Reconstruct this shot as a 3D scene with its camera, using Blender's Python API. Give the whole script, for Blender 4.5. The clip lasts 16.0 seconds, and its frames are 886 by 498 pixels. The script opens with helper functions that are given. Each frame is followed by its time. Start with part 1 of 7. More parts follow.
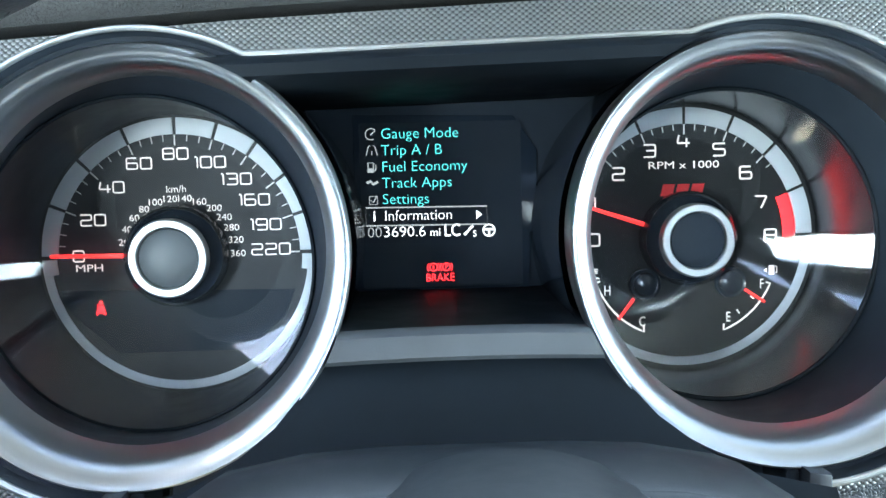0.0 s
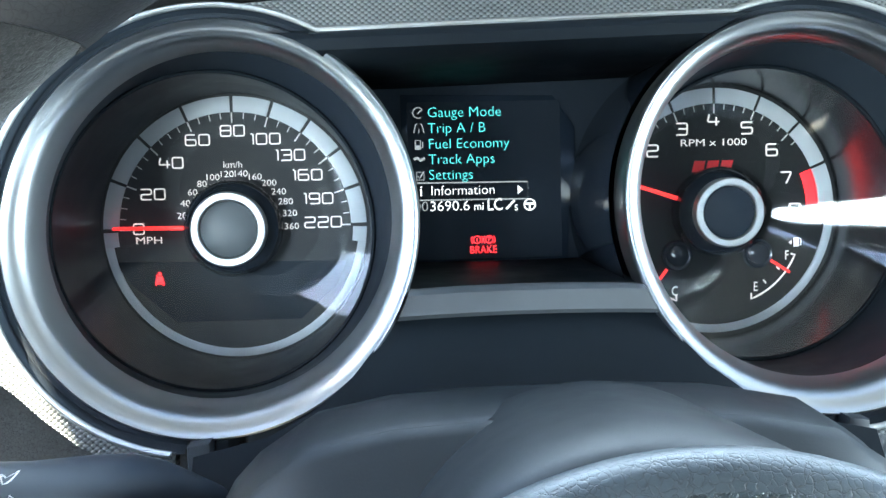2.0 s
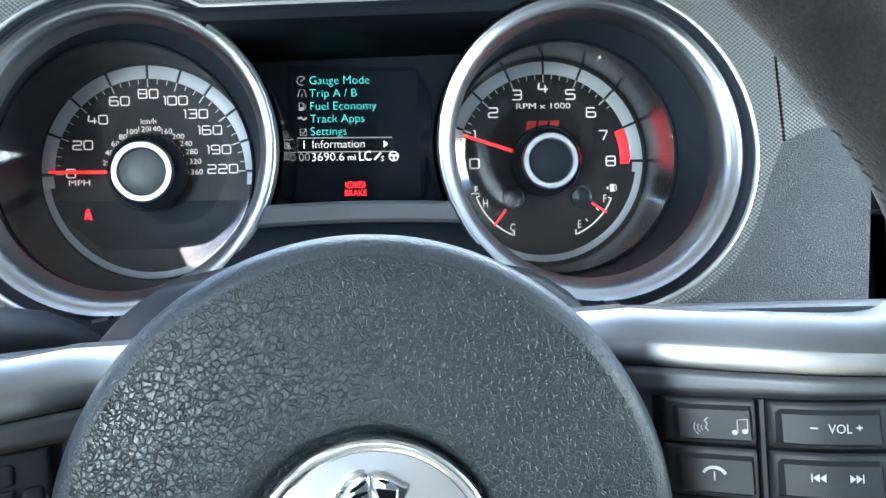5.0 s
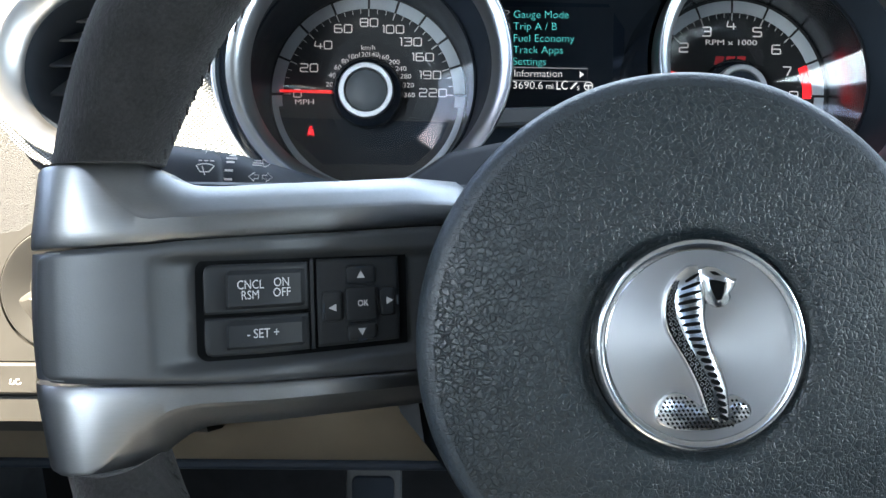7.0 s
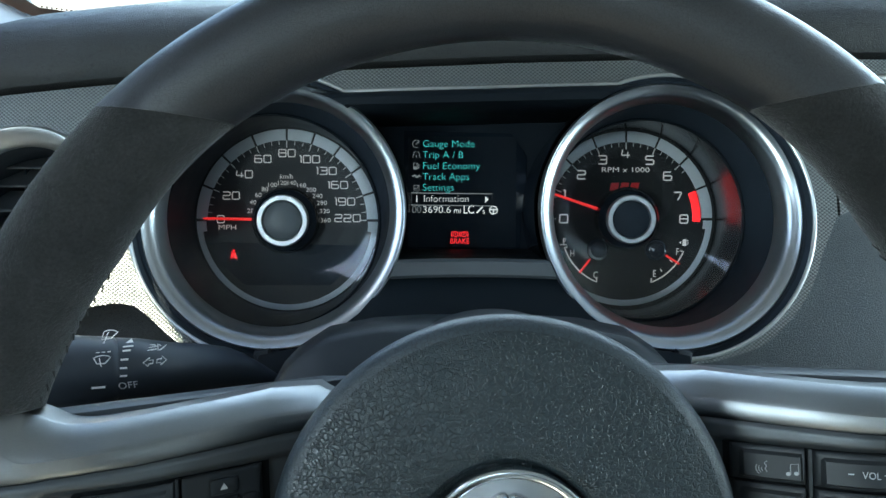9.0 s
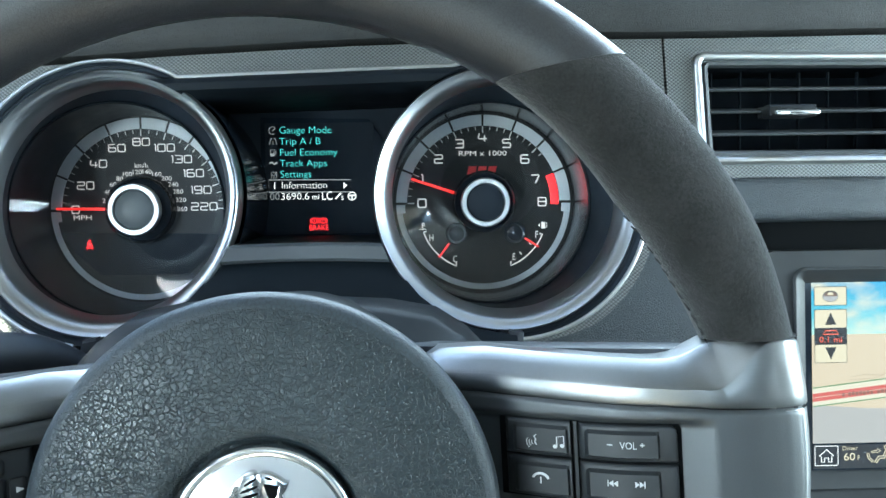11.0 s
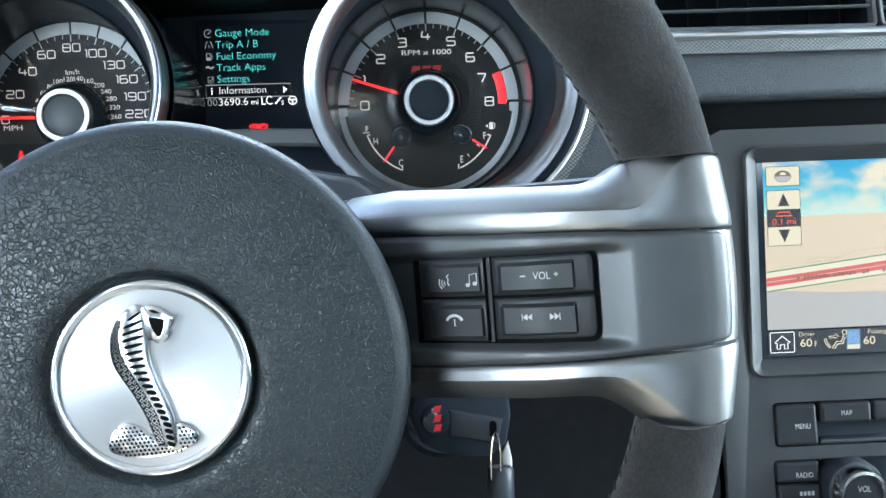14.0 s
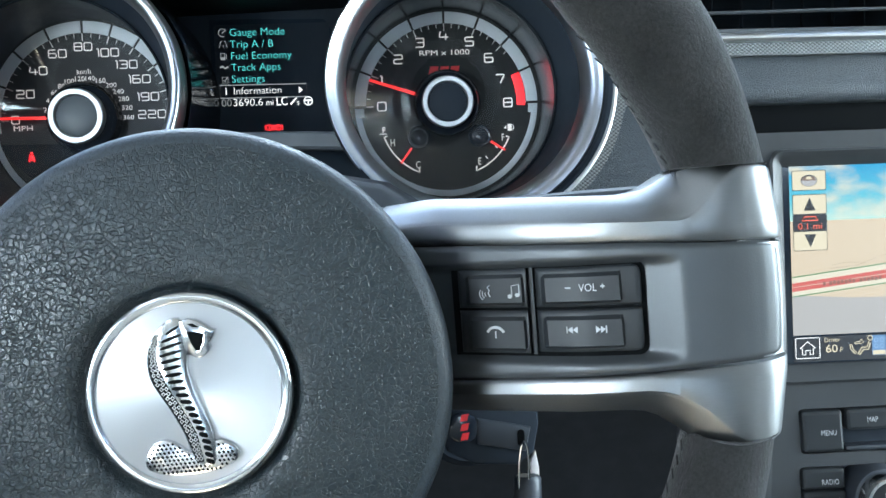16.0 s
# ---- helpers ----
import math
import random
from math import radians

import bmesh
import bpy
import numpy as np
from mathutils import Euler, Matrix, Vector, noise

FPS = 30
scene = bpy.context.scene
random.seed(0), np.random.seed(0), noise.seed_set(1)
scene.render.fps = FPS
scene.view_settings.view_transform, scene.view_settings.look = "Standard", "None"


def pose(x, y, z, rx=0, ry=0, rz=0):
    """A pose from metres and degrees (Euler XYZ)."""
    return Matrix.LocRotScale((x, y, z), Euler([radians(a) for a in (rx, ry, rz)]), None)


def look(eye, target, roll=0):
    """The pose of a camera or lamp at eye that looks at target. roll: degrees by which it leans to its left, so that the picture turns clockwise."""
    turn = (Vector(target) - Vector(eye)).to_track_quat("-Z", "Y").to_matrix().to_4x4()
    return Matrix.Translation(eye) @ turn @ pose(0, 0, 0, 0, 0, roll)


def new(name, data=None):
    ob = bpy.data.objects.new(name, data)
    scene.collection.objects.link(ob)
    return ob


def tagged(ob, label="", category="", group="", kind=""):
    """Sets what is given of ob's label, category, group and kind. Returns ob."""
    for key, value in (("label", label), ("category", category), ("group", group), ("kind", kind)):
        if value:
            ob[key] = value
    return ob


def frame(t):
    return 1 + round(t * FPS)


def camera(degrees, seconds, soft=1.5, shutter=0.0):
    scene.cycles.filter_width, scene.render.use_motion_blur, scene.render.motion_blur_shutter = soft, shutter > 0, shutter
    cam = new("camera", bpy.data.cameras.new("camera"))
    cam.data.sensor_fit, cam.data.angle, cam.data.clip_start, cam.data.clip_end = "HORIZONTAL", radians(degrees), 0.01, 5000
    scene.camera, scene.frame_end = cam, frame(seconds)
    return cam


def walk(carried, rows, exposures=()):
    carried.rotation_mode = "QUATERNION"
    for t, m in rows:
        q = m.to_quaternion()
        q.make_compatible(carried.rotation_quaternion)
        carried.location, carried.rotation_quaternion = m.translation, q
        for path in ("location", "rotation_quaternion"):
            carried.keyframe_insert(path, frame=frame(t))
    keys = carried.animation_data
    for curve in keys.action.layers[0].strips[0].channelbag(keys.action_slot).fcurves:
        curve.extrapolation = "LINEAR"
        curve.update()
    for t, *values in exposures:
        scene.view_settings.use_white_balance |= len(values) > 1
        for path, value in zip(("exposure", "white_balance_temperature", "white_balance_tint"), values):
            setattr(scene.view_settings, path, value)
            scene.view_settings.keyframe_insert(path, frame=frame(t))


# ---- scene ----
from mathutils.bvhtree import BVHTree

cam = camera(53.6, 16.0)
# Cluster space: the dial faces stand in y = 0, x to the right, z up along the dials.
# The whole dashboard leans back by LEAN degrees in the car.
LEAN, HIGH = 15.0, 1.0
CL = pose(0, 0, HIGH, -LEAN, 0, 0)
ROWS = [
    (0.0, -0.0078, -0.3614, -0.0136, 85.51, 1.43, -2.05),
    (0.5, -0.0074, -0.3624, -0.0131, 85.48, 1.44, -2.13),
    (1.0, -0.0118, -0.3659, -0.0137, 85.58, 1.39, -2.41),
    (1.5, -0.0211, -0.3734, -0.0186, 85.83, 1.38, -2.75),
    (2.0, -0.0357, -0.3795, -0.0263, 85.96, 1.45, -3.24),
    (2.5, -0.0313, -0.3906, -0.0251, 86.13, 1.42, -3.73),
    (3.0, -0.0250, -0.4138, -0.0223, 86.23, 1.44, -4.21),
    (3.2, -0.0227, -0.4170, -0.0199, 86.25, 1.45, -4.34),
    (5.3, 0.0185, -0.4776, -0.0773, 87.11, 1.38, -3.93),
    (5.5, -0.0025, -0.4802, -0.0916, 87.25, 1.79, -4.13),
    (6.0, -0.0586, -0.4911, -0.1152, 88.24, 0.72, -4.68),
    (6.5, -0.0628, -0.5011, -0.1147, 88.49, -0.20, -2.64),
    (7.0, -0.0605, -0.5082, -0.1109, 87.85, -0.48, -0.08),
    (7.5, -0.0607, -0.5095, -0.1032, 87.82, -0.73, 0.28),
    (8.0, -0.0671, -0.5360, -0.0579, 87.55, -0.74, -0.47),
    (8.5, -0.0327, -0.5420, -0.0256, 87.17, -0.25, -0.48),
    (9.0, -0.0123, -0.5413, -0.0311, 87.06, -0.16, -0.52),
    (9.5, 0.0036, -0.5311, -0.0418, 87.24, -0.05, -0.51),
    (9.7, 0.0147, -0.5360, -0.0335, 87.20, 0.03, -0.37),
    (11.8, 0.0717, -0.5489, -0.0492, 86.68, 1.18, -2.37),
    (12.0, 0.0695, -0.5579, -0.0575, 86.97, 1.22, -2.26),
    (12.5, 0.0731, -0.5521, -0.0758, 87.66, 1.33, -2.14),
    (13.0, 0.0890, -0.5420, -0.0924, 87.25, 1.70, -1.86),
    (13.5, 0.0920, -0.5343, -0.1022, 86.61, 2.09, -1.98),
    (14.0, 0.0945, -0.5284, -0.0945, 86.43, 2.20, -1.87),
    (14.5, 0.0920, -0.5162, -0.0940, 86.49, 2.06, -1.90),
    (15.0, 0.0963, -0.5138, -0.0910, 86.36, 2.06, -1.93),
    (15.5, 0.0935, -0.5145, -0.0906, 86.17, 2.04, -2.10),
    (16.0, 0.0782, -0.5210, -0.0890, 86.02, 2.10, -2.55),
]
walk(cam, [(t, CL @ pose(x, y, z, rx, ry, rz)) for t, x, y, z, rx, ry, rz in ROWS],
     [(0.0, 5.37, 6250, 2), (2.0, 5.22, 6250, 2), (3.2, 5.12, 6300, 4), (5.5, 4.85, 6400, 6), (6.0, 4.68, 6450, 8), (6.5, 4.4, 6500, 9), (7.0, 4.1, 6500, 9), (8.0, 4.28, 6400, 4), (8.5, 4.15, 6350, 2),
      (9.0, 3.7, 6150, -3), (9.5, 4.4, 6150, -3), (9.7, 4.45, 6150, -3), (11.8, 4.75, 6300, 3), (12.0, 4.7, 6300, 4), (12.5, 4.6, 6350, 4), (14.0, 4.57, 6350, 5), (16.0, 4.56, 6350, 5)])

# ---- world, sun, lamps in the window openings ----
TO_SUN = Vector((-0.56, -0.10, 0.80)).normalized()
world = bpy.data.worlds.new("world")
scene.world = world
world.use_nodes = True
wn = world.node_tree
sky = wn.nodes.new("ShaderNodeTexSky")
sky.sky_type, sky.sun_disc = "NISHITA", False
sky.sun_elevation = math.asin(TO_SUN.z)
sky.sun_rotation = math.atan2(TO_SUN.x, TO_SUN.y)
wn.links.new(sky.outputs[0], wn.nodes["Background"].inputs[0])
wn.nodes["Background"].inputs[1].default_value = 0.075

sun = new("sun", bpy.data.lights.new("sun", "SUN"))
sun.data.energy, sun.data.angle, sun.data.color = 5.0, radians(0.5), (1.0, 0.88, 0.70)
sun.matrix_world = look(TO_SUN * 5, (0, 0, 0))


def window_light(name, at, target, w, h, watts, colour=(0.78, 0.91, 1.0)):
    ob = new(name, bpy.data.lights.new(name, "AREA"))
    ob.data.shape, ob.data.size, ob.data.size_y = "RECTANGLE", w, h
    ob.data.energy, ob.data.color = watts, colour
    ob.matrix_world = look(at, target)
    return ob


window_light("skylight_left", (-0.470, -0.945, 1.165), (0.5, -0.945, 1.165), 0.51, 0.25, 0.58, (0.86, 0.95, 1.0))
window_light("skylight_right", (1.23, -0.33, 1.10), (0.2, -0.40, 0.98), 0.44, 0.42, 1.3)
window_light("skylight_front", (0.37, 0.38, 1.33), (0.37, -0.6, 0.9), 1.3, 0.40, 1.12)
window_light("skylight_rear", (0.035, -1.72, 1.395), (0.035, 0.0, 1.10), 0.29, 0.26, 0.10)
window_light("skylight_quarter", (1.21, -1.69, 1.22), (0.2, -1.69, 1.22), 0.17, 0.34, 0.15)

# ---- materials ----
def ramp(nt, fac, stops):
    n = nt.nodes.new("ShaderNodeValToRGB")
    el = n.color_ramp.elements
    while len(el) < len(stops):
        el.new(0.5)
    for e, (p, c) in zip(el, stops):
        e.position, e.color = p, (*c, 1) if len(c) == 3 else c
    nt.links.new(fac, n.inputs[0])
    return n.outputs[0]


def base_material(name, colour, rough, metal=0.0, spec=0.5):
    m = bpy.data.materials.new(name)
    m.use_nodes = True
    nt = m.node_tree
    b = nt.nodes["Principled BSDF"]
    b.inputs["Base Color"].default_value = (*colour, 1)
    b.inputs["Roughness"].default_value = rough
    b.inputs["Metallic"].default_value = metal
    b.inputs["Specular IOR Level"].default_value = spec
    return m, nt, b


def noise_out(nt, scale, detail=3, rough=0.55, stretch=None):
    tc = nt.nodes.new("ShaderNodeTexCoord")
    vec = tc.outputs["Object"]
    if stretch:
        mp = nt.nodes.new("ShaderNodeMapping")
        mp.inputs["Scale"].default_value = stretch
        nt.links.new(vec, mp.inputs[0])
        vec = mp.outputs[0]
    n = nt.nodes.new("ShaderNodeTexNoise")
    n.inputs["Scale"].default_value, n.inputs["Detail"].default_value, n.inputs["Roughness"].default_value = scale, detail, rough
    nt.links.new(vec, n.inputs["Vector"])
    return n.outputs["Fac"]


def bump(nt, b, height, strength, dist):
    n = nt.nodes.new("ShaderNodeBump")
    n.inputs["Strength"].default_value, n.inputs["Distance"].default_value = strength, dist
    nt.links.new(height, n.inputs["Height"])
    last = b.inputs["Normal"].links
    if last:
        nt.links.new(last[0].from_socket, n.inputs["Normal"])
    nt.links.new(n.outputs[0], b.inputs["Normal"])


def vary(nt, b, socket, fac, lo, hi):
    n = nt.nodes.new("ShaderNodeMapRange")
    n.inputs["From Min"].default_value, n.inputs["From Max"].default_value = 0.3, 0.7
    n.inputs["To Min"].default_value, n.inputs["To Max"].default_value = lo, hi
    nt.links.new(fac, n.inputs[0])
    nt.links.new(n.outputs[0], b.inputs[socket])


def tone(nt, b, fac, c0, c1):
    nt.links.new(ramp(nt, fac, [(0.3, c0), (0.7, c1)]), b.inputs["Base Color"])


def plastic(name, colour, rough=0.5, grain=1800, strength=0.15, spec=0.5):
    m, nt, b = base_material(name, colour, rough, 0, spec)
    big = noise_out(nt, 22, 4)
    tone(nt, b, big, tuple(c * 0.85 for c in colour), tuple(min(1, c * 1.18) for c in colour))
    vary(nt, b, "Roughness", noise_out(nt, 60, 5), rough - 0.06, rough + 0.06)
    bump(nt, b, noise_out(nt, grain, 2), strength, 0.0002)
    return m


def leather(name, colour, rough, scale, strength, crack=0.075, spec=0.5):
    """Pebbled hide: rounded cells with creases between them."""
    m, nt, b = base_material(name, colour, rough, 0, spec)
    tc = nt.nodes.new("ShaderNodeTexCoord")
    warp = nt.nodes.new("ShaderNodeTexNoise")
    warp.inputs["Scale"].default_value = scale * 0.7
    nt.links.new(tc.outputs["Object"], warp.inputs["Vector"])
    mix = nt.nodes.new("ShaderNodeVectorMath")
    mix.operation = "MULTIPLY_ADD"
    nt.links.new(warp.outputs["Color"], mix.inputs[0])
    mix.inputs[1].default_value = (1.15 / scale,) * 3
    nt.links.new(tc.outputs["Object"], mix.inputs[2])
    v = nt.nodes.new("ShaderNodeTexVoronoi")
    v.feature = "DISTANCE_TO_EDGE"
    v.inputs["Scale"].default_value = scale
    nt.links.new(mix.outputs[0], v.inputs["Vector"])
    h = ramp(nt, v.outputs["Distance"], [(0.0, (0, 0, 0)), (crack, (0.85, 0.85, 0.85)), (0.4, (1, 1, 1))])
    v2 = nt.nodes.new("ShaderNodeTexVoronoi")
    v2.feature = "DISTANCE_TO_EDGE"
    v2.inputs["Scale"].default_value = scale * 1.7
    nt.links.new(mix.outputs[0], v2.inputs["Vector"])
    h2 = ramp(nt, v2.outputs["Distance"], [(0.0, (0, 0, 0)), (0.2, (1, 1, 1)), (1.0, (1, 1, 1))])
    bump(nt, b, noise_out(nt, scale * 9, 3), 0.2, 0.00012)
    bump(nt, b, h2, strength * 0.25, 0.0002)
    bump(nt, b, h, strength, 0.0007)
    hide = ramp(nt, noise_out(nt, 14, 4), [(0.3, tuple(c * 0.85 for c in colour)), (0.7, tuple(c * 1.2 for c in colour))])
    # the base colour is multiplied darker along the creases
    crease_mix = nt.nodes.new("ShaderNodeMix")
    crease_mix.data_type, crease_mix.blend_type = "RGBA", "MULTIPLY"
    crease_mix.inputs["Factor"].default_value = 0.6
    nt.links.new(hide, crease_mix.inputs["A"])
    nt.links.new(h, crease_mix.inputs["B"])
    nt.links.new(crease_mix.outputs["Result"], b.inputs["Base Color"])
    vary(nt, b, "Roughness", noise_out(nt, 45, 4), rough - 0.07, rough + 0.07)
    return m


def creased_hide(name, colour, rough, scale):
    """Moulded grain: uneven flat pebbles parted by a net of narrow sunken creases."""
    m, nt, b = base_material(name, colour, rough, 0, 0.5)
    tc = nt.nodes.new("ShaderNodeTexCoord")
    nets = []
    for sc, wide, lo in ((scale, 0.085, 0.45), (scale * 1.8, 0.09, 0.05)):
        warp = nt.nodes.new("ShaderNodeTexNoise")
        warp.inputs["Scale"].default_value, warp.inputs["Detail"].default_value = sc * 0.75, 3
        nt.links.new(tc.outputs["Object"], warp.inputs["Vector"])
        mix = nt.nodes.new("ShaderNodeVectorMath")
        mix.operation = "MULTIPLY_ADD"
        nt.links.new(warp.outputs["Color"], mix.inputs[0])
        mix.inputs[1].default_value = (1.4 / sc,) * 3
        nt.links.new(tc.outputs["Object"], mix.inputs[2])
        v = nt.nodes.new("ShaderNodeTexVoronoi")
        v.feature = "DISTANCE_TO_EDGE"
        v.inputs["Scale"].default_value = sc
        nt.links.new(mix.outputs[0], v.inputs["Vector"])
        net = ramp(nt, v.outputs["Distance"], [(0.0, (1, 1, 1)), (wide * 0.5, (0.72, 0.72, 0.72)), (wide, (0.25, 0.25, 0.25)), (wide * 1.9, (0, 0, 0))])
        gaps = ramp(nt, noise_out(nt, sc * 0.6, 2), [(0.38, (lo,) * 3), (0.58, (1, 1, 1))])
        n = nt.nodes.new("ShaderNodeMix")
        n.data_type, n.blend_type = "RGBA", "MULTIPLY"
        n.inputs["Factor"].default_value = 1.0
        nt.links.new(net, n.inputs["A"])
        nt.links.new(gaps, n.inputs["B"])
        nets.append(n.outputs["Result"])
    bump(nt, b, noise_out(nt, scale * 6, 3), 0.10, 0.0001)
    for net, dist in ((nets[1], 0.00008), (nets[0], 0.00022)):
        inv = nt.nodes.new("ShaderNodeInvert")
        nt.links.new(net, inv.inputs["Color"])
        bump(nt, b, inv.outputs[0], 1.0, dist)
    ground = ramp(nt, noise_out(nt, 16, 4), [(0.3, tuple(c * 0.92 for c in colour)), (0.7, tuple(c * 1.10 for c in colour))])
    # the base colour drops to under half in the main creases
    crease_mix = nt.nodes.new("ShaderNodeMix")
    crease_mix.data_type = "RGBA"
    nt.links.new(nets[0], crease_mix.inputs["Factor"])
    nt.links.new(ground, crease_mix.inputs["A"])
    crease_mix.inputs["B"].default_value = (*(c * 0.45 for c in colour), 1)
    nt.links.new(crease_mix.outputs["Result"], b.inputs["Base Color"])
    vary(nt, b, "Roughness", noise_out(nt, 45, 4), rough - 0.05, rough + 0.05)
    return m


def suede(name, colour):
    """Brushed nap: very fine fibres, soft cloudy shading where the nap lies another way."""
    m, nt, b = base_material(name, colour, 0.95, 0, 0.15)
    b.inputs["Sheen Weight"].default_value = 0.16
    b.inputs["Sheen Roughness"].default_value = 0.45
    cloud = noise_out(nt, 55, 5, 0.65)
    nap = noise_out(nt, 950, 4, 0.75)
    fibre = ramp(nt, nap, [(0.32, (0.55, 0.55, 0.55)), (0.62, (1, 1, 1))])
    hide = ramp(nt, cloud, [(0.3, tuple(c * 0.68 for c in colour)), (0.7, tuple(c * 1.35 for c in colour))])
    mix = nt.nodes.new("ShaderNodeMix")
    mix.data_type, mix.blend_type = "RGBA", "MULTIPLY"
    mix.inputs["Factor"].default_value = 1.0
    nt.links.new(hide, mix.inputs["A"])
    nt.links.new(fibre, mix.inputs["B"])
    nt.links.new(mix.outputs["Result"], b.inputs["Base Color"])
    bump(nt, b, nap, 0.85, 0.0006)
    bump(nt, b, cloud, 0.25, 0.0012)
    return m


def brushed(name, colour, rough):
    """Metal brushed along x: fine level scratches that spread highlights up and down."""
    m, nt, b = base_material(name, colour, rough, 1.0)
    streak = noise_out(nt, 3200, 3, 0.6, (0.03, 1, 1))
    vary(nt, b, "Roughness", streak, rough - 0.09, rough + 0.09)
    tone(nt, b, noise_out(nt, 30, 4), tuple(c * 0.93 for c in colour), tuple(c * 1.06 for c in colour))
    bump(nt, b, streak, 0.16, 0.00016)
    tg = nt.nodes.new("ShaderNodeTangent")
    tg.direction_type, tg.axis = "RADIAL", "Z"
    nt.links.new(tg.outputs[0], b.inputs["Tangent"])
    b.inputs["Anisotropic"].default_value = 0.45
    b.inputs["Anisotropic Rotation"].default_value = 0.25
    return m


def metal(name, colour, rough, stretch=None, grain=900, strength=0.04, vary_by=0.06):
    m, nt, b = base_material(name, colour, rough, 1.0)
    vary(nt, b, "Roughness", noise_out(nt, grain, 3, 0.6, stretch), rough - vary_by, rough + vary_by)
    tone(nt, b, noise_out(nt, 30, 4), tuple(c * 0.93 for c in colour), tuple(min(1, c * 1.05) for c in colour))
    bump(nt, b, noise_out(nt, grain, 3, 0.6, stretch), strength, 0.0002)
    return m


def glow(name, colour, strength, base=(0.02, 0.02, 0.02)):
    m, nt, b = base_material(name, base, 0.4)
    b.inputs["Emission Color"].default_value = (*colour, 1)
    b.inputs["Emission Strength"].default_value = strength * 0.17
    return m


def dotted_trim(name):
    """Grey metallic film embossed with rows of small dark dashes, staggered."""
    m, nt, b = base_material(name, (0.13, 0.135, 0.135), 0.46, 0.4)
    tc = nt.nodes.new("ShaderNodeTexCoord")
    sp = nt.nodes.new("ShaderNodeSeparateXYZ")
    nt.links.new(tc.outputs["Object"], sp.inputs[0])
    cb = nt.nodes.new("ShaderNodeCombineXYZ")

    def calc(op, a, c):
        n = nt.nodes.new("ShaderNodeMath")
        n.operation = op
        for i, v in enumerate((a, c)):
            if isinstance(v, (int, float)):
                n.inputs[i].default_value = v
            else:
                nt.links.new(v, n.inputs[i])
        return n.outputs[0]
    u = calc("MULTIPLY", sp.outputs["X"], 1 / 0.0024)
    w = calc("MULTIPLY", sp.outputs["Z"], 1 / 0.0019)
    nt.links.new(calc("ADD", u, w), cb.inputs[0])
    nt.links.new(calc("SUBTRACT", u, w), cb.inputs[1])
    v = nt.nodes.new("ShaderNodeTexVoronoi")
    v.voronoi_dimensions = "2D"
    v.inputs["Scale"].default_value, v.inputs["Randomness"].default_value = 1.0, 0.0
    nt.links.new(cb.outputs[0], v.inputs["Vector"])
    d = v.outputs["Distance"]
    dots = ramp(nt, d, [(0.0, (0.155, 0.161, 0.161)), (0.40, (0.130, 0.136, 0.136)), (0.54, (0.030, 0.032, 0.034)), (1, (0.024, 0.026, 0.028))])
    nt.links.new(dots, b.inputs["Base Color"])
    hh = ramp(nt, d, [(0.20, (1, 1, 1)), (0.55, (0, 0, 0))])
    bump(nt, b, hh, 0.5, 0.0005)
    bump(nt, b, noise_out(nt, 1500, 3), 0.1, 0.0002)
    vary(nt, b, "Roughness", noise_out(nt, 40, 4), 0.34, 0.5)
    return m


def spun_metal(name):
    """Disc with fine rings of lathe marks round its centre."""
    m, nt, b = base_material(name, (0.43, 0.435, 0.44), 0.42, 1.0)
    tc = nt.nodes.new("ShaderNodeTexCoord")
    w = nt.nodes.new("ShaderNodeTexWave")
    w.wave_type, w.rings_direction, w.bands_direction = "RINGS", "Y", "X"
    w.inputs["Scale"].default_value, w.inputs["Distortion"].default_value, w.inputs["Detail"].default_value = 900, 4.0, 4
    nt.links.new(tc.outputs["Object"], w.inputs["Vector"])
    bump(nt, b, w.outputs["Fac"], 0.07, 0.0001)
    tg = nt.nodes.new("ShaderNodeTangent")
    tg.direction_type, tg.axis = "RADIAL", "Y"
    nt.links.new(tg.outputs[0], b.inputs["Tangent"])
    b.inputs["Anisotropic"].default_value = 0.65
    b.inputs["Anisotropic Rotation"].default_value = 0.25
    return m


def clear_glass(name, tint=(1, 1, 1), veil=0.007):
    m = bpy.data.materials.new(name)
    m.use_nodes = True
    nt = m.node_tree
    nt.nodes.remove(nt.nodes["Principled BSDF"])
    tr, gl, mx, fr = (nt.nodes.new(k) for k in ("ShaderNodeBsdfTransparent", "ShaderNodeBsdfGlossy", "ShaderNodeMixShader", "ShaderNodeFresnel"))
    tr.inputs[0].default_value = (*tint, 1)
    gl.inputs["Roughness"].default_value = 0.02
    fr.inputs["IOR"].default_value = 1.5
    nt.links.new(fr.outputs[0], mx.inputs[0])
    nt.links.new(tr.outputs[0], mx.inputs[1])
    nt.links.new(gl.outputs[0], mx.inputs[2])
    # a thin diffuse haze over the glass, added to lift the blacks
    df, m2 = nt.nodes.new("ShaderNodeBsdfDiffuse"), nt.nodes.new("ShaderNodeMixShader")
    df.inputs[0].default_value = (0.6, 0.65, 0.7, 1)
    vd = nt.nodes.new("ShaderNodeMapRange")
    vd.inputs["To Min"].default_value, vd.inputs["To Max"].default_value = veil * 0.6, veil * 1.6
    nt.links.new(noise_out(nt, 90, 6, 0.7), vd.inputs[0])
    nt.links.new(vd.outputs[0], m2.inputs[0])
    nt.links.new(mx.outputs[0], m2.inputs[1])
    nt.links.new(df.outputs[0], m2.inputs[2])
    nt.links.new(m2.outputs[0], nt.nodes["Material Output"].inputs[0])
    return m


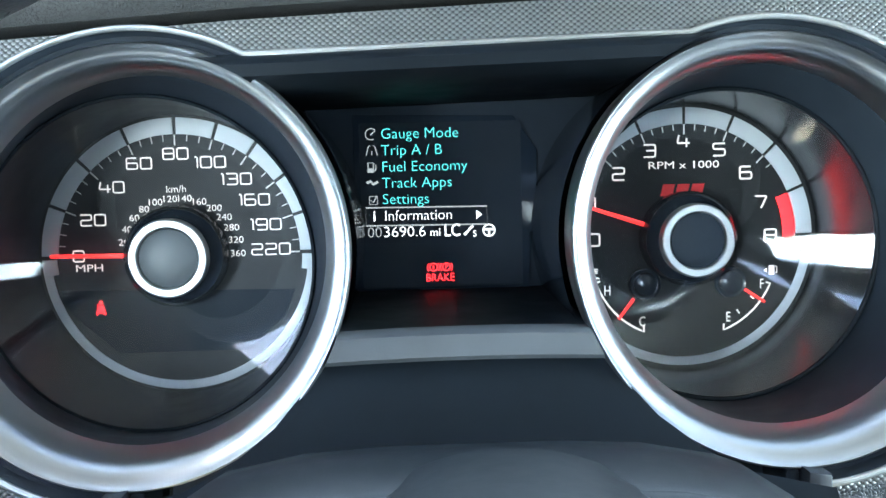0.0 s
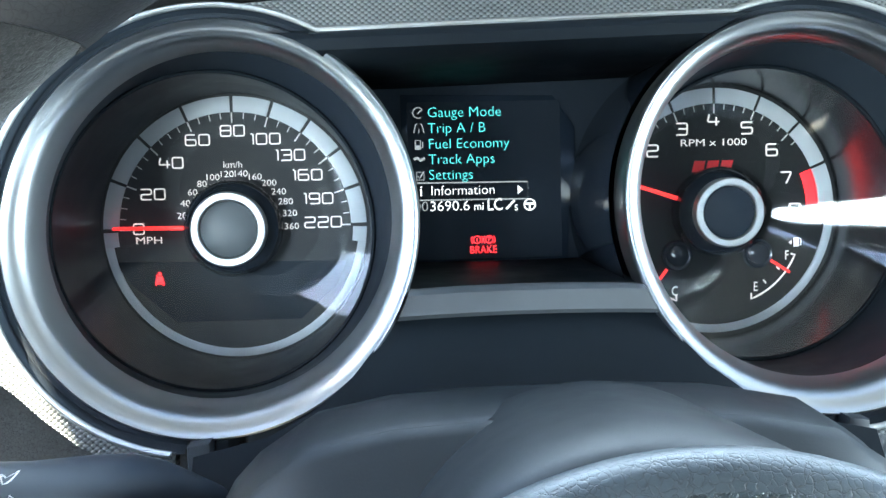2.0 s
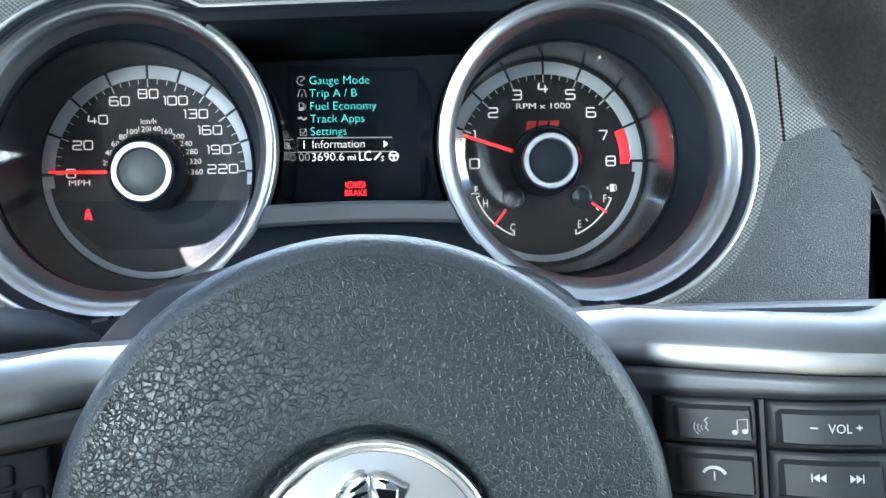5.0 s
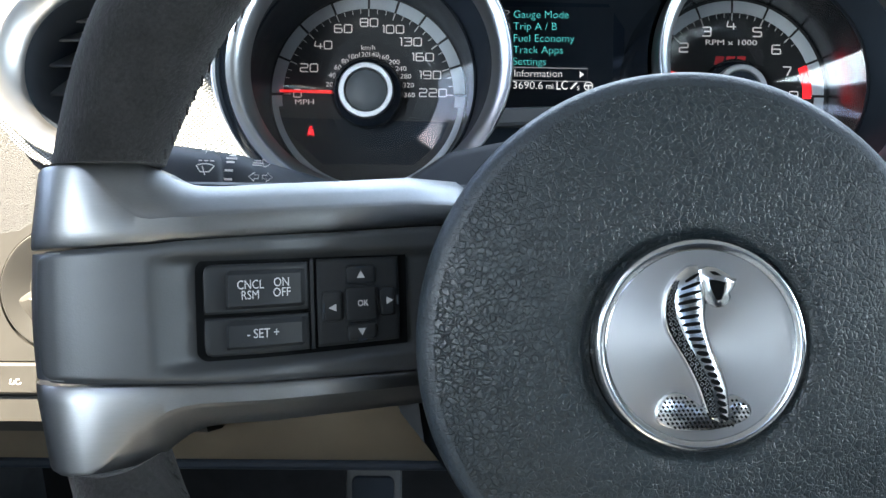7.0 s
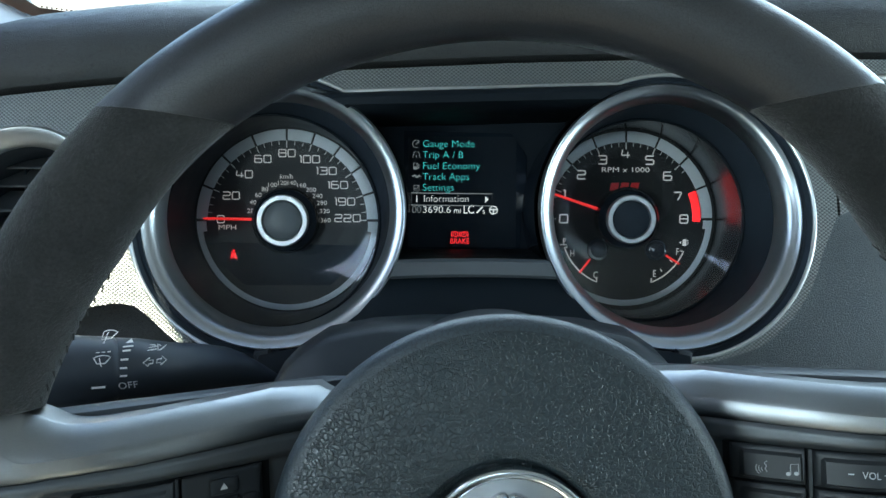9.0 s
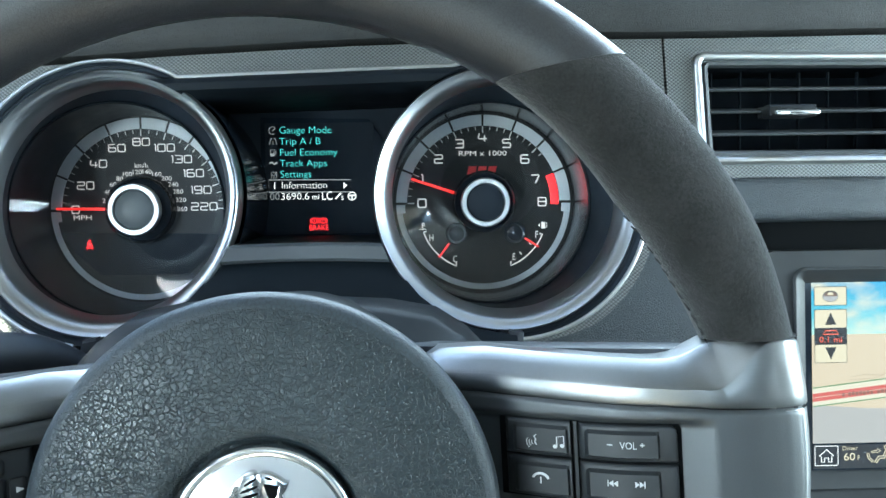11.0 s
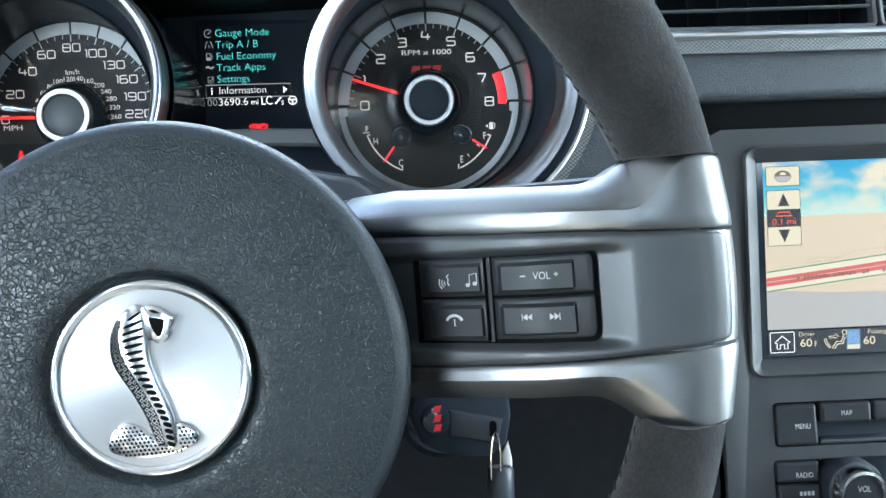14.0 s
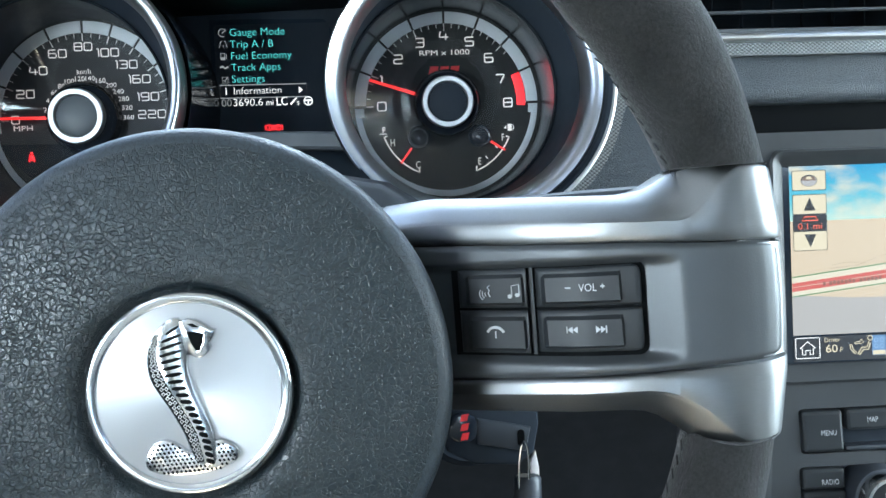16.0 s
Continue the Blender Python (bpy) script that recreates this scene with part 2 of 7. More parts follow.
M_TRIM = dotted_trim("embossed_trim")
M_CHROME = metal("satin_chrome", (0.42, 0.44, 0.46), 0.30, None, 25, 0.0, 0.012)
M_BRIGHT = metal("bright_chrome", (0.66, 0.67, 0.68), 0.14, None, 80, 0.0, 0.03)
M_BRUSH = brushed("brushed_spoke", (0.24, 0.245, 0.25), 0.42)
M_SHELL = plastic("column_plastic", (0.0065, 0.0085, 0.0105), 0.50, 1500, 0.16, 0.25)
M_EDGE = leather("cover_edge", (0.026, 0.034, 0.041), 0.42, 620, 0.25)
M_SPUN = spun_metal("spun_disc")
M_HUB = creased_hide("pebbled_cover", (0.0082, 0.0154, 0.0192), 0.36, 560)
M_DASH = leather("dash_skin", (0.044, 0.045, 0.046), 0.55, 820, 0.5, spec=0.22)
M_RIM = leather("rim_hide", (0.022, 0.022, 0.024), 0.42, 900, 0.15)
M_SUEDE = suede("rim_suede", (0.0215, 0.0212, 0.0212))
M_DARK = plastic("dark_plastic", (0.023, 0.028, 0.036), 0.5)
M_GREYP = plastic("grey_plastic", (0.055, 0.060, 0.066), 0.5)
M_PANEL = plastic("console_paint", (0.023, 0.025, 0.027), 0.52, 2400, 0.1, 0.4)
M_LOWER = plastic("lower_panel_paint", (0.048, 0.046, 0.042), 0.50, 2400, 0.1, 0.22)
M_SPOKEP = metal("spoke_paint", (0.070, 0.075, 0.079), 0.44, None, 1800, 0.22, 0.06)
M_SPOKEP.node_tree.nodes["Principled BSDF"].inputs["Metallic"].default_value = 0.55
M_BUTTON = plastic("button_plastic", (0.0165, 0.0185, 0.0205), 0.44, 2600, 0.05, 0.25)
M_WELL = plastic("well_plastic", (0.014, 0.019, 0.026), 0.45, 1800, 0.1, 0.25)
M_GAP = plastic("black_rubber", (0.003, 0.0035, 0.004), 0.7, 1800, 0.1, 0.05)
# right-hand dash skin with the blue window sheen put into its base colour
M_DASHBLUE = leather("dash_skin_blue_lit", (0.038, 0.047, 0.057), 0.42, 800, 0.75, spec=0.40)
M_GLOSS = plastic("gloss_black", (0.014, 0.020, 0.030), 0.12, 1200, 0.01)
M_WALL, nt, b = base_material("satin_wall", (0.006, 0.008, 0.011), 0.19, 0, 0.6)
vary(nt, b, "Roughness", noise_out(nt, 12, 2), 0.23, 0.26)
M_RINGV = metal("vent_ring_chrome", (0.60, 0.605, 0.61), 0.38, None, 60, 0.0, 0.03)
M_FRAME = metal("vent_frame_chrome", (0.74, 0.75, 0.76), 0.34, None, 60, 0.0, 0.03)
M_LIP = metal("trim_lip", (0.60, 0.61, 0.61), 0.36, (1, 1, 1), 1400, 0.5)
M_BLACK = plastic("matt_black", (0.016, 0.022, 0.031), 0.7, 1800, 0.15, 0.2)
M_DIAL = plastic("dial_face", (0.017, 0.018, 0.019), 0.6, 3500, 0.1, 0.15)
# speedometer face: haze reflected in its lens is put into the grey
M_DIALHAZE = plastic("dial_face_hazed", (0.045, 0.047, 0.050), 0.6, 3500, 0.1, 0.2)
# the seats stay unseen; their pale colour bounces light up onto the wheel
M_SEAT = leather("seat_bounce_hide", (0.30, 0.29, 0.27), 0.5, 500, 0.4)
M_BAND = plastic("dial_band", (0.56, 0.60, 0.64), 0.4, 3000, 0.03)
M_LIT = glow("lit_figures", (1.0, 0.92, 0.89), 0.13, (0.75, 0.72, 0.70))
# knee panel: the warm glow of sunlight is put into this brown
M_KNEE = plastic("knee_panel_sun_tint", (0.13, 0.108, 0.078), 0.34, 2400, 0.1, 0.4)
M_DEEP = plastic("deep_black", (0.0062, 0.0092, 0.013), 0.55, 1800, 0.15, 0.10)
M_CAP = plastic("satin_cap", (0.075, 0.085, 0.092), 0.48, 2600, 0.05)
M_RING = metal("silver_ring", (0.58, 0.595, 0.61), 0.46, None, 60, 0.0, 0.03)
M_WHITE = plastic("white_print", (0.74, 0.70, 0.68), 0.5, 3000, 0.02)
M_GREYPR = plastic("grey_print", (0.40, 0.40, 0.41), 0.5, 3000, 0.02)
M_RED = glow("red_print", (1.0, 0.03, 0.03), 0.30, (0.6, 0.02, 0.02))
M_ZONE = glow("red_zone", (1.0, 0.012, 0.02), 0.62, (0.6, 0.02, 0.02))
M_REDPR = plastic("red_badge", (0.70, 0.02, 0.025), 0.5, 3000, 0.02)
M_WARN = glow("red_lamp", (1.0, 0.02, 0.03), 0.55)
M_CYAN = glow("cyan_text", (0.10, 0.72, 0.70), 0.34)
M_LCDW = glow("white_text", (0.85, 0.88, 0.9), 0.38)
M_LCDG = glow("grey_text", (0.35, 0.38, 0.4), 0.20)
M_GLASS = clear_glass("gauge_glass")
M_FRIT = plastic("printed_border", (0.10, 0.052, 0.030), 0.35, 1200, 0.05)
M_PILLAR = plastic("pillar_trim", (0.42, 0.43, 0.44), 0.7, 1200, 0.2)
M_CLOTH = plastic("headliner", (0.24, 0.24, 0.24), 0.9, 900, 0.3)
M_CARPET = plastic("carpet", (0.006, 0.007, 0.009), 0.95, 700, 0.6)

# ---- building helpers ----
def thing(name, label, category, at=(0, 0, 0), group="", kind="", base=None):
    """A top-level thing: an Empty at its place; its parts are built in cluster space unless base is given."""
    ob = new(name)
    ob.empty_display_size = 0.02
    ob.matrix_world = (CL if base is None else base) @ Matrix.Translation(at)
    ob["origin"] = at
    return tagged(ob, label, category, group, kind)


def finish(bm, name, material, smooth=True, angle=35):
    bmesh.ops.recalc_face_normals(bm, faces=bm.faces)
    me = bpy.data.meshes.new(name)
    bm.to_mesh(me)
    bm.free()
    me.materials.append(material)
    if smooth:
        me.shade_smooth()
        me.set_sharp_from_angle(angle=radians(angle))
    return me


def root_of(ob):
    while ob.parent:
        ob = ob.parent
    return ob


def part(name, bm, material, parent, label="", smooth=True, angle=35):
    """Link a bmesh as one mesh object under a thing or under a part of it."""
    at = root_of(parent)["origin"]
    bm.transform(Matrix.Translation((-at[0], -at[1], -at[2])))
    ob = new(name, finish(bm, name, material, smooth, angle))
    ob.parent = parent
    return tagged(ob, label)


def solid(name, bm, material, label, category, kind="", base=None, smooth=True):
    """A top-level thing that is one mesh."""
    ob = new(name, finish(bm, name, material, smooth))
    ob.matrix_world = CL if base is None else base
    return tagged(ob, label, category, "", kind)


def loft(rings, closed=True, caps=(False, False), bm=None):
    bm = bm or bmesh.new()
    vs = [[bm.verts.new(p) for p in r] for r in rings]
    n = len(rings[0])
    for a, b in zip(vs, vs[1:]):
        for i in range(n if closed else n - 1):
            j = (i + 1) % n
            bm.faces.new((a[i], a[j], b[j], b[i]))
    for on, r in ((caps[0], vs[0]), (caps[1], vs[-1])):
        if on:
            bm.faces.new(r)
    return bm


def circle(cx, y, cz, r, n=96, ty=(0.0, 0.0)):
    """A ring facing the driver; ty: how much y grows along x and along z."""
    return [(cx + r * math.cos(a), y + ty[0] * r * math.cos(a) + ty[1] * r * math.sin(a), cz + r * math.sin(a))
            for a in (2 * math.pi * i / n for i in range(n))]


def lathe(cx, cz, profile, n=64, caps=(False, False), ty=(0, 0), bm=None):
    """Rings of (radius, y) round an axis along y."""
    return loft([circle(cx, y, cz, r, n, ty) for r, y in profile], True, caps, bm)


def rrect(x0, z0, x1, z1, r, n=5):
    out = []
    for cx, cz, a0 in ((x1 - r, z1 - r, 0), (x0 + r, z1 - r, 90), (x0 + r, z0 + r, 180), (x1 - r, z0 + r, 270)):
        for i in range(n + 1):
            a = radians(a0 + 90 * i / n)
            out.append((cx + r * math.cos(a), cz + r * math.sin(a)))
    return out


def inset(pts, d):
    n, out = len(pts), []
    area = sum(pts[i][0] * pts[(i + 1) % n][1] - pts[(i + 1) % n][0] * pts[i][1] for i in range(n))
    s = 1 if area > 0 else -1
    for i in range(n):
        p, q, r = Vector(pts[i - 1]), Vector(pts[i]), Vector(pts[(i + 1) % n])
        e1, e2 = (q - p), (r - q)
        if e1.length < 1e-9 or e2.length < 1e-9:
            out.append(tuple(q))
            continue
        e1.normalize(), e2.normalize()
        n1, n2 = Vector((-e1.y, e1.x)) * s, Vector((-e2.y, e2.x)) * s
        m = n1 + n2
        m = m / max(0.35, m.dot(n1)) if m.length > 1e-6 else n1
        out.append((q.x + m.x * d, q.y + m.y * d))
    return out


def slab(outline, front, back, bevel=0.0006, fy=None, bm=None):
    """A plate with a rounded front edge; front and back are y values added to fy(x, z)."""
    fy = fy or (lambda x, z: 0.0)
    at = lambda pts, y: [(x, y + fy(x, z), z) for x, z in pts]
    rings = [at(outline, back), at(outline, front + bevel), at(inset(outline, bevel * 0.3), front + bevel * 0.3), at(inset(outline, bevel), front)]
    return loft(rings, True, (True, True), bm)


def flat(outline, y, fy=None, bm=None):
    bm = bm or bmesh.new()
    fy = fy or (lambda x, z: 0.0)
    bm.faces.new([bm.verts.new((x, y + fy(x, z), z)) for x, z in outline])
    return bm


def stroke(pts, width, y, fy=None, bm=None, closed=False):
    """A printed line of even width."""
    bm = bm or bmesh.new()
    fy = fy or (lambda x, z: 0.0)
    n, L, R = len(pts), [], []
    for i in range(n):
        p = Vector(pts[i - 1] if (i or closed) else pts[0])
        q = Vector(pts[(i + 1) % n] if (i < n - 1 or closed) else pts[-1])
        d = (q - p).normalized()
        o = Vector((-d.y, d.x)) * width / 2
        c = Vector(pts[i])
        L.append(bm.verts.new((c.x + o.x, y + fy(c.x, c.y), c.y + o.y)))
        R.append(bm.verts.new((c.x - o.x, y + fy(c.x, c.y), c.y - o.y)))
    for i in range(n if closed else n - 1):
        j = (i + 1) % n
        bm.faces.new((L[i], L[j], R[j], R[i]))
    return bm


def arc(cx, cz, r, a0, a1, n=24):
    return [(cx + r * math.cos(radians(a0 + (a1 - a0) * i / n)), cz + r * math.sin(radians(a0 + (a1 - a0) * i / n))) for i in range(n + 1)]


def band(cx, cz, r0, r1, a0, a1, front, back, n=20):
    """A raised piece of a flat ring."""
    return slab(arc(cx, cz, r1, a0, a1, n) + arc(cx, cz, r0, a1, a0, n), front, back, 0.0002)


def text(s, h, x, y, z, align="CENTER", wide=1.0, weight=0.0, turn=0.0, fy=None, depth=0.0):
    """The letters of s as a mesh facing the driver; h: height of the capitals."""
    cu = bpy.data.curves.new("letters", "FONT")
    cu.body, cu.align_x, cu.align_y, cu.size, cu.offset, cu.resolution_u = s, align, "CENTER", h / 0.70, weight * h, 3
    cu.extrude = depth
    ob = new("letters", cu)
    bpy.context.view_layer.update()
    me = bpy.data.meshes.new_from_object(ob.evaluated_get(bpy.context.evaluated_depsgraph_get()))
    bpy.data.objects.remove(ob)
    bm = bmesh.new()
    bm.from_mesh(me)
    bpy.data.meshes.remove(me)
    bpy.data.curves.remove(cu)
    bm.transform(Matrix.Diagonal((wide, 1, 1, 1)))
    bm.transform(pose(x, y, z, 90, 0, 0) @ pose(0, 0, 0, 0, 0, turn))
    if fy:
        for v in bm.verts:
            v.co.y += fy(v.co.x, v.co.z)
    return bm


def lerp(x, xs, ys):
    return float(np.interp(x, xs, ys))


def smooth(a, b, x):
    t = min(1.0, max(0.0, (x - a) / (b - a)))
    return t * t * (3 - 2 * t)


def sheet(fn, us, vs, bm=None):
    """A surface fn(u, v) over two lists."""
    return loft([[fn(u, v) for u in us] for v in vs], False, (False, False), bm)


def spans(a, b, n):
    return [a + (b - a) * i / n for i in range(n + 1)]


def box(x0, y0, z0, x1, y1, z1, r=0.002, bm=None):
    bm = bm or bmesh.new()
    made = bmesh.ops.create_cube(bm, size=1)["verts"]
    bmesh.ops.scale(bm, vec=(x1 - x0, y1 - y0, z1 - z0), verts=made)
    bmesh.ops.translate(bm, vec=((x0 + x1) / 2, (y0 + y1) / 2, (z0 + z1) / 2), verts=made)
    if r:
        es = list({e for v in made for e in v.link_edges})
        bmesh.ops.bevel(bm, geom=es, offset=r, segments=2, affect="EDGES", profile=0.6)
    return bm


def tube(pts, r, n=10, caps=True, bm=None, flatten=1.0):
    rings = []
    pts = [Vector(p) for p in pts]
    rr = r if isinstance(r, (list, tuple)) else [r] * len(pts)
    side = None
    for i, p in enumerate(pts):
        d = (pts[min(i + 1, len(pts) - 1)] - pts[max(i - 1, 0)]).normalized()
        if side is None:
            side = d.orthogonal().normalized()
        side = (side - d * side.dot(d)).normalized()
        up = d.cross(side)
        rings.append([p + (side * math.cos(a) + up * math.sin(a) * flatten) * rr[i] for a in (2 * math.pi * k / n for k in range(n))])
    return loft(rings, True, (caps, caps), bm)


# ---- dashboard: skin, trim, shelf, shroud ----
RING = {-1: (-0.0964, -0.0357), 1: (0.1108, -0.0357)}     # centres of the two bezels
LIP_Y, LIP_R, LIP_LEAN = -0.0877, 0.0691, 0.2206


def fascia_y(x, z):
    """How far forward the face of the dashboard lies."""
    return LIP_Y + LIP_LEAN * (z - RING[1][1]) + 0.05 * max(0.0, abs(x) - 0.20)


TOP_X = (-0.36, -0.277, -0.2434, -0.1835, -0.0635, 0.031, 0.087, 0.1413, 0.20, 0.26, 0.37, 0.60, 1.0)
TOP_Z = (-0.010, 0.0165, 0.0250, 0.0312, 0.0395, 0.0440, 0.0455, 0.0465, 0.0465, 0.0475, 0.050, 0.050, 0.030)


def trim_top(x):
    return lerp(x, TOP_X, TOP_Z)


def within(p, loop):
    """Whether a point lies inside a closed outline."""
    hit_ = False
    for i in range(len(loop)):
        a, b = loop[i - 1], loop[i]
        if (a.y > p.y) != (b.y > p.y) and p.x < (b.x - a.x) * (p.y - a.y) / (b.y - a.y) + a.x:
            hit_ = not hit_
    return hit_


def poly_sheet(outer, holes, y_off, thick, material, name, parent, label="", fy=fascia_y):
    """A trim panel of any outline with holes cut through, and real edges."""
    from mathutils.geometry import delaunay_2d_cdt
    loops = [[Vector((x, z)) for x, z in lp] for lp in [outer] + holes]
    pts = [p for lp in loops for p in lp]
    edges, k = [], 0
    for lp in loops:
        edges += [(k + i, k + (i + 1) % len(lp)) for i in range(len(lp))]
        k += len(lp)
    vo, _, fo, _, _, _ = delaunay_2d_cdt(pts, edges, [], 0, 1e-6)
    bm = bmesh.new()
    inner = [bm.verts.new((p.x, fy(p.x, p.y) + y_off, p.y)) for p in vo]
    for f in fo:
        c = sum((vo[i] for i in f), Vector((0, 0))) / len(f)
        if within(c, loops[0]) and not any(within(c, lp) for lp in loops[1:]):
            bm.faces.new([inner[i] for i in f])
    bmesh.ops.delete(bm, geom=[v for v in bm.verts if not v.link_faces], context="VERTS")
    front = [bm.verts.new((p.x, fy(p.x, p.y) + y_off, p.y)) for p in pts]
    back = [bm.verts.new((p.x, fy(p.x, p.y) + y_off + thick, p.y)) for p in pts]
    k = 0
    for lp in loops:
        n = len(lp)
        for i in range(n):
            a, b = k + i, k + (i + 1) % n
            bm.faces.new((front[a], front[b], back[b], back[a]))
        k += n
    return part(name, bm, material, parent, label, True, 30)


VENT_L = (-0.2265, -0.0385)
dash = thing("dashboard", "black grained dashboard with a rolled upper pad", "dashboard", (0.0, -0.05, 0.0), kind="structure")

# rolled pad above the trim, running up to the windscreen
ROLL = [(-0.004, 0.0035), (-0.0065, 0.0065), (-0.0075, 0.012), (-0.0070, 0.018), (-0.0040, 0.026), (0.0020, 0.034), (0.0110, 0.0405), (0.024, 0.0460), (0.045, 0.0525), (0.075, 0.0605), (0.16, 0.082), (0.30, 0.118), (0.50, 0.166)]
xs = spans(-0.50, 1.22, 86)
part("upper_pad", sheet(lambda x, q: (x, fascia_y(x, trim_top(x)) + 0.002 + q[0], trim_top(x) + q[1]), xs, [(0.030, 0.0015), (0.004, 0.0015)] + ROLL), M_DASH, dash, "black grained upper pad")

# skin round the trim: left of and below the round vent, and the pad below the right-hand trim
left_skin = [(-0.50, 0.02), (-0.36, 0.01), (-0.2825, 0.022), (-0.270, -0.03), (-0.262, -0.065), (-0.250, -0.078), (-0.238, -0.084), (-0.237, -0.1240), (-0.2655, -0.1240), (-0.2760, -0.1260), (-0.50, -0.1260)]
poly_sheet(left_skin, [], 0.005, 0.004, M_DASH, "lower_skin", dash, "grey-black grained lower pad")
inner_skin = [(-0.2385, -0.070), (-0.17, -0.065), (-0.150, -0.075), (-0.1320, -0.092), (-0.100, -0.104), (-0.088, -0.106), (-0.088, -0.1280), (-0.2385, -0.1280)]
poly_sheet(inner_skin, [], 0.020, 0.004, M_DASH, "inner_skin", dash, "grained skin set back under the trim")
part("skin_return", sheet(lambda y, z: (-0.2372, fascia_y(-0.237, z) + y, z), [0.0052, 0.022], [-0.128, -0.070]), M_DASH, dash)
right_skin = arc(*RING[1], 0.0716, -88, -14, 16) + [(0.200, -0.0265), (0.225, -0.0245), (0.42, -0.0240), (1.1, -0.0240), (1.1, -0.0400), (0.2480, -0.0415), (0.240, -0.0520), (0.225, -0.150), (0.100, -0.150)]
poly_sheet(right_skin, [], 0.005, 0.004, M_DASHBLUE, "lower_skin", dash, "grey-black grained lower pad")

edge = lambda x: -0.0415 + 0.0015 * (x - 0.248) / 0.85
PAD_ROLL = [(0.0050, 0.0), (0.0049, -0.0030), (0.0054, -0.0058), (0.0070, -0.0085), (0.0098, -0.0104), (0.0140, -0.0112), (0.0300, -0.0112)]
part("pad_roll", sheet(lambda x, q: (x, fascia_y(x, edge(x) + q[1]) + q[0], edge(x) + q[1]), spans(0.2380, 1.1, 20), PAD_ROLL), M_DASHBLUE, dash, "grained pad edge rolled under")
part("inner_body", box(-0.48, 0.014, -0.16, 1.18, 0.05, 0.060, 0.0), M_BLACK, dash, "black inner structure", False)

# embossed metal trim
trim = thing("dashboard_trim", "silver-grey embossed metal trim panel across the dashboard", "trim", (0.0, -0.09, 0.0))
vent_hole_l = arc(*VENT_L, 0.0470, 0, 352, 60)
sp, ta = RING[-1], RING[1]
outline = [(x, trim_top(x)) for x in spans(-0.268, 0.1965, 50)]
outline += [(0.1965, -0.0365)]
outline += [(0.1915, -0.0470)] + arc(*ta, 0.0790, -15, -58, 14) + [(0.1420, -0.1065), (0.1300, -0.1098), (0.1148, -0.1120)]
outline += [(x, z) for x, z in arc(*ta, 0.0730, -87, 111, 60)]
outline += [(x, z) for x, z in arc(*sp, 0.0730, 60.6, 262, 60)]
outline += [(-0.1065, -0.1150), (-0.1220, -0.1120), (-0.1360, -0.1050), (-0.1480, -0.0960), (-0.1570, -0.0880), (-0.1640, -0.0830), (-0.1740, -0.0815), (-0.1860, -0.0835)]
outline += [(x, z) for x, z in arc(*VENT_L, 0.0535, -62, -128, 14)]
outline += [(-0.2700, -0.0690), (-0.2780, -0.0500), (-0.2815, -0.0280), (-0.2815, -0.0050), (-0.2790, 0.0080), (-0.2745, 0.0135)]
poly_sheet(outline, [vent_hole_l], -0.0005, 0.006, M_TRIM, "main_panel", trim)
VR = (0.2125, -0.0217, 0.395, 0.0388)       # outer frame of the rectangular vents
hole_r = rrect(VR[0], VR[1], 0.66, VR[3], 0.006)
right_panel = [(x, trim_top(x)) for x in spans(0.1978, 0.75, 30)] + [(0.75, -0.0280), (0.232, -0.0286), (0.2200, -0.0294), (0.2085, -0.0318), (0.1978, -0.0365)]
poly_sheet(right_panel, [hole_r], -0.0005, 0.006, M_TRIM, "side_panel", trim)

# raised lip that follows the trim round the dials and over the display, with a dark groove inside it
lip = arc(*ta, 0.0733, -86, 111, 60) + arc(*sp, 0.0733, 60.6, 261, 60)
part("lip", tube([(x, fascia_y(x, z) - 0.0010, z) for x, z in lip], 0.0011, 10), M_LIP, trim, "bright raised lip of the trim")
for o, a0, a1 in ((ta, -90, 118), (sp, 54, 264)):
    rings = [[(x, fascia_y(x, z) + dy, z) for x, z in arc(*o, r, a0, a1, 60)] for r, dy in ((0.0690, 0.004), (0.0712, 0.0035), (0.0732, 0.0005))]
    part("groove", loft(rings, False), M_BLACK, trim, "dark groove round the bezel")

# recess between the dials
recess = thing("display_surround", "matt black surround of the centre display between the dials", "instrument panel", (0.01, -0.05, -0.02))


def gap_edges(z, extra=0.0):
    """Left and right limits of the space between the two round bezels at a height."""
    h = math.sqrt(max(0.0, 0.0688 ** 2 - (z - RING[1][1]) ** 2))
    return RING[-1][0] + h - extra, RING[1][0] - h + extra


def gap_sheet(rows, extra=0.0, n=10, slope=0.0):
    rings = []
    for y, z in rows:
        l, r = gap_edges(z, extra)
        rings.append([(x, y, z + slope * (x - 0.01)) for x in spans(l, r, n)])
    return loft(rings, False)


part("hood", gap_sheet([(-0.050, 0.0330), (-0.066, 0.0318), (-0.0745, 0.0298), (-0.0782, 0.0282), (-0.0795, 0.0262), (-0.0790, 0.0225), (-0.072, 0.0200), (-0.045, 0.0188), (-0.010, 0.0182), (0.007, 0.0181)], 0.001, 10, 0.028), M_DEEP, recess, "sloping black hood over the display")
part("back_plate", slab([(-0.078, -0.070), (0.098, -0.070), (0.098, 0.030), (-0.078, 0.030)], 0.0065, 0.010, 0.0005), M_BLACK, recess)
face = [(-0.0315, 0.0140), (0.0350, 0.0125), (0.0445, -0.0015), (0.0445, -0.0360), (0.0415, -0.0360), (0.0405, -0.0610), (-0.0315, -0.0610)]
part("display_glass", slab(list(reversed(face)), 0.0040, 0.0064, 0.0005), M_GLOSS, recess, "black display glass")
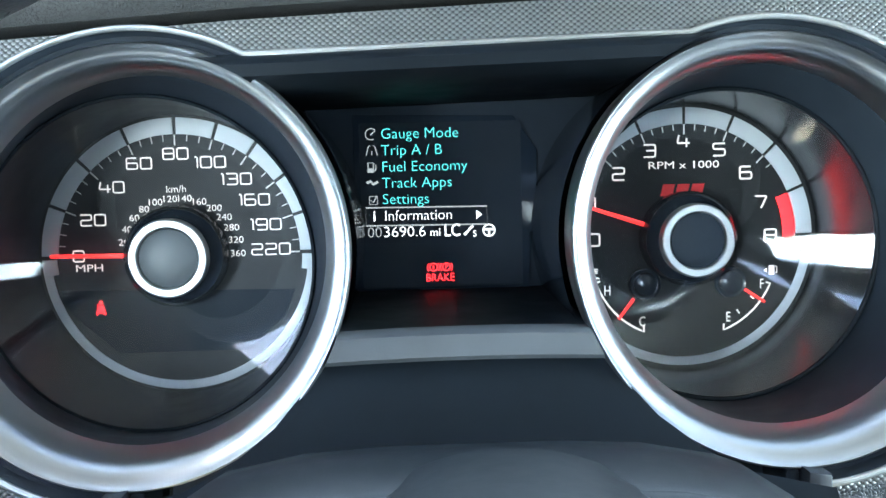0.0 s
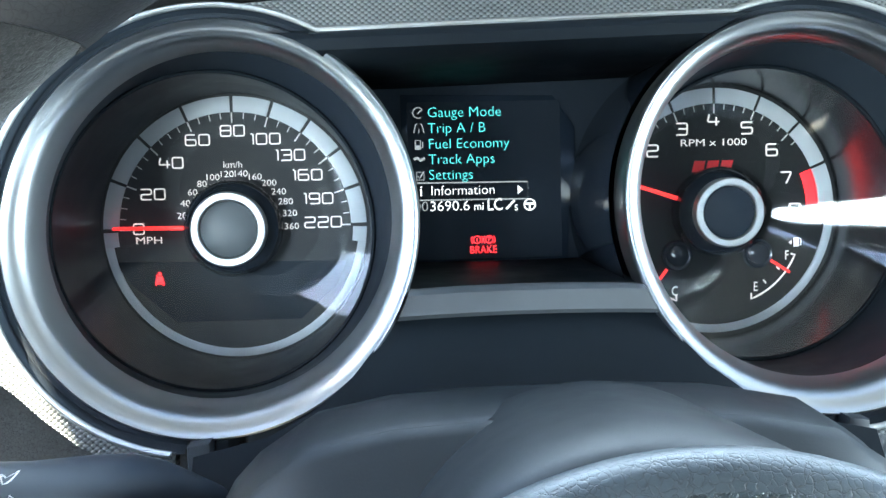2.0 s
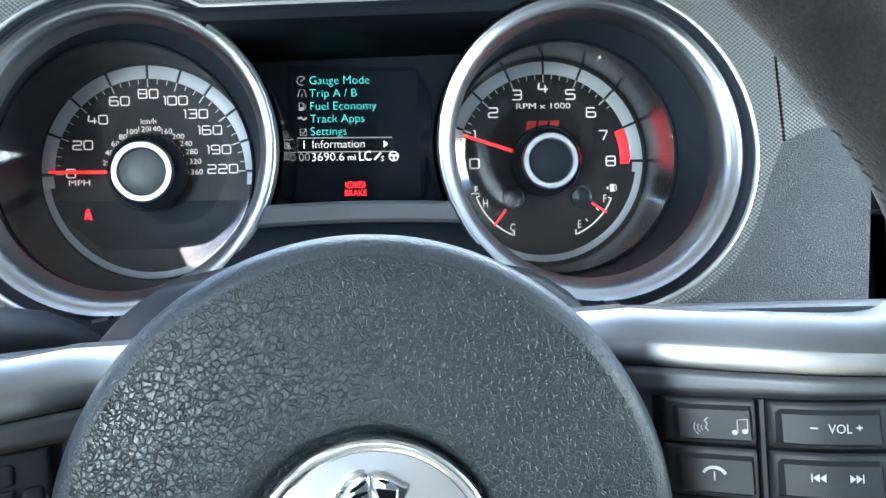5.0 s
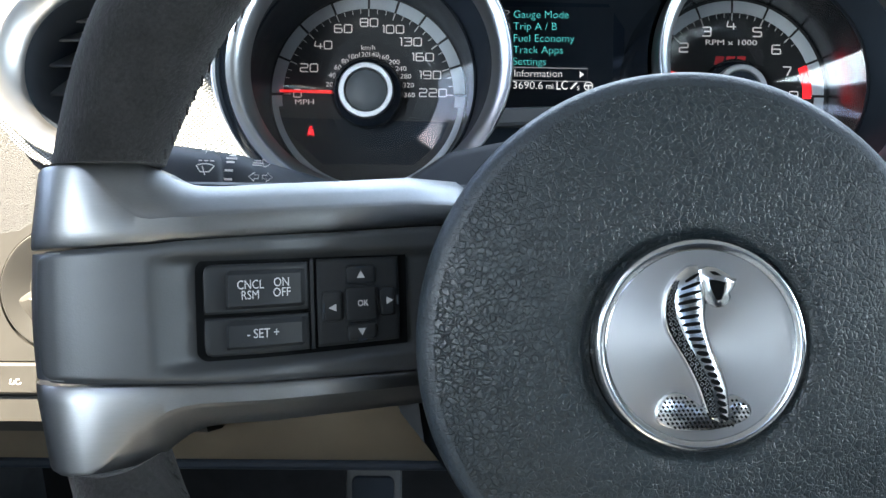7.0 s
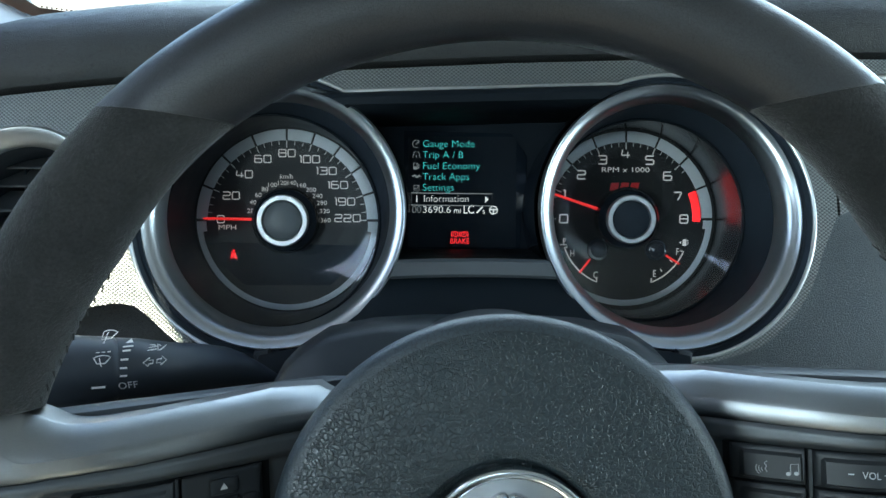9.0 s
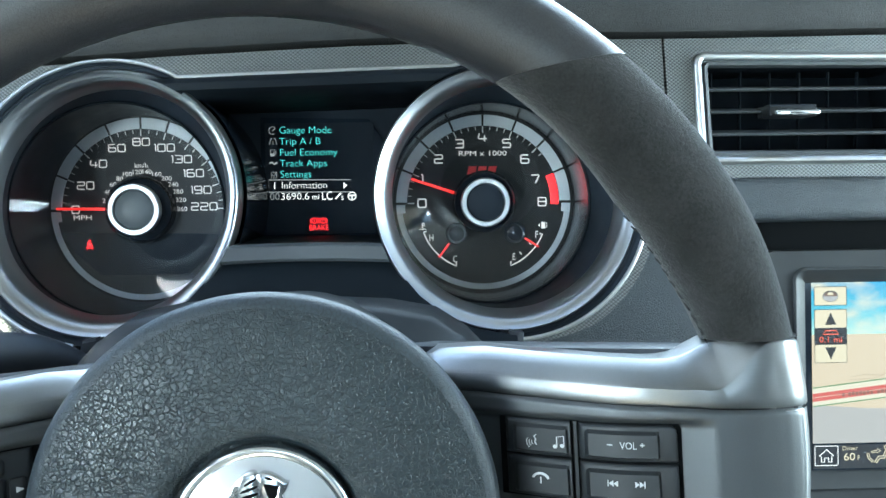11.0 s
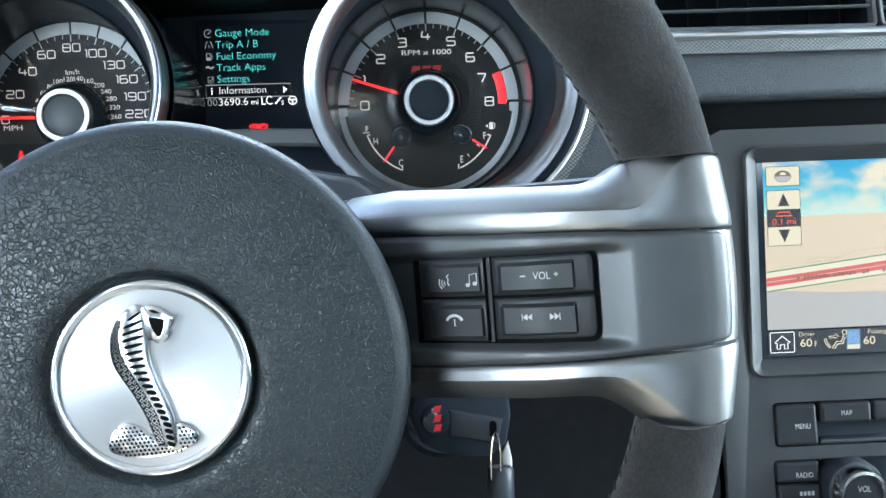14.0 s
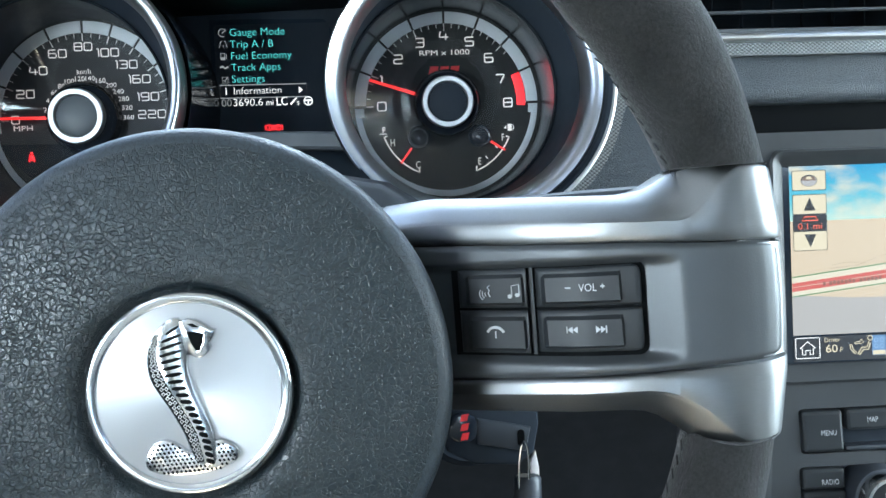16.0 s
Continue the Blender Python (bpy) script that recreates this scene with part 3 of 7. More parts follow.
part("sill", gap_sheet([(0.006, -0.0590), (-0.060, -0.0600), (-0.0930, -0.0608)], 0.002), M_DEEP, recess, "black floor of the recess")
for s, (ox, oz) in RING.items():
    # dark sleeves that flank the display
    prof = [(0.0700, -0.070), (0.0695, -0.040), (0.0690, 0.006)]
    a0, a1 = (-50, 62) if s < 0 else (118, 230)
    rings = [[(ox - s * 0.0 + r * math.cos(radians(a)), y + LIP_LEAN * r * math.sin(radians(a)) * (0.8 if y < -0.05 else 0.3), oz + r * math.sin(radians(a))) for a in spans(a0, a1, 30)] for r, y in prof]
    part("sleeve", loft(rings, False), M_GLOSS, recess, "gloss black sleeve beside the dial")
bm = gap_sheet([(-0.0900, -0.0600), (-0.0955, -0.0604), (-0.0980, -0.0614), (-0.0990, -0.0636), (-0.1002, -0.0676), (-0.0990, -0.0690), (-0.0940, -0.0695), (-0.0800, -0.0697)], -0.0005, 14)
for v in bm.verts:
    k = 1 - ((v.co.x - 0.007) / 0.042) ** 2
    v.co.y -= 0.0016 * k
    v.co.z += 0.0012 * k
part("shelf_edge", bm, M_GREYP, recess, "grey rounded shelf edge below the display")
part("lower_face", gap_sheet([(-0.0820, -0.0640), (-0.0930, -0.0680), (-0.0975, -0.0760), (-0.1030, -0.0860), (-0.1090, -0.0950), (-0.1140, -0.1010), (-0.1200, -0.1045), (-0.1300, -0.1200)], 0.001, 16), M_DEEP, recess, "smooth black panel below the shelf")

# plastic end caps of the trim beside the steering column
for s, x in ((-1, -0.0985), (1, 0.1128)):
    cap = thing("trim_end_cap", "small black plastic cap closing the end of the trim", "trim cap", (x, -0.105, -0.110), "trim end caps")
    o = -s
    body = [(x - o * 0.0036, -0.1048), (x + o * 0.0036, -0.1036), (x + o * 0.0038, -0.1105), (x + o * 0.0030, -0.1196), (x - o * 0.0006, -0.1186), (x - o * 0.0020, -0.1150), (x - o * 0.0036, -0.1126)]
    part("cap", slab(body if s > 0 else list(reversed(body)), -0.1085, -0.085, 0.0010), M_DARK, cap)
    part("inner_cap", slab(rrect(min(x + o * 0.0040, x + o * 0.0085), -0.1250, max(x + o * 0.0040, x + o * 0.0085), -0.1045, 0.0015), -0.1030, -0.085, 0.0010), M_BLACK, cap, "matt black inner edge")

# steering column shroud
SHELL_X = (0.0, 0.0245, 0.045, 0.0655, 0.079, 0.086, 0.092, 0.0952, 0.0925, 0.0800, 0.0600)
SHELL_Z = (-0.0805, -0.0806, -0.0818, -0.0857, -0.0946, -0.102, -0.1127, -0.128, -0.142, -0.154, -0.160)


def shell_ring(y, k, drop):
    """An arch across the column, scaled in width and lowered."""
    half = [(x * k, z + drop) for x, z in zip(SHELL_X, SHELL_Z)]
    fine = []
    for (x0, z0), (x1, z1) in zip(half, half[1:]):
        fine += [(x0 + (x1 - x0) * f, z0 + (z1 - z0) * f) for f in (0, 0.5)]
    fine.append(half[-1])
    return [(0.0064 - x, y, z) for x, z in reversed(fine)] + [(0.0064 + x, y, z) for x, z in fine[1:]]


shroud = thing("column_shroud", "black plastic shroud over the steering column", "column cover", (0.012, -0.17, -0.12))
rear_rows = ((-0.105, 0.93, -0.022), (-0.120, 0.965, -0.0085), (-0.135, 0.985, -0.0025), (-0.150, 1.0, 0.0), (-0.162, 0.985, -0.0004), (-0.171, 0.965, -0.0012), (-0.1745, 0.955, -0.0024), (-0.1758, 0.945, -0.0042))
part("upper_shell", loft([shell_ring(*r) for r in rear_rows], False), M_SHELL, shroud, "rounded upper shell", True, 50)
front_rows = ((-0.1752, 0.945, -0.0060), (-0.1756, 0.962, -0.0022), (-0.1764, 0.970, -0.0010), (-0.1776, 0.970, -0.0012), (-0.1800, 0.962, -0.0034), (-0.190, 0.940, -0.0125), (-0.203, 0.910, -0.0250), (-0.211, 0.87, -0.0360), (-0.213, 0.78, -0.0460))
part("front_shell", loft([shell_ring(*r) for r in front_rows], False), M_SHELL, shroud, "front shell with a raised rounded lip", True, 50)
part("collar", lathe(0.0125, -0.1347, [(0.0580, -0.160), (0.0606, -0.195), (0.0620, -0.212), (0.0614, -0.222), (0.0592, -0.228), (0.0540, -0.231), (0.030, -0.232)], 64), M_SHELL, shroud, "round collar behind the wheel hub", True, 50)
part("lower_shell", loft([[(0.0064 + 0.074 * k * math.cos(a), y, -0.150 + d * math.sin(a)) for a in spans(math.pi, 2 * math.pi, 20)] for y, d, k in ((-0.10, 0.05, 1.0), (-0.16, 0.075, 1.0), (-0.205, 0.07, 0.95))], False, (False, True)), M_DEEP, shroud, "lower shell")

# ---- the two dials ----
def pod(s, name, label, cx, cz, face):
    """Bezel, dark well, glass and dial face of one instrument."""
    g = thing(name, label, "gauge", (cx, 0.0, cz), "instrument dials")
    ox, oz = RING[s]
    lean = (0.0357 * s, LIP_LEAN)
    r_in, r_lens = (0.0570, 0.0595) if s < 0 else (0.0556, 0.0562)
    bez = [(0.0680, 0.020), (0.0690, 0.008), (0.0693, 0.003), (0.0690, 0.0008), (0.0683, 0.0), (0.0676, 0.0006), (0.0669, 0.0020), (0.0655, 0.0026), (0.0638, 0.0040), (0.0622, 0.0068), (0.0610, 0.0105), (0.0602, 0.0145), (0.0599, 0.0175)]
    part("bezel", lathe(ox, oz, [(r, LIP_Y + d) for r, d in bez], 120, ty=lean), M_CHROME, g, "wide satin chrome bezel", True, 50)
    # the well runs from the leaning bezel back to the upright glass
    rings = []
    for k in range(9):
        f = k / 8
        e = 1 - f
        rings.append(circle(ox * e + cx * f, (LIP_Y + 0.0172) * e - 0.0465 * f, oz * e + cz * f, 0.0600 * e + (r_lens + 0.0010) * f, 96, (lean[0] * e, lean[1] * e)))
    part("well", loft(rings), M_WELL, g, "dark conical well")
    part("inner_wall", lathe(cx, cz, [(r_lens + 0.0002, -0.0462), (r_in, 0.0), (r_in, 0.002)], 96), M_WALL if s > 0 else M_WELL, g, "dark satin inner wall")
    # the clear lens is a cone that runs from its rim back to the hub
    cone = [(r, -0.0470 + 0.62 * (r_lens - r)) for r in spans(r_lens, 0.0162, 8)]
    glass = part("glass", lathe(cx, cz, cone, 160), M_GLASS, g, "clear conical lens")
    part("lens_rim", lathe(cx, cz, [(r_lens + 0.0012, -0.0462), (r_lens + 0.0011, -0.0476), (r_lens + 0.0005, -0.0482), (r_lens - 0.0003, -0.0478), (r_lens - 0.0004, -0.0470), (r_lens, -0.0462)], 96), M_DEEP, g, "thin black rim of the lens")
    glass.visible_shadow = False
    part("face", lathe(cx, cz, [(0.0590, 0.0012), (0.0590, 0.0004), (0.0010, 0.0004)], 64, (False, True)), face, g, "charcoal dial face")
    return g


GLYPH = {"0": [[(0, 0), (1, 0), (1, 1), (0, 1)]], "1": [[(0, 1), (0.22, 1), (0.22, 0)]], "2": [[(0, 1), (1, 1), (1, 0.5), (0, 0.5), (0, 0), (1, 0)]],
         "3": [[(0, 1), (1, 1), (1, 0), (0, 0)], [(0.22, 0.52), (1, 0.52)]], "4": [[(0.16, 1), (0, 0.34), (1.08, 0.34)], [(0.80, 0.74), (0.80, 0)]],
         "5": [[(1, 1), (0, 1), (0, 0.54), (1, 0.54), (1, 0), (0, 0)]], "6": [[(0.92, 1), (0, 1), (0, 0), (1, 0), (1, 0.54), (0, 0.54)]],
         "7": [[(0, 1), (1, 1), (0.5, 0)]], "8": [[(0, 0), (1, 0), (1, 1), (0, 1)], [(0, 0.52), (1, 0.52)]], "9": [[(0.08, 0), (1, 0), (1, 1), (0, 1), (0, 0.46), (1, 0.46)]]}


def numerals(s, h, x, y, z, width, aspect=0.98, gap=0.30):
    """Wide square-cornered figures drawn with an even line."""
    wide = [h * (0.22 if c == "1" else aspect) for c in s]
    at = x - (sum(wide) + h * gap * (len(s) - 1)) / 2
    bm = bmesh.new()
    for c, w in zip(s, wide):
        for path in GLYPH[c]:
            pts = [Vector((at + px_ * h * aspect, z + (pz - 0.5) * h)) for px_, pz in path]
            ring = c in "08" and len(path) == 4
            out, r = [], h * 0.15
            for i, p in enumerate(pts):
                if not ring and i in (0, len(pts) - 1):
                    out.append(tuple(p))
                    continue
                a, b = (pts[i - 1] - p), (pts[(i + 1) % len(pts)] - p)
                a, b = a.normalized() * min(r, a.length / 2), b.normalized() * min(r, b.length / 2)
                out += [tuple(p + a), tuple(p + (a + b) * 0.28), tuple(p + b)]
            stroke(out, width, y, bm=bm, closed=ring)
        at += w + h * gap
    return bm


def dial_hub(g, cx, cz, r, cap_material):
    h = part("hub", lathe(cx, cz, [(r * 1.30, 0.0003), (r * 1.32, -0.008), (r * 1.22, -0.0120), (r * 0.96, -0.0150)], 64), M_GLOSS, g, "black stepped hub")
    part("hub_ring", lathe(cx, cz, [(r, -0.010), (r, -0.0180), (r * 0.985, -0.0189), (r * 0.95, -0.0193), (r * 0.80, -0.0193), (r * 0.765, -0.0188), (r * 0.75, -0.0150)], 64), M_RING, h, "bright metal ring")
    part("hub_cap", lathe(cx, cz, [(r * 0.752, -0.0160), (r * 0.74, -0.0174), (r * 0.66, -0.0180), (r * 0.40, -0.0188), (0.0004, -0.0192)], 48, (False, True)), cap_material, h, "dark satin cap")


def dashes(g, name, cx, cz, angles, r0, r1, w, y, material):
    for a in angles:
        c, s = math.cos(radians(a)), math.sin(radians(a))
        part(name, stroke([(cx + r0 * c, cz + r0 * s), (cx + r1 * c, cz + r1 * s)], w, y), material, g, "", False)


def needle(g, x0, z0, x1, z1, y, w0=0.0010, w1=0.0007):
    d = Vector((x1 - x0, z1 - z0)).normalized()
    o = Vector((-d.y, d.x))
    pts = [(x0 + o.x * w0, z0 + o.y * w0), (x1 + o.x * w1, z1 + o.y * w1), (x1 - o.x * w1, z1 - o.y * w1), (x0 - o.x * w0, z0 - o.y * w0)]
    return part("needle", slab(list(reversed(pts)), y, y + 0.0012, 0.0003), M_RED, g, "thin red needle")


SX, SZ = -0.1033, -0.0413
speedo = pod(-1, "speedometer", "round speedometer with silver bezel, black face and white figures", SX, SZ, M_DIALHAZE)
step = [180 - 22.5 * i for i in range(5)] + [90 - 18 * i for i in range(1, 6)]
for a, b in zip(step, step[1:]):
    part("scale_band", band(SX, SZ, 0.0490, 0.0557, a - 0.75, b + 0.75, -0.0003, 0.0006, 10), M_BAND, speedo, "pale blue-grey scale segment")
part("lower_band", band(SX, SZ, 0.0522, 0.0557, -8, -172, -0.0003, 0.0006, 60), M_BAND, speedo, "pale blue-grey lower ring")
for s in (-1, 1):
    a = -1.0 if s > 0 else 181.0
    part("band_step", band(SX, SZ, 0.0498, 0.0557, a, a - 7 * s, -0.0003, 0.0006, 4), M_BAND, speedo)
dashes(speedo, "major_tick", SX, SZ, step, 0.0445, 0.0488, 0.0006, -0.0001, M_WHITE)
minor = []
for a, b, k in [(p, q, 4) for p, q in zip(step[:5], step[1:5])] + [(p, q, 3) for p, q in zip(step[4:], step[5:])]:
    minor += [a + (b - a) * i / k for i in range(1, k)]
dashes(speedo, "minor_tick", SX, SZ, minor, 0.0462, 0.0488, 0.0004, -0.0001, M_WHITE)
MPH = [("0", -0.0409, 0.0004), ("20", -0.0343, 0.0150), ("40", -0.0262, 0.0281), ("60", -0.0147, 0.0375), ("80", 0.0001, 0.0411), ("100", 0.0139, 0.0374), ("130", 0.0241, 0.0303), ("160", 0.0311, 0.0217), ("190", 0.0354, 0.0115), ("220", 0.0371, 0.0013)]
for s_, x, z in MPH:
    part("figure", numerals(s_, 0.0044, SX + x, -0.0001, SZ + z, 0.00058), M_LIT, speedo, "white figure " + s_, False)
KMH = [("20", -0.0225, 0.0055), ("40", -0.0209, 0.0107), ("60", -0.0177, 0.0153), ("80", -0.0136, 0.0188), ("100", -0.0092, 0.0215), ("120", -0.0032, 0.0227), ("140", 0.0027, 0.0228), ("160", 0.0086, 0.0213), ("200", 0.0147, 0.0186), ("240", 0.0186, 0.0148), ("280", 0.0214, 0.0105), ("320", 0.0230, 0.0054), ("360", 0.0236, -0.0002)]
for s_, x, z in KMH:
    part("small_figure", text(s_, 0.0027, SX + x, -0.0001, SZ + z, wide=1.12, weight=-0.004), M_LIT, speedo, "small white figure " + s_, False)
dashes(speedo, "small_tick", SX, SZ, [math.degrees(math.atan2(z, x)) for _, x, z in KMH], 0.0185, 0.0198, 0.0003, -0.0001, M_GREYPR)
part("unit", text("MPH", 0.0030, SX - 0.0368, -0.0001, SZ - 0.0047, wide=1.35, weight=-0.004), M_LIT, speedo, "MPH in white", False)
part("unit", text("km/h", 0.0029, SX - 0.0003, -0.0001, SZ + 0.0267, wide=1.0, weight=-0.004), M_LIT, speedo, "km/h in white", False)
win = [(-0.0520, -0.0135), (0.0465, -0.0155), (0.0420, -0.0260), (0.0265, -0.0402), (-0.0265, -0.0402), (-0.0445, -0.0240)]
part("lower_window", slab([(SX + x, SZ + z) for x, z in reversed(win)], 0.00015, 0.0006, 0.0001), M_BLACK, speedo, "dark message window")
needle(speedo, SX - 0.010, SZ + 0.0004, SX - 0.0502, SZ + 0.0010, -0.0060)
dial_hub(speedo, SX, SZ, 0.0155, M_CAP)
bx, bz = SX - 0.0332, SZ - 0.0215
bm = flat(arc(bx + 0.0002, bz + 0.0026, 0.0008, 0, 345, 12), -0.0001)
stroke([(bx - 0.0016, bz - 0.0026), (bx - 0.0008, bz + 0.0012), (bx + 0.0010, bz + 0.0012), (bx + 0.0017, bz - 0.0026)], 0.0007, -0.0001, bm=bm)
flat([(bx - 0.0011, bz - 0.0010), (bx + 0.0012, bz - 0.0010), (bx + 0.0009, bz + 0.0014), (bx - 0.0008, bz + 0.0014)], -0.00012, bm=bm)
stroke([(bx - 0.0020, bz - 0.0014), (bx + 0.0021, bz - 0.0017)], 0.0005, -0.00014, bm=bm)
stroke([(bx - 0.0013, bz + 0.0020), (bx + 0.0012, bz - 0.0008)], 0.0004, -0.00016, bm=bm)
part("seat_belt_lamp", bm, M_WARN, speedo, "lit red seat belt symbol", False)

TX, TZ = 0.1052, -0.0400
tacho = pod(1, "tachometer", "round tachometer with silver bezel, red line, coolant and fuel scales", TX, TZ, M_DIAL)
tstep = [180 - 22.5 * i for i in range(9)]
for a, b in zip(tstep, tstep[1:]):
    part("scale_band", band(TX, TZ, 0.0472, 0.0539, a - 0.75, b + 0.75, -0.0003, 0.0006, 10), M_BAND, tacho, "pale blue-grey scale segment")
part("lower_band", band(TX, TZ, 0.0503, 0.0539, -7, -173, -0.0003, 0.0006, 60), M_BAND, tacho, "pale blue-grey lower ring")
for s in (-1, 1):
    a = -1.0 if s > 0 else 181.0
    part("band_step", band(TX, TZ, 0.0485, 0.0539, a, a - 6 * s, -0.0003, 0.0006, 4), M_BAND, tacho)
part("red_zone", band(TX, TZ, 0.0418, 0.0466, 22, -2, -0.0003, 0.0006, 8), M_ZONE, tacho, "red over-speed zone")
dashes(tacho, "major_tick", TX, TZ, tstep[:7] + tstep[8:], 0.0428, 0.0470, 0.0006, -0.0001, M_WHITE)
dashes(tacho, "minor_tick", TX, TZ, [180 - 22.5 * (i + k / 4) for i in range(7) for k in (1, 2, 3)][:-2], 0.0446, 0.0470, 0.0004, -0.0001, M_WHITE)
RPM = [("0", -0.0380, 0.0000), ("1", -0.0378, 0.0152), ("2", -0.0274, 0.0271), ("3", -0.0144, 0.0363), ("4", -0.0004, 0.0400), ("5", 0.0147, 0.0362), ("6", 0.0259, 0.0264), ("7", 0.0324, 0.0140), ("8", 0.0364, 0.0000)]
for s_, x, z in RPM:
    part("figure", numerals(s_, 0.0050, TX + x, -0.0001, TZ + z, 0.00072), M_LIT, tacho, "white figure " + s_, False)
part("unit", text("RPM x 1000", 0.0030, TX - 0.0002, -0.0001, TZ + 0.0301, wide=1.42), M_LIT, tacho, "RPM x 1000 in white", False)
# slanted red badge under the figures, as plain shapes
for i in range(3):
    x0, z0 = TX - 0.0088 + i * 0.0062, TZ + 0.0199
    bm = flat([(x0 - 0.0012, z0 - 0.0024), (x0 + 0.0038, z0 - 0.0024), (x0 + 0.0050, z0 + 0.0024), (x0, z0 + 0.0024)], -0.0001)
    part("badge_bar", bm, M_REDPR, tacho, "slanted dark red badge block", False)
needle(tacho, TX - 0.010, TZ + 0.0035, TX - 0.0445, TZ + 0.0150, -0.0060)
dial_hub(tacho, TX, TZ, 0.0148, M_BLACK)
for s, hx, tip, base_ in ((-1, -0.0170, (-0.0280, -0.0336), (-0.0215, -0.0250)), (1, 0.0190, (0.0340, -0.0279), (0.0256, -0.0225))):
    part("small_hub", lathe(TX + hx, TZ - 0.0190, [(0.0068, 0.0003), (0.0068, -0.0016), (0.0063, -0.0022), (0.0057, -0.0018), (0.0050, -0.0018), (0.0046, -0.0027), (0.0038, -0.0031), (0.0002, -0.0032)], 32, (False, True)), M_GLOSS, tacho, "small gloss black hub")
    needle(tacho, TX + base_[0], TZ + base_[1], TX + tip[0], TZ + tip[1], -0.0012, 0.0006, 0.0005)
    cx0, cz0 = TX + s * 0.0040, TZ - 0.0065
    pts = arc(cx0, cz0, 0.0352, 180 + 19 if s < 0 else -23, 180 + 68 if s < 0 else -69, 16)
    inner = [(pts[0][0] + s * 0.0004 - s * 0.0022, pts[0][1] + 0.0006)], [(pts[-1][0] + s * 0.0001, pts[-1][1] + 0.0026)]
    part("scale_line", stroke(inner[0] + pts + inner[1], 0.0008, -0.0001), M_LIT, tacho, "white curved scale line", False)
for k in (0.33, 0.66):
    a = radians(-23 - 46 * k)
    part("small_tick", stroke([(TX + 0.0040 + r * math.cos(a), TZ - 0.0065 + r * math.sin(a)) for r in (0.0305, 0.0325)], 0.0006, -0.0001), M_LIT, tacho, "", False)
for s_, x, z in (("H", -0.0325, -0.0216), ("C", -0.0179, -0.0350), ("F", 0.0328, -0.0205), ("E", 0.0186, -0.0341)):
    part("letter", text(s_, 0.0042, TX + x, -0.0001, TZ + z, wide=0.72), M_LIT, tacho, "white letter " + s_, False)
x, z = TX + 0.0370, TZ - 0.0146
bm = flat([(x - 0.0012, z - 0.0020), (x + 0.0012, z - 0.0020), (x + 0.0012, z + 0.0020), (x - 0.0012, z + 0.0020)], -0.0001)
stroke([(x + 0.0014, z - 0.0014), (x + 0.0022, z - 0.0012), (x + 0.0022, z + 0.0012), (x + 0.0014, z + 0.0018)], 0.0004, -0.0001, bm=bm)
flat([(x - 0.0020, z + 0.0010), (x - 0.0034, z), (x - 0.0020, z - 0.0010)], -0.0001, bm=bm)
part("pump_symbol", bm, M_LIT, tacho, "white fuel pump symbol", False)
x, z = TX - 0.0379, TZ - 0.0143
bm = stroke([(x, z - 0.0012), (x, z + 0.0022)], 0.0006, -0.0001)
for k in (0.0004, 0.0012, 0.0020):
    stroke([(x, z + k), (x + 0.0014, z + k)], 0.0004, -0.0001, bm=bm)
stroke([(x - 0.0022, z - 0.0020), (x - 0.0010, z - 0.0016), (x, z - 0.0020), (x + 0.0012, z - 0.0016), (x + 0.0022, z - 0.0020)], 0.0005, -0.0001, bm=bm)
part("coolant_symbol", bm, M_LIT, tacho, "white coolant symbol", False)

# ---- centre display ----
DY = 0.0037
lcd = thing("message_display", "lit message display with cyan menu lines on black", "display", (0.007, 0.004, -0.02))
part("screen", slab(rrect(-0.0290, -0.0580, 0.0380, 0.0105, 0.001), DY + 0.00015, DY + 0.0025, 0.0001), M_BLACK, lcd, "black screen")
for s_, z in (("Gauge Mode", 0.0059), ("Trip A / B", -0.0009), ("Fuel Economy", -0.0077), ("Track Apps", -0.0144), ("Settings", -0.0211)):
    part("menu_line", text(s_, 0.0044, -0.0202, DY, z, "LEFT", 1.0, -0.022), M_CYAN, lcd, "cyan line " + s_, False)
part("menu_line", text("Information", 0.0043, -0.0196, DY, -0.0280, "LEFT", 0.98, -0.022), M_LCDW, lcd, "white line Information", False)
part("marker_frame", stroke([(-0.0271, -0.0318), (0.0233, -0.0323), (0.0233, -0.0248), (-0.0271, -0.0243)], 0.0006, DY, closed=True), M_LCDG, lcd, "light frame round the chosen line", False)
part("marker_arrow", flat([(0.0188, -0.0302), (0.0188, -0.0262), (0.0212, -0.0282)], DY), M_LCDW, lcd, "", False)
part("odometer", text("00", 0.0044, -0.0268, DY, -0.0348, "LEFT", 1.0, -0.016), M_LCDG, lcd, "grey leading zeros", False)
part("odometer", text("3690.6", 0.0044, -0.0202, DY, -0.0348, "LEFT", 1.05, -0.016), M_LCDW, lcd, "white reading 3690.6", False)
part("odometer", text("mi", 0.0033, -0.0008, DY, -0.0352, "LEFT", 1.0), M_LCDW, lcd, "mi in white", False)
part("mode", text("LC", 0.0052, 0.0086, DY, -0.0347, "CENTER", 0.8, 0.012), M_LCDW, lcd, "LC in white", False)
part("mode", stroke([(0.0136, -0.0366), (0.0150, -0.0352), (0.0166, -0.0334), (0.0174, -0.0330)], 0.0010, DY), M_LCDW, lcd, "white shock absorber symbol", False)
part("mode", text("S", 0.0026, 0.0180, DY, -0.0362), M_LCDW, lcd, "S in white", False)
bm = stroke(arc(0.0240, -0.0349, 0.0024, 0, 345, 20), 0.0006, DY, closed=True)
stroke([(0.0220, -0.0345), (0.0260, -0.0345)], 0.0009, DY, bm=bm)
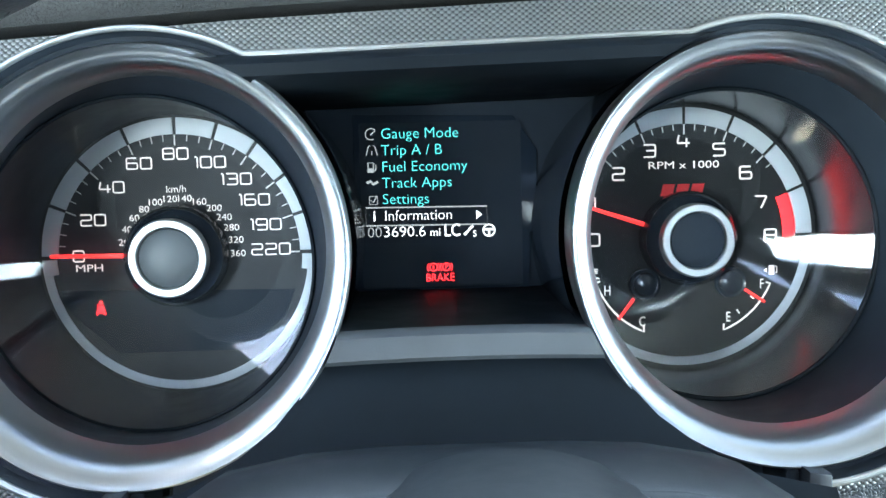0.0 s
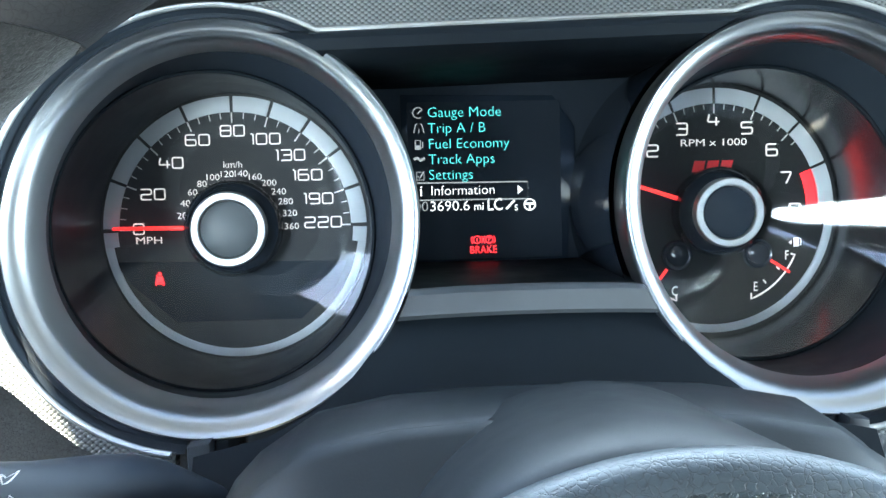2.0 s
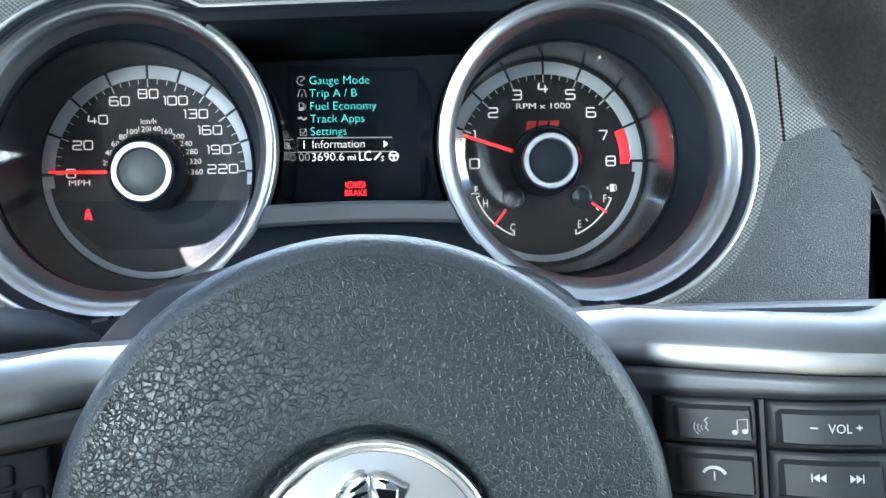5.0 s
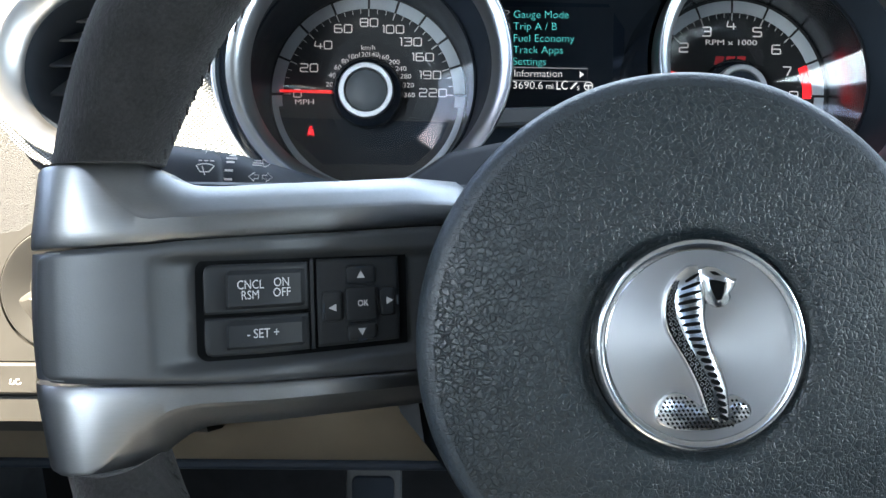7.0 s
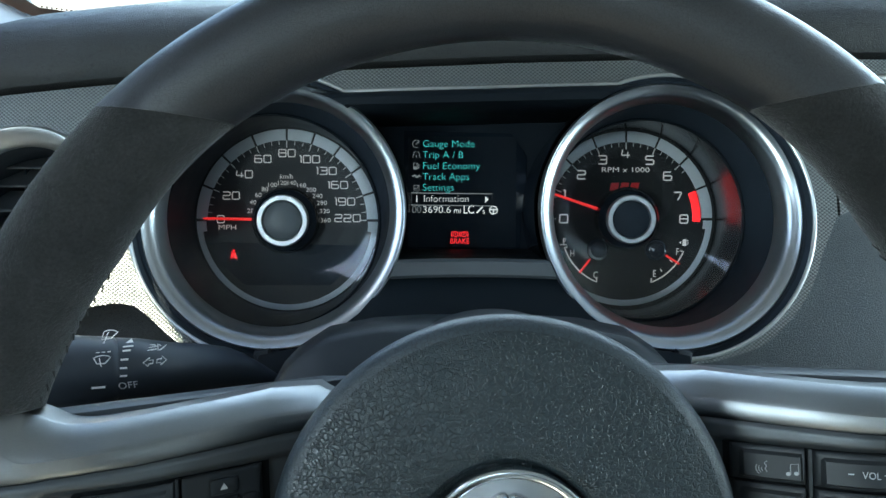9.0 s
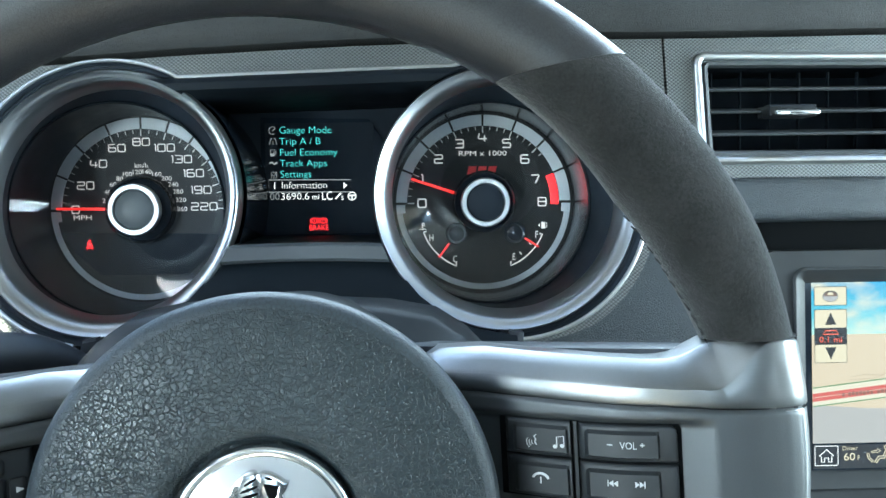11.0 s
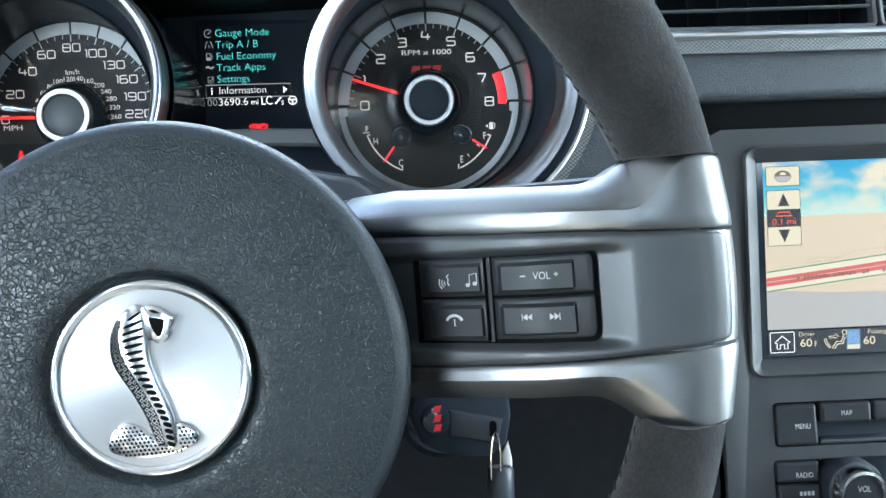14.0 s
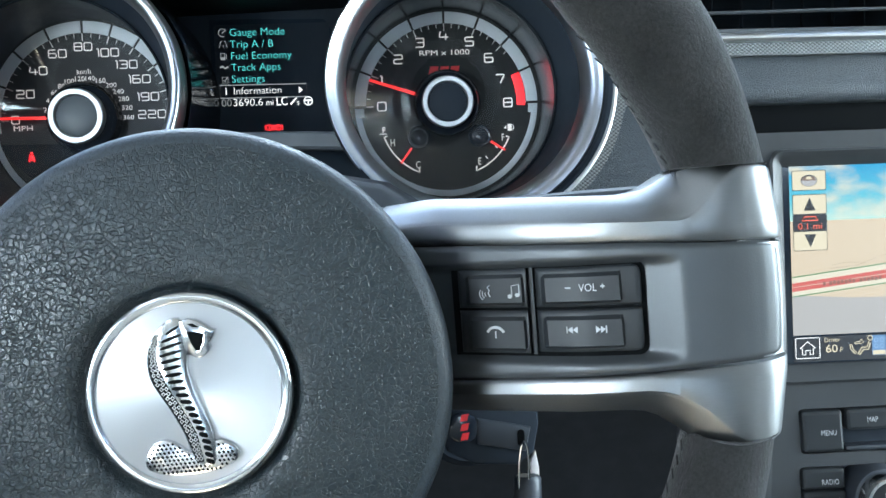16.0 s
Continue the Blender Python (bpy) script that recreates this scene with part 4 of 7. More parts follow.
stroke([(0.0240, -0.0349), (0.0240, -0.0371)], 0.0008, DY, bm=bm)
part("mode", bm, M_LCDW, lcd, "white steering wheel symbol", False)
part("menu_icon", stroke(arc(-0.0240, 0.0060, 0.0023, 45, 300, 16), 0.0004, DY), M_LCDG, lcd, "", False)
part("menu_icon", stroke([(-0.0244, 0.0056), (-0.0222, 0.0074)], 0.0005, DY), M_LCDG, lcd, "", False)
bm = stroke([(-0.0262, -0.0027), (-0.0252, 0.0010), (-0.0244, 0.0013)], 0.0004, DY)
stroke([(-0.0216, -0.0027), (-0.0226, 0.0010), (-0.0234, 0.0013)], 0.0004, DY, bm=bm)
stroke([(-0.0239, -0.0027), (-0.0239, -0.0008)], 0.0004, DY, bm=bm)
part("menu_icon", bm, M_LCDG, lcd, "", False)
bm = stroke([(-0.0256, -0.0097), (-0.0234, -0.0097), (-0.0234, -0.0058), (-0.0256, -0.0058)], 0.0005, DY, closed=True)
flat([(-0.0254, -0.0096), (-0.0236, -0.0096), (-0.0236, -0.0080), (-0.0254, -0.0080)], DY, bm=bm)
stroke([(-0.0234, -0.0090), (-0.0224, -0.0090), (-0.0224, -0.0064)], 0.0004, DY, bm=bm)
part("menu_icon", bm, M_LCDG, lcd, "", False)
part("menu_icon", stroke([(-0.0264, -0.0140), (-0.0248, -0.0134), (-0.0236, -0.0146), (-0.0216, -0.0136)], 0.0012, DY), M_LCDG, lcd, "", False)
bm = stroke([(-0.0254, -0.0230), (-0.0222, -0.0230), (-0.0222, -0.0196), (-0.0254, -0.0196)], 0.0004, DY, closed=True)
stroke([(-0.0249, -0.0212), (-0.0240, -0.0222), (-0.0222, -0.0194)], 0.0005, DY, bm=bm)
part("menu_icon", bm, M_LCDG, lcd, "", False)
part("menu_icon", text("i", 0.0044, -0.0236, DY, -0.0280, "CENTER", 1.0, 0.014), M_LCDW, lcd, "white i symbol", False)
part("brake_lamp", text("BRAKE", 0.0033, 0.0031, DY, -0.0543, "CENTER", 0.86, 0.006), M_WARN, lcd, "BRAKE in lit red", False)
bm = stroke(arc(0.0004, -0.0498, 0.0016, 0, 345, 16), 0.0005, DY, closed=True)
stroke(arc(0.0058, -0.0498, 0.0016, 0, 345, 16), 0.0005, DY, bm=bm, closed=True)
for cx_ in (0.0004, 0.0058):
    stroke(arc(cx_, -0.0498, 0.0025, 140, 220, 8), 0.0004, DY, bm=bm)
    stroke(arc(cx_, -0.0498, 0.0025, -40, 40, 8), 0.0004, DY, bm=bm)
stroke([(0.0004, -0.0506), (0.0004, -0.0490)], 0.0005, DY, bm=bm)
part("brake_lamp", bm, M_WARN, lcd, "lit red brake symbols", False)
part("brake_lamp", text("P", 0.0019, 0.0058, DY, -0.0498), M_WARN, lcd, "", False)

# ---- steering wheel, built in the plane of its own rim ----
WHEEL = CL @ Matrix.Translation((0.0115, -0.27, -0.143)) @ pose(0, 0, 0, 0, 0, 1.7) @ pose(0, 0, 0, -2.0, 0, 0) @ pose(0, 0, 0, 0, -2.1, 0)
wheel = thing("steering_wheel", "black leather and suede steering wheel with brushed metal spokes", "steering wheel", base=WHEEL)
RIM_C, RIM_R = (0.0010, 0.0122), 0.1845


def rim_half(a):
    """Half the radial thickness of the rim at an angle from the right, in degrees."""
    b = abs(((a + 90) % 360) - 180)            # 0 at the top, 90 at the sides, 180 below
    return lerp(b, (0, 38, 46, 58, 68, 76, 84, 96, 104, 116, 180), (0.0158, 0.0160, 0.0166, 0.0180, 0.0168, 0.0150, 0.0140, 0.0140, 0.0148, 0.0158, 0.0160))


def seam(side):
    """Angle, at each radius, of the level seam between leather and suede; side: 1 right, -1 left."""
    def at(rr):
        z = 0.1400 + 0.0062 * (rr - 0.152) / 0.03
        a = math.degrees(math.asin((z - RIM_C[1]) / rr))
        return a if side > 0 else 180 - a
    return at


def rim_piece(a0, a1, shrink=0.0, n=40, m=28, deep=0.0, cut=None):
    """A stretch of the rim; an end is an angle, or a function of the radius for a slanting end."""
    rings = []
    mid = lambda e: e(RIM_R - 0.017) if callable(e) else e
    for i in range(n + 1):
        f = i / n
        a_mid = mid(a0) * (1 - f) + mid(a1) * f
        h = rim_half(a_mid) - shrink
        rc = RIM_R - rim_half(a_mid)
        level = abs((a_mid + 90) % 180 - 90)
        back = 0.0075 * (1 - smooth(8, 30, level))
        ring = []
        for k in range(m):
            q = 2 * math.pi * k / m
            rr, yy = rc + h * math.cos(q), 0.0075 + back + deep + (0.0162 - shrink) * math.sin(q)
            a = (a0(rr) if callable(a0) else a0) * (1 - f) + (a1(rr) if callable(a1) else a1) * f
            z = RIM_C[1] + rr * math.sin(radians(a))
            if cut is not None:
                lim = cut(abs(RIM_C[0] + rr * math.cos(radians(a)))) if callable(cut) else cut
                z = max(z, lim) if lim > 0 else min(z, lim)
            ring.append((RIM_C[0] + rr * math.cos(radians(a)), yy, z))
        rings.append(ring)
    return loft(rings, True, (True, True))


tuck = lambda x: lerp(x, (0.143, 0.147, 0.151, 0.156, 0.163, 0.1725, 0.1785, 0.1822), (-0.0228, -0.0255, -0.0286, -0.0310, -0.0322, -0.0318, -0.0308, -0.0275))
part("rim_top", rim_piece(seam(1), seam(-1), 0.0, 64), M_RIM, wheel, "smooth black leather upper rim")
part("rim_grip", rim_piece(9, seam(1), 0.0003, 48, cut=0.0518), M_SUEDE, wheel, "grey-black suede grip with thumb swell")
part("rim_grip", rim_piece(seam(-1), 171, 0.0003, 48, cut=0.0518), M_SUEDE, wheel, "grey-black suede grip with thumb swell")
part("rim_grip", rim_piece(-60, -10, 0.0010, 40, cut=tuck), M_SUEDE, wheel, "grey-black suede lower grip")
part("rim_grip", rim_piece(190, 240, 0.0010, 40, cut=tuck), M_SUEDE, wheel, "grey-black suede lower grip")
part("rim_bottom", rim_piece(-119.6, -60.4, 0.0, 40), M_RIM, wheel, "smooth black leather lower rim")
part("rim_core", rim_piece(-16, 15, 0.0050, 16, 28, 0.012), M_DARK, wheel)
part("rim_core", rim_piece(165, 196, 0.0050, 16, 28, 0.012), M_DARK, wheel)
# stitching along the inner side of the grips
bm = bmesh.new()
for lo, hi in ((14, 166), (-118, -14), (194, 242)):
    for i in range(int((hi - lo) / 1.7)):
        a = radians(lo + i * 1.7)
        b = radians(lo + i * 1.7 + 0.9)
        r = RIM_R - 2 * rim_half(math.degrees(a)) + 0.0005
        tube([(RIM_C[0] + r * math.cos(a), 0.0085, RIM_C[1] + r * math.sin(a)), (RIM_C[0] + r * math.cos(b), 0.0110, RIM_C[1] + r * math.sin(b))], 0.00030, 5, True, bm)
ob = part("stitching", bm, M_SUEDE, wheel, "black stitching on the inner rim")
ob["kind"] = "stuff"

DX = (0.040, 0.060, 0.080, 0.095, 0.120, 0.140, 0.152, 0.162, 0.168, 0.1725, 0.1760, 0.1785, 0.1803, 0.1814, 0.1822)
DD = (0.064, 0.052, 0.040, 0.029, 0.012, 0.005, 0.0022, 0.0012, 0.0014, 0.0022, 0.0036, 0.0056, 0.0082, 0.0110, 0.0160)


def dish(x, z=0.0):
    """The spokes fall back towards the hub."""
    x = abs(x)
    w = 0.004 * (1 - smooth(0.164, 0.172, x))
    return sum(lerp(x + k * w, DX, DD) for k in (-1.0, -0.5, 0.0, 0.5, 1.0)) / 5


UP = ((0.052, 0.0400, 0.0340), (0.064, 0.0480, 0.0338), (0.080, 0.0492, 0.0332), (0.100, 0.0476, 0.0322), (0.120, 0.0463, 0.0314), (0.132, 0.0456, 0.0310), (0.1375, 0.0456, 0.0307), (0.1415, 0.0462, 0.0305), (0.145, 0.0476, 0.0303), (0.1485, 0.0497, 0.0299), (0.152, 0.0514, 0.0297), (0.156, 0.0522, 0.0295), (0.163, 0.0524, 0.0291), (0.168, 0.0523, 0.0289), (0.1725, 0.0521, 0.0287), (0.1760, 0.0518, 0.0286), (0.1785, 0.0514, 0.0285), (0.1803, 0.0508, 0.0285), (0.1814, 0.0500, 0.0285), (0.1822, 0.0485, 0.0285))
LOW = ((0.042, -0.0153, -0.0268), (0.060, -0.0140, -0.0257), (0.080, -0.0126, -0.0244), (0.100, -0.0116, -0.0236), (0.120, -0.0106, -0.0229), (0.134, -0.0100, -0.0224), (0.139, -0.0097, -0.0228), (0.143, -0.0095, -0.0242), (0.147, -0.0092, -0.0269), (0.151, -0.0090, -0.0301), (0.156, -0.0087, -0.0325), (0.163, -0.0084, -0.0336), (0.168, -0.0081, -0.0336), (0.1725, -0.0079, -0.0332), (0.1760, -0.0077, -0.0327), (0.1785, -0.0076, -0.0321), (0.1803, -0.0076, -0.0314), (0.1814, -0.0076, -0.0305), (0.1822, -0.0076, -0.0290))
CREASE = {1: ((0.134, 0.144, 0.148, 0.1515, 0.1555, 0.160, 0.165, 0.168), (0.56, 0.60, 0.66, 0.70, 0.59, 0.35, 0.12, 0.03)),
          -1: ((0.134, 0.142, 0.1472, 0.1554, 0.1624, 0.1682), (0.60, 0.61, 0.59, 0.44, 0.18, 0.03))}


def bow(x, z):
    """The outer ends of the spokes swell out along the circle of the rim."""
    return x + max(0.0, 0.0046 * (1 - ((z - 0.012) / 0.0415) ** 2)) * min(1.0, max(0.0, (x - 0.150) / 0.032))


def arm(s, stations, sign):
    """A metal arm of two facets: one turned up (or down), one to the driver; the crease between them runs out over the end block."""
    rings = []
    kx_, kt, kb = ([q[i] for q in stations] for i in (0, 1, 2))
    fine = [q for q in kx_ if q < 0.134 or q > 0.169] + spans(0.134, 0.169, 36)
    for x in sorted(fine):
        zt, zb = lerp(x, kx_, kt), lerp(x, kx_, kb)
        y = dish(x) - 0.0006
        h = zt - zb
        c = sum(lerp(x + k * 0.0016, *CREASE[sign]) for k in (-2, -1, 0, 1, 2)) / 5
        d = lerp(x, (0.142, 0.148, 0.154, 0.160, 0.168), (0.0085, 0.0080, 0.0062, 0.0038, 0.0016))
        prof = [(0.0, 0.022), (0.0, d + 0.0010), (0.012, d), (c * 0.5, d * 0.44), (c * 0.86, d * 0.105), (c * 0.95, d * 0.025), (c, 0.0), (c + 0.05 * (1 - c), -0.0003), (0.80 + 0.1 * c, -0.0001), (0.95, 0.0003), (0.985, 0.0009), (1.0, 0.0030), (1.0, 0.022)]
        zs = [(zt - f * h) if sign > 0 else (zb + f * h) for f, q in prof]
        rings.append([(s * bow(x, z), y + q, z) for z, (f, q) in zip(zs, prof)])
    return loft(rings, True, (True, True))


def well(x, z):
    """Depth of the recess in which the switches lie."""
    x = abs(x)
    dx = max(0.0, x - 0.1395)
    fx = 1 - (0.8 * min(1.0, dx / 0.0112) + 0.2 * smooth(0.0, 0.0112, dx))
    fz = smooth(-0.0072, -0.0030, z) * (1 - smooth(0.0232, 0.0270, z))
    return 0.0050 * fx * fz


def spoke(s):
    sp_ = part("spoke_upper", arm(s, UP, 1), M_BRUSH, wheel, "brushed metal upper spoke arm", True, 40)
    part("spoke_lower", arm(s, LOW, -1), M_BRUSH, wheel, "brushed metal lower spoke arm", True, 40)
    zt = lambda x: lerp(x, [q[0] for q in UP], [q[2] for q in UP]) - 0.0003
    zb = lambda x: lerp(x, [q[0] for q in LOW], [q[1] for q in LOW]) + 0.0003
    us = spans(0.0, 1.0, 56)
    xs_ = spans(0.044, 0.1786, 126)
    corner = lambda x: 0.0042 - math.sqrt(max(0.0, 0.0042 ** 2 - max(0.0, x - 0.1744) ** 2))

    def at(x, u):
        lo, hi = zb(x) + corner(x), zt(x) - corner(x)
        z = lo + (hi - lo) * u
        rim_ = min(min(u, 1 - u) * (hi - lo), 0.1786 - x)
        edge = 0.0012 * (1 - smooth(0.0, 0.0016, rim_))
        return (s * bow(x, z), dish(x) + 0.0004 + well(x, z) + edge, z)
    part("spoke_panel", sheet(lambda u, x: at(x, u), us, xs_), M_SPOKEP, wheel, "dark grey spoke panel with switch recess", True, 60)
    end_at = lambda x, z: (s * bow(x, z), dish(x) + 0.0009, z)
    ends = [0.1715, 0.1730, 0.1745, 0.1760, 0.1775, 0.1785, 0.1795, 0.1803, 0.1809, 0.1814, 0.1818, 0.1822]
    part("spoke_end", sheet(lambda u, x: end_at(x, zb(x) + 0.0006 + (zt(x) - zb(x) - 0.0012) * u), us[::4], ends), M_BRUSH, wheel, "brushed metal edge beyond the spoke panel", True, 60)
    part("spoke_back", slab([(s * 0.055, -0.022), (s * 0.150, -0.022), (s * 0.172, -0.028), (s * 0.172, 0.048), (s * 0.150, 0.048), (s * 0.055, 0.048)], 0.018, 0.030, 0.003, dish), M_DARK, wheel)


for s in (1, -1):
    spoke(s)

# airbag cover and emblem
HX, HZ = 0.0013, -0.0022
CVX, CVZ = 0.0007, -0.0038
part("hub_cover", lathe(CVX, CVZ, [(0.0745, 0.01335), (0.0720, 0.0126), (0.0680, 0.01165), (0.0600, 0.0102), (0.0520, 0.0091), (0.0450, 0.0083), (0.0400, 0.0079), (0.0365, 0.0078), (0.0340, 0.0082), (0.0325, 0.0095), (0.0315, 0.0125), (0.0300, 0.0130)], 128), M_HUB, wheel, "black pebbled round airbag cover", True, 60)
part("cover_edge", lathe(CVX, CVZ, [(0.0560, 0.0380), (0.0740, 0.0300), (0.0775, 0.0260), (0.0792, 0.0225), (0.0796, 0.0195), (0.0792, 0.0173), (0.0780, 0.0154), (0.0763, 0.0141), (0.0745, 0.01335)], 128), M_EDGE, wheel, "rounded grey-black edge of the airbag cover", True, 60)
emb = part("emblem", lathe(HX, HZ - 0.0012, [(0.0304, 0.0130), (0.0304, 0.0088), (0.0302, 0.0075), (0.0298, 0.0067), (0.0292, 0.0063), (0.0284, 0.0063), (0.0271, 0.0068), (0.0269, 0.0065), (0.0267, 0.0072)], 96), M_BRIGHT, wheel, "polished metal emblem ring", True, 40)
part("emblem_disc", lathe(HX, HZ - 0.0012, [(0.0268, 0.0070), (0.0200, 0.0067), (0.0100, 0.0065), (0.0004, 0.0064)], 96, (False, True)), M_SPUN, emb, "spun metal disc")
K, EX, EZ = 0.0304 / 387, HX, HZ - 0.0012
px = lambda pts: [(EX + (x - 303) * K, EZ - (y - 441) * K) for x, y in pts]


def rounded(pts, times=2):
    """The closed outline with its corners cut away smoothly."""
    for _ in range(times):
        pts = [(a[0] * u + b[0] * (1 - u), a[1] * u + b[1] * (1 - u)) for a, b in zip(pts, pts[1:] + pts[:1]) for u in (0.75, 0.25)]
    return pts


HOOD = [(300, 152), (262, 150), (226, 172), (186, 218), (166, 268), (160, 328), (170, 382), (196, 432), (226, 482), (252, 534), (276, 588), (296, 660), (330, 715), (392, 715), (390, 612), (372, 540), (350, 488), (330, 430), (318, 380), (311, 330), (318, 300)]
COIL = [(296, 662), (252, 622), (214, 604), (182, 603), (154, 622), (132, 652), (122, 690), (140, 720), (200, 738), (270, 745), (340, 742), (400, 730), (452, 712), (474, 690), (470, 655), (438, 628), (396, 612), (340, 660)]
part("relief_coil", slab(px(rounded(COIL, 1)), 0.0050, 0.0070, 0.0009), M_BRIGHT, emb, "raised polished coil")
part("relief_body", slab(px(rounded(HOOD, 1)), 0.0045, 0.0070, 0.0010), M_BRIGHT, emb, "raised polished serpent shape")
HEAD = [(296, 166), (322, 156), (352, 162), (386, 182), (408, 200), (426, 204), (420, 224), (408, 244), (398, 254), (404, 270), (394, 288), (374, 304), (346, 306), (332, 294), (318, 292), (306, 262), (300, 214)]
part("relief_head", slab(px(HEAD), 0.0038, 0.0068, 0.0006), M_BRIGHT, emb, "raised polished head shape")
part("relief_mouth", flat(px([(322, 204), (346, 206), (382, 216), (376, 250), (362, 280), (348, 276), (334, 248)]), 0.00372), M_GAP, emb, "dark open mouth", False)
part("relief_eye", flat(px([(326, 176), (346, 176), (370, 192), (344, 190)]), 0.00372), M_GAP, emb, "", False)
part("relief_jaw", slab(px([(384, 210), (392, 212), (386, 250), (368, 286), (352, 288), (350, 280), (364, 276), (378, 248)]), 0.0034, 0.0040, 0.0003), M_BRIGHT, emb, "bright jaw line")
for i in range(20):
    y = 196 + 500 * (i / 19) ** 0.96
    x0 = lerp(y, (190, 230, 270, 330, 400, 450, 500, 560, 620, 700), (246, 222, 212, 216, 240, 266, 294, 320, 342, 352))
    x1 = lerp(y, (190, 230, 270, 330, 400, 450, 500, 560, 620, 700), (292, 298, 298, 290, 298, 312, 332, 354, 374, 382))
    tilt = lerp(y, (190, 330, 450, 700), (14, 5, -3, -6))
    h = lerp(y, (190, 420, 480, 700), (6.5, 7.0, 8.6, 9.0))
    q = [(x0, y + tilt - h), (x1, y - tilt - h), (x1, y - tilt + h), (x0, y + tilt + h)]
    part("relief_rib", flat(px(rounded(q, 2)), 0.00442), M_GAP, emb, "dark enamel rib", False)
# scales: bright lozenge outlines on a dark field down the back, dark lozenges on the coil
BACK_Y = (205, 220, 270, 330, 382, 432, 482, 534, 588, 660, 700)
LO = lambda y: lerp(y, BACK_Y, (206, 194, 175, 170, 179, 205, 235, 261, 285, 307, 319))
HI = lambda y: lerp(y, BACK_Y, (222, 214, 202, 206, 224, 248, 276, 302, 326, 338, 344))
ys = list(range(205, 696, 14))
part("relief_field", flat(px([(LO(y), y) for y in ys] + [(HI(y), y) for y in reversed(ys)]), 0.00442), M_GAP, emb, "dark enamel field down the back", False)
bm = bmesh.new()
for n, y in enumerate(range(214, 690, 18)):
    for k in range(2):
        x = LO(y) + (HI(y) - LO(y)) * (0.30 + 0.42 * k) + 3 * (n % 2)
        stroke(px([(x - 6.5, y), (x, y - 7.5), (x + 6.5, y), (x, y + 7.5)]), 5.0 * K, 0.00434, bm=bm, closed=True)
ob = part("scale_net", bm, M_BRIGHT, emb, "bright scale outlines", False)
ob["kind"] = "stuff"
bm = bmesh.new()
for n, y in enumerate(range(622, 736, 15)):
    for x in range(136 + 8 * (n % 2), 462, 16):
        left = lerp(y, (604, 650, 690, 735), (182, 140, 132, 190))
        right = lerp(y, (604, 622, 662, 735), (200, 244, 286, 400))
        if left < x < right or (392 < x < lerp(y, (620, 655, 690, 735), (400, 456, 464, 396))):
            flat(px([(x - 5.5, y - 1), (x - 1, y - 6), (x + 5.5, y + 1), (x + 1, y + 6)]), 0.00492, bm=bm)
ob = part("scale_pattern", bm, M_GAP, emb, "dark enamel scale marks", False)
ob["kind"] = "stuff"

# switches on the spokes
def floor_y(x, z):
    return dish(x) + 0.0050


def key(x0, z0, x1, z1, rise=0.0032, label="black rubbery switch", turn=0):
    """One switch; turn: 1 or -1 rounds its outer upper or lower corner."""
    x0, x1 = min(x0, x1), max(x0, x1)
    # cut the key into strips so that it follows the dished spoke
    n = 24
    rings = []
    h = z1 - z0
    out = x1 if x1 > 0 else x0
    cut = lambda x: 0.0022 - math.sqrt(max(0.0, 0.0022 ** 2 - max(0.0, 0.0022 - abs(out - x)) ** 2)) if turn else 0.0
    prof = [(0.0, 0.004), (0.0, -rise + 0.0008), (0.0006, -rise + 0.0002), (0.0014, -rise), (h - 0.0014, -rise), (h - 0.0006, -rise + 0.0002), (h, -rise + 0.0008), (h, 0.004)]
    for i, x in enumerate([x0, x0 + 0.0003] + spans(x0 + 0.001, x1 - 0.001, n) + [x1 - 0.0003, x1]):
        dip = 0.0008 if x in (x0, x1) else (0.0002 if abs(x - x0 - 0.0003) < 1e-6 or abs(x - x1 + 0.0003) < 1e-6 else 0.0)
        rings.append([(x, floor_y(x, 0) + d + (dip if d < 0 else 0), z0 + f + cut(x) * ((1 - f / h) if turn < 0 else -f / h)) for f, d in prof])
    return part("switch", loft(rings, True, (True, True)), M_BUTTON, wheel, label, True, 30)


def switch_bed(x0, x1, z0, z1, r=0.0032):
    """Black bed of a switch group with rounded corners at its outer end."""
    out = x1 if x1 > 0 else x0
    xs = sorted(set(spans(x0, x1, 20) + [out - math.copysign(r * (1 - math.cos(a)), out) for a in spans(0, math.pi / 2, 6)]))
    cut = lambda x: r - math.sqrt(max(0.0, r * r - max(0.0, r - abs(out - x)) ** 2))
    part("switch_bed", sheet(lambda x, u: (x, floor_y(x, 0) - 0.0007, z0 + cut(x) + (z1 - z0 - 2 * cut(x)) * u), xs, [0.0, 1.0]), M_GAP, wheel, "black switch recess")


switch_bed(0.0838, 0.1408, -0.0043, 0.0253)
switch_bed(-0.1398, -0.0815, -0.0038, 0.0248)
k1 = key(0.0858, 0.0117, 0.1064, 0.0243)
k2 = key(0.1090, 0.0117, 0.1390, 0.0240, turn=1)
k3 = key(0.0858, -0.0032, 0.1064, 0.0107)
k4 = key(0.1090, -0.0026, 0.1390, 0.0107, turn=-1)
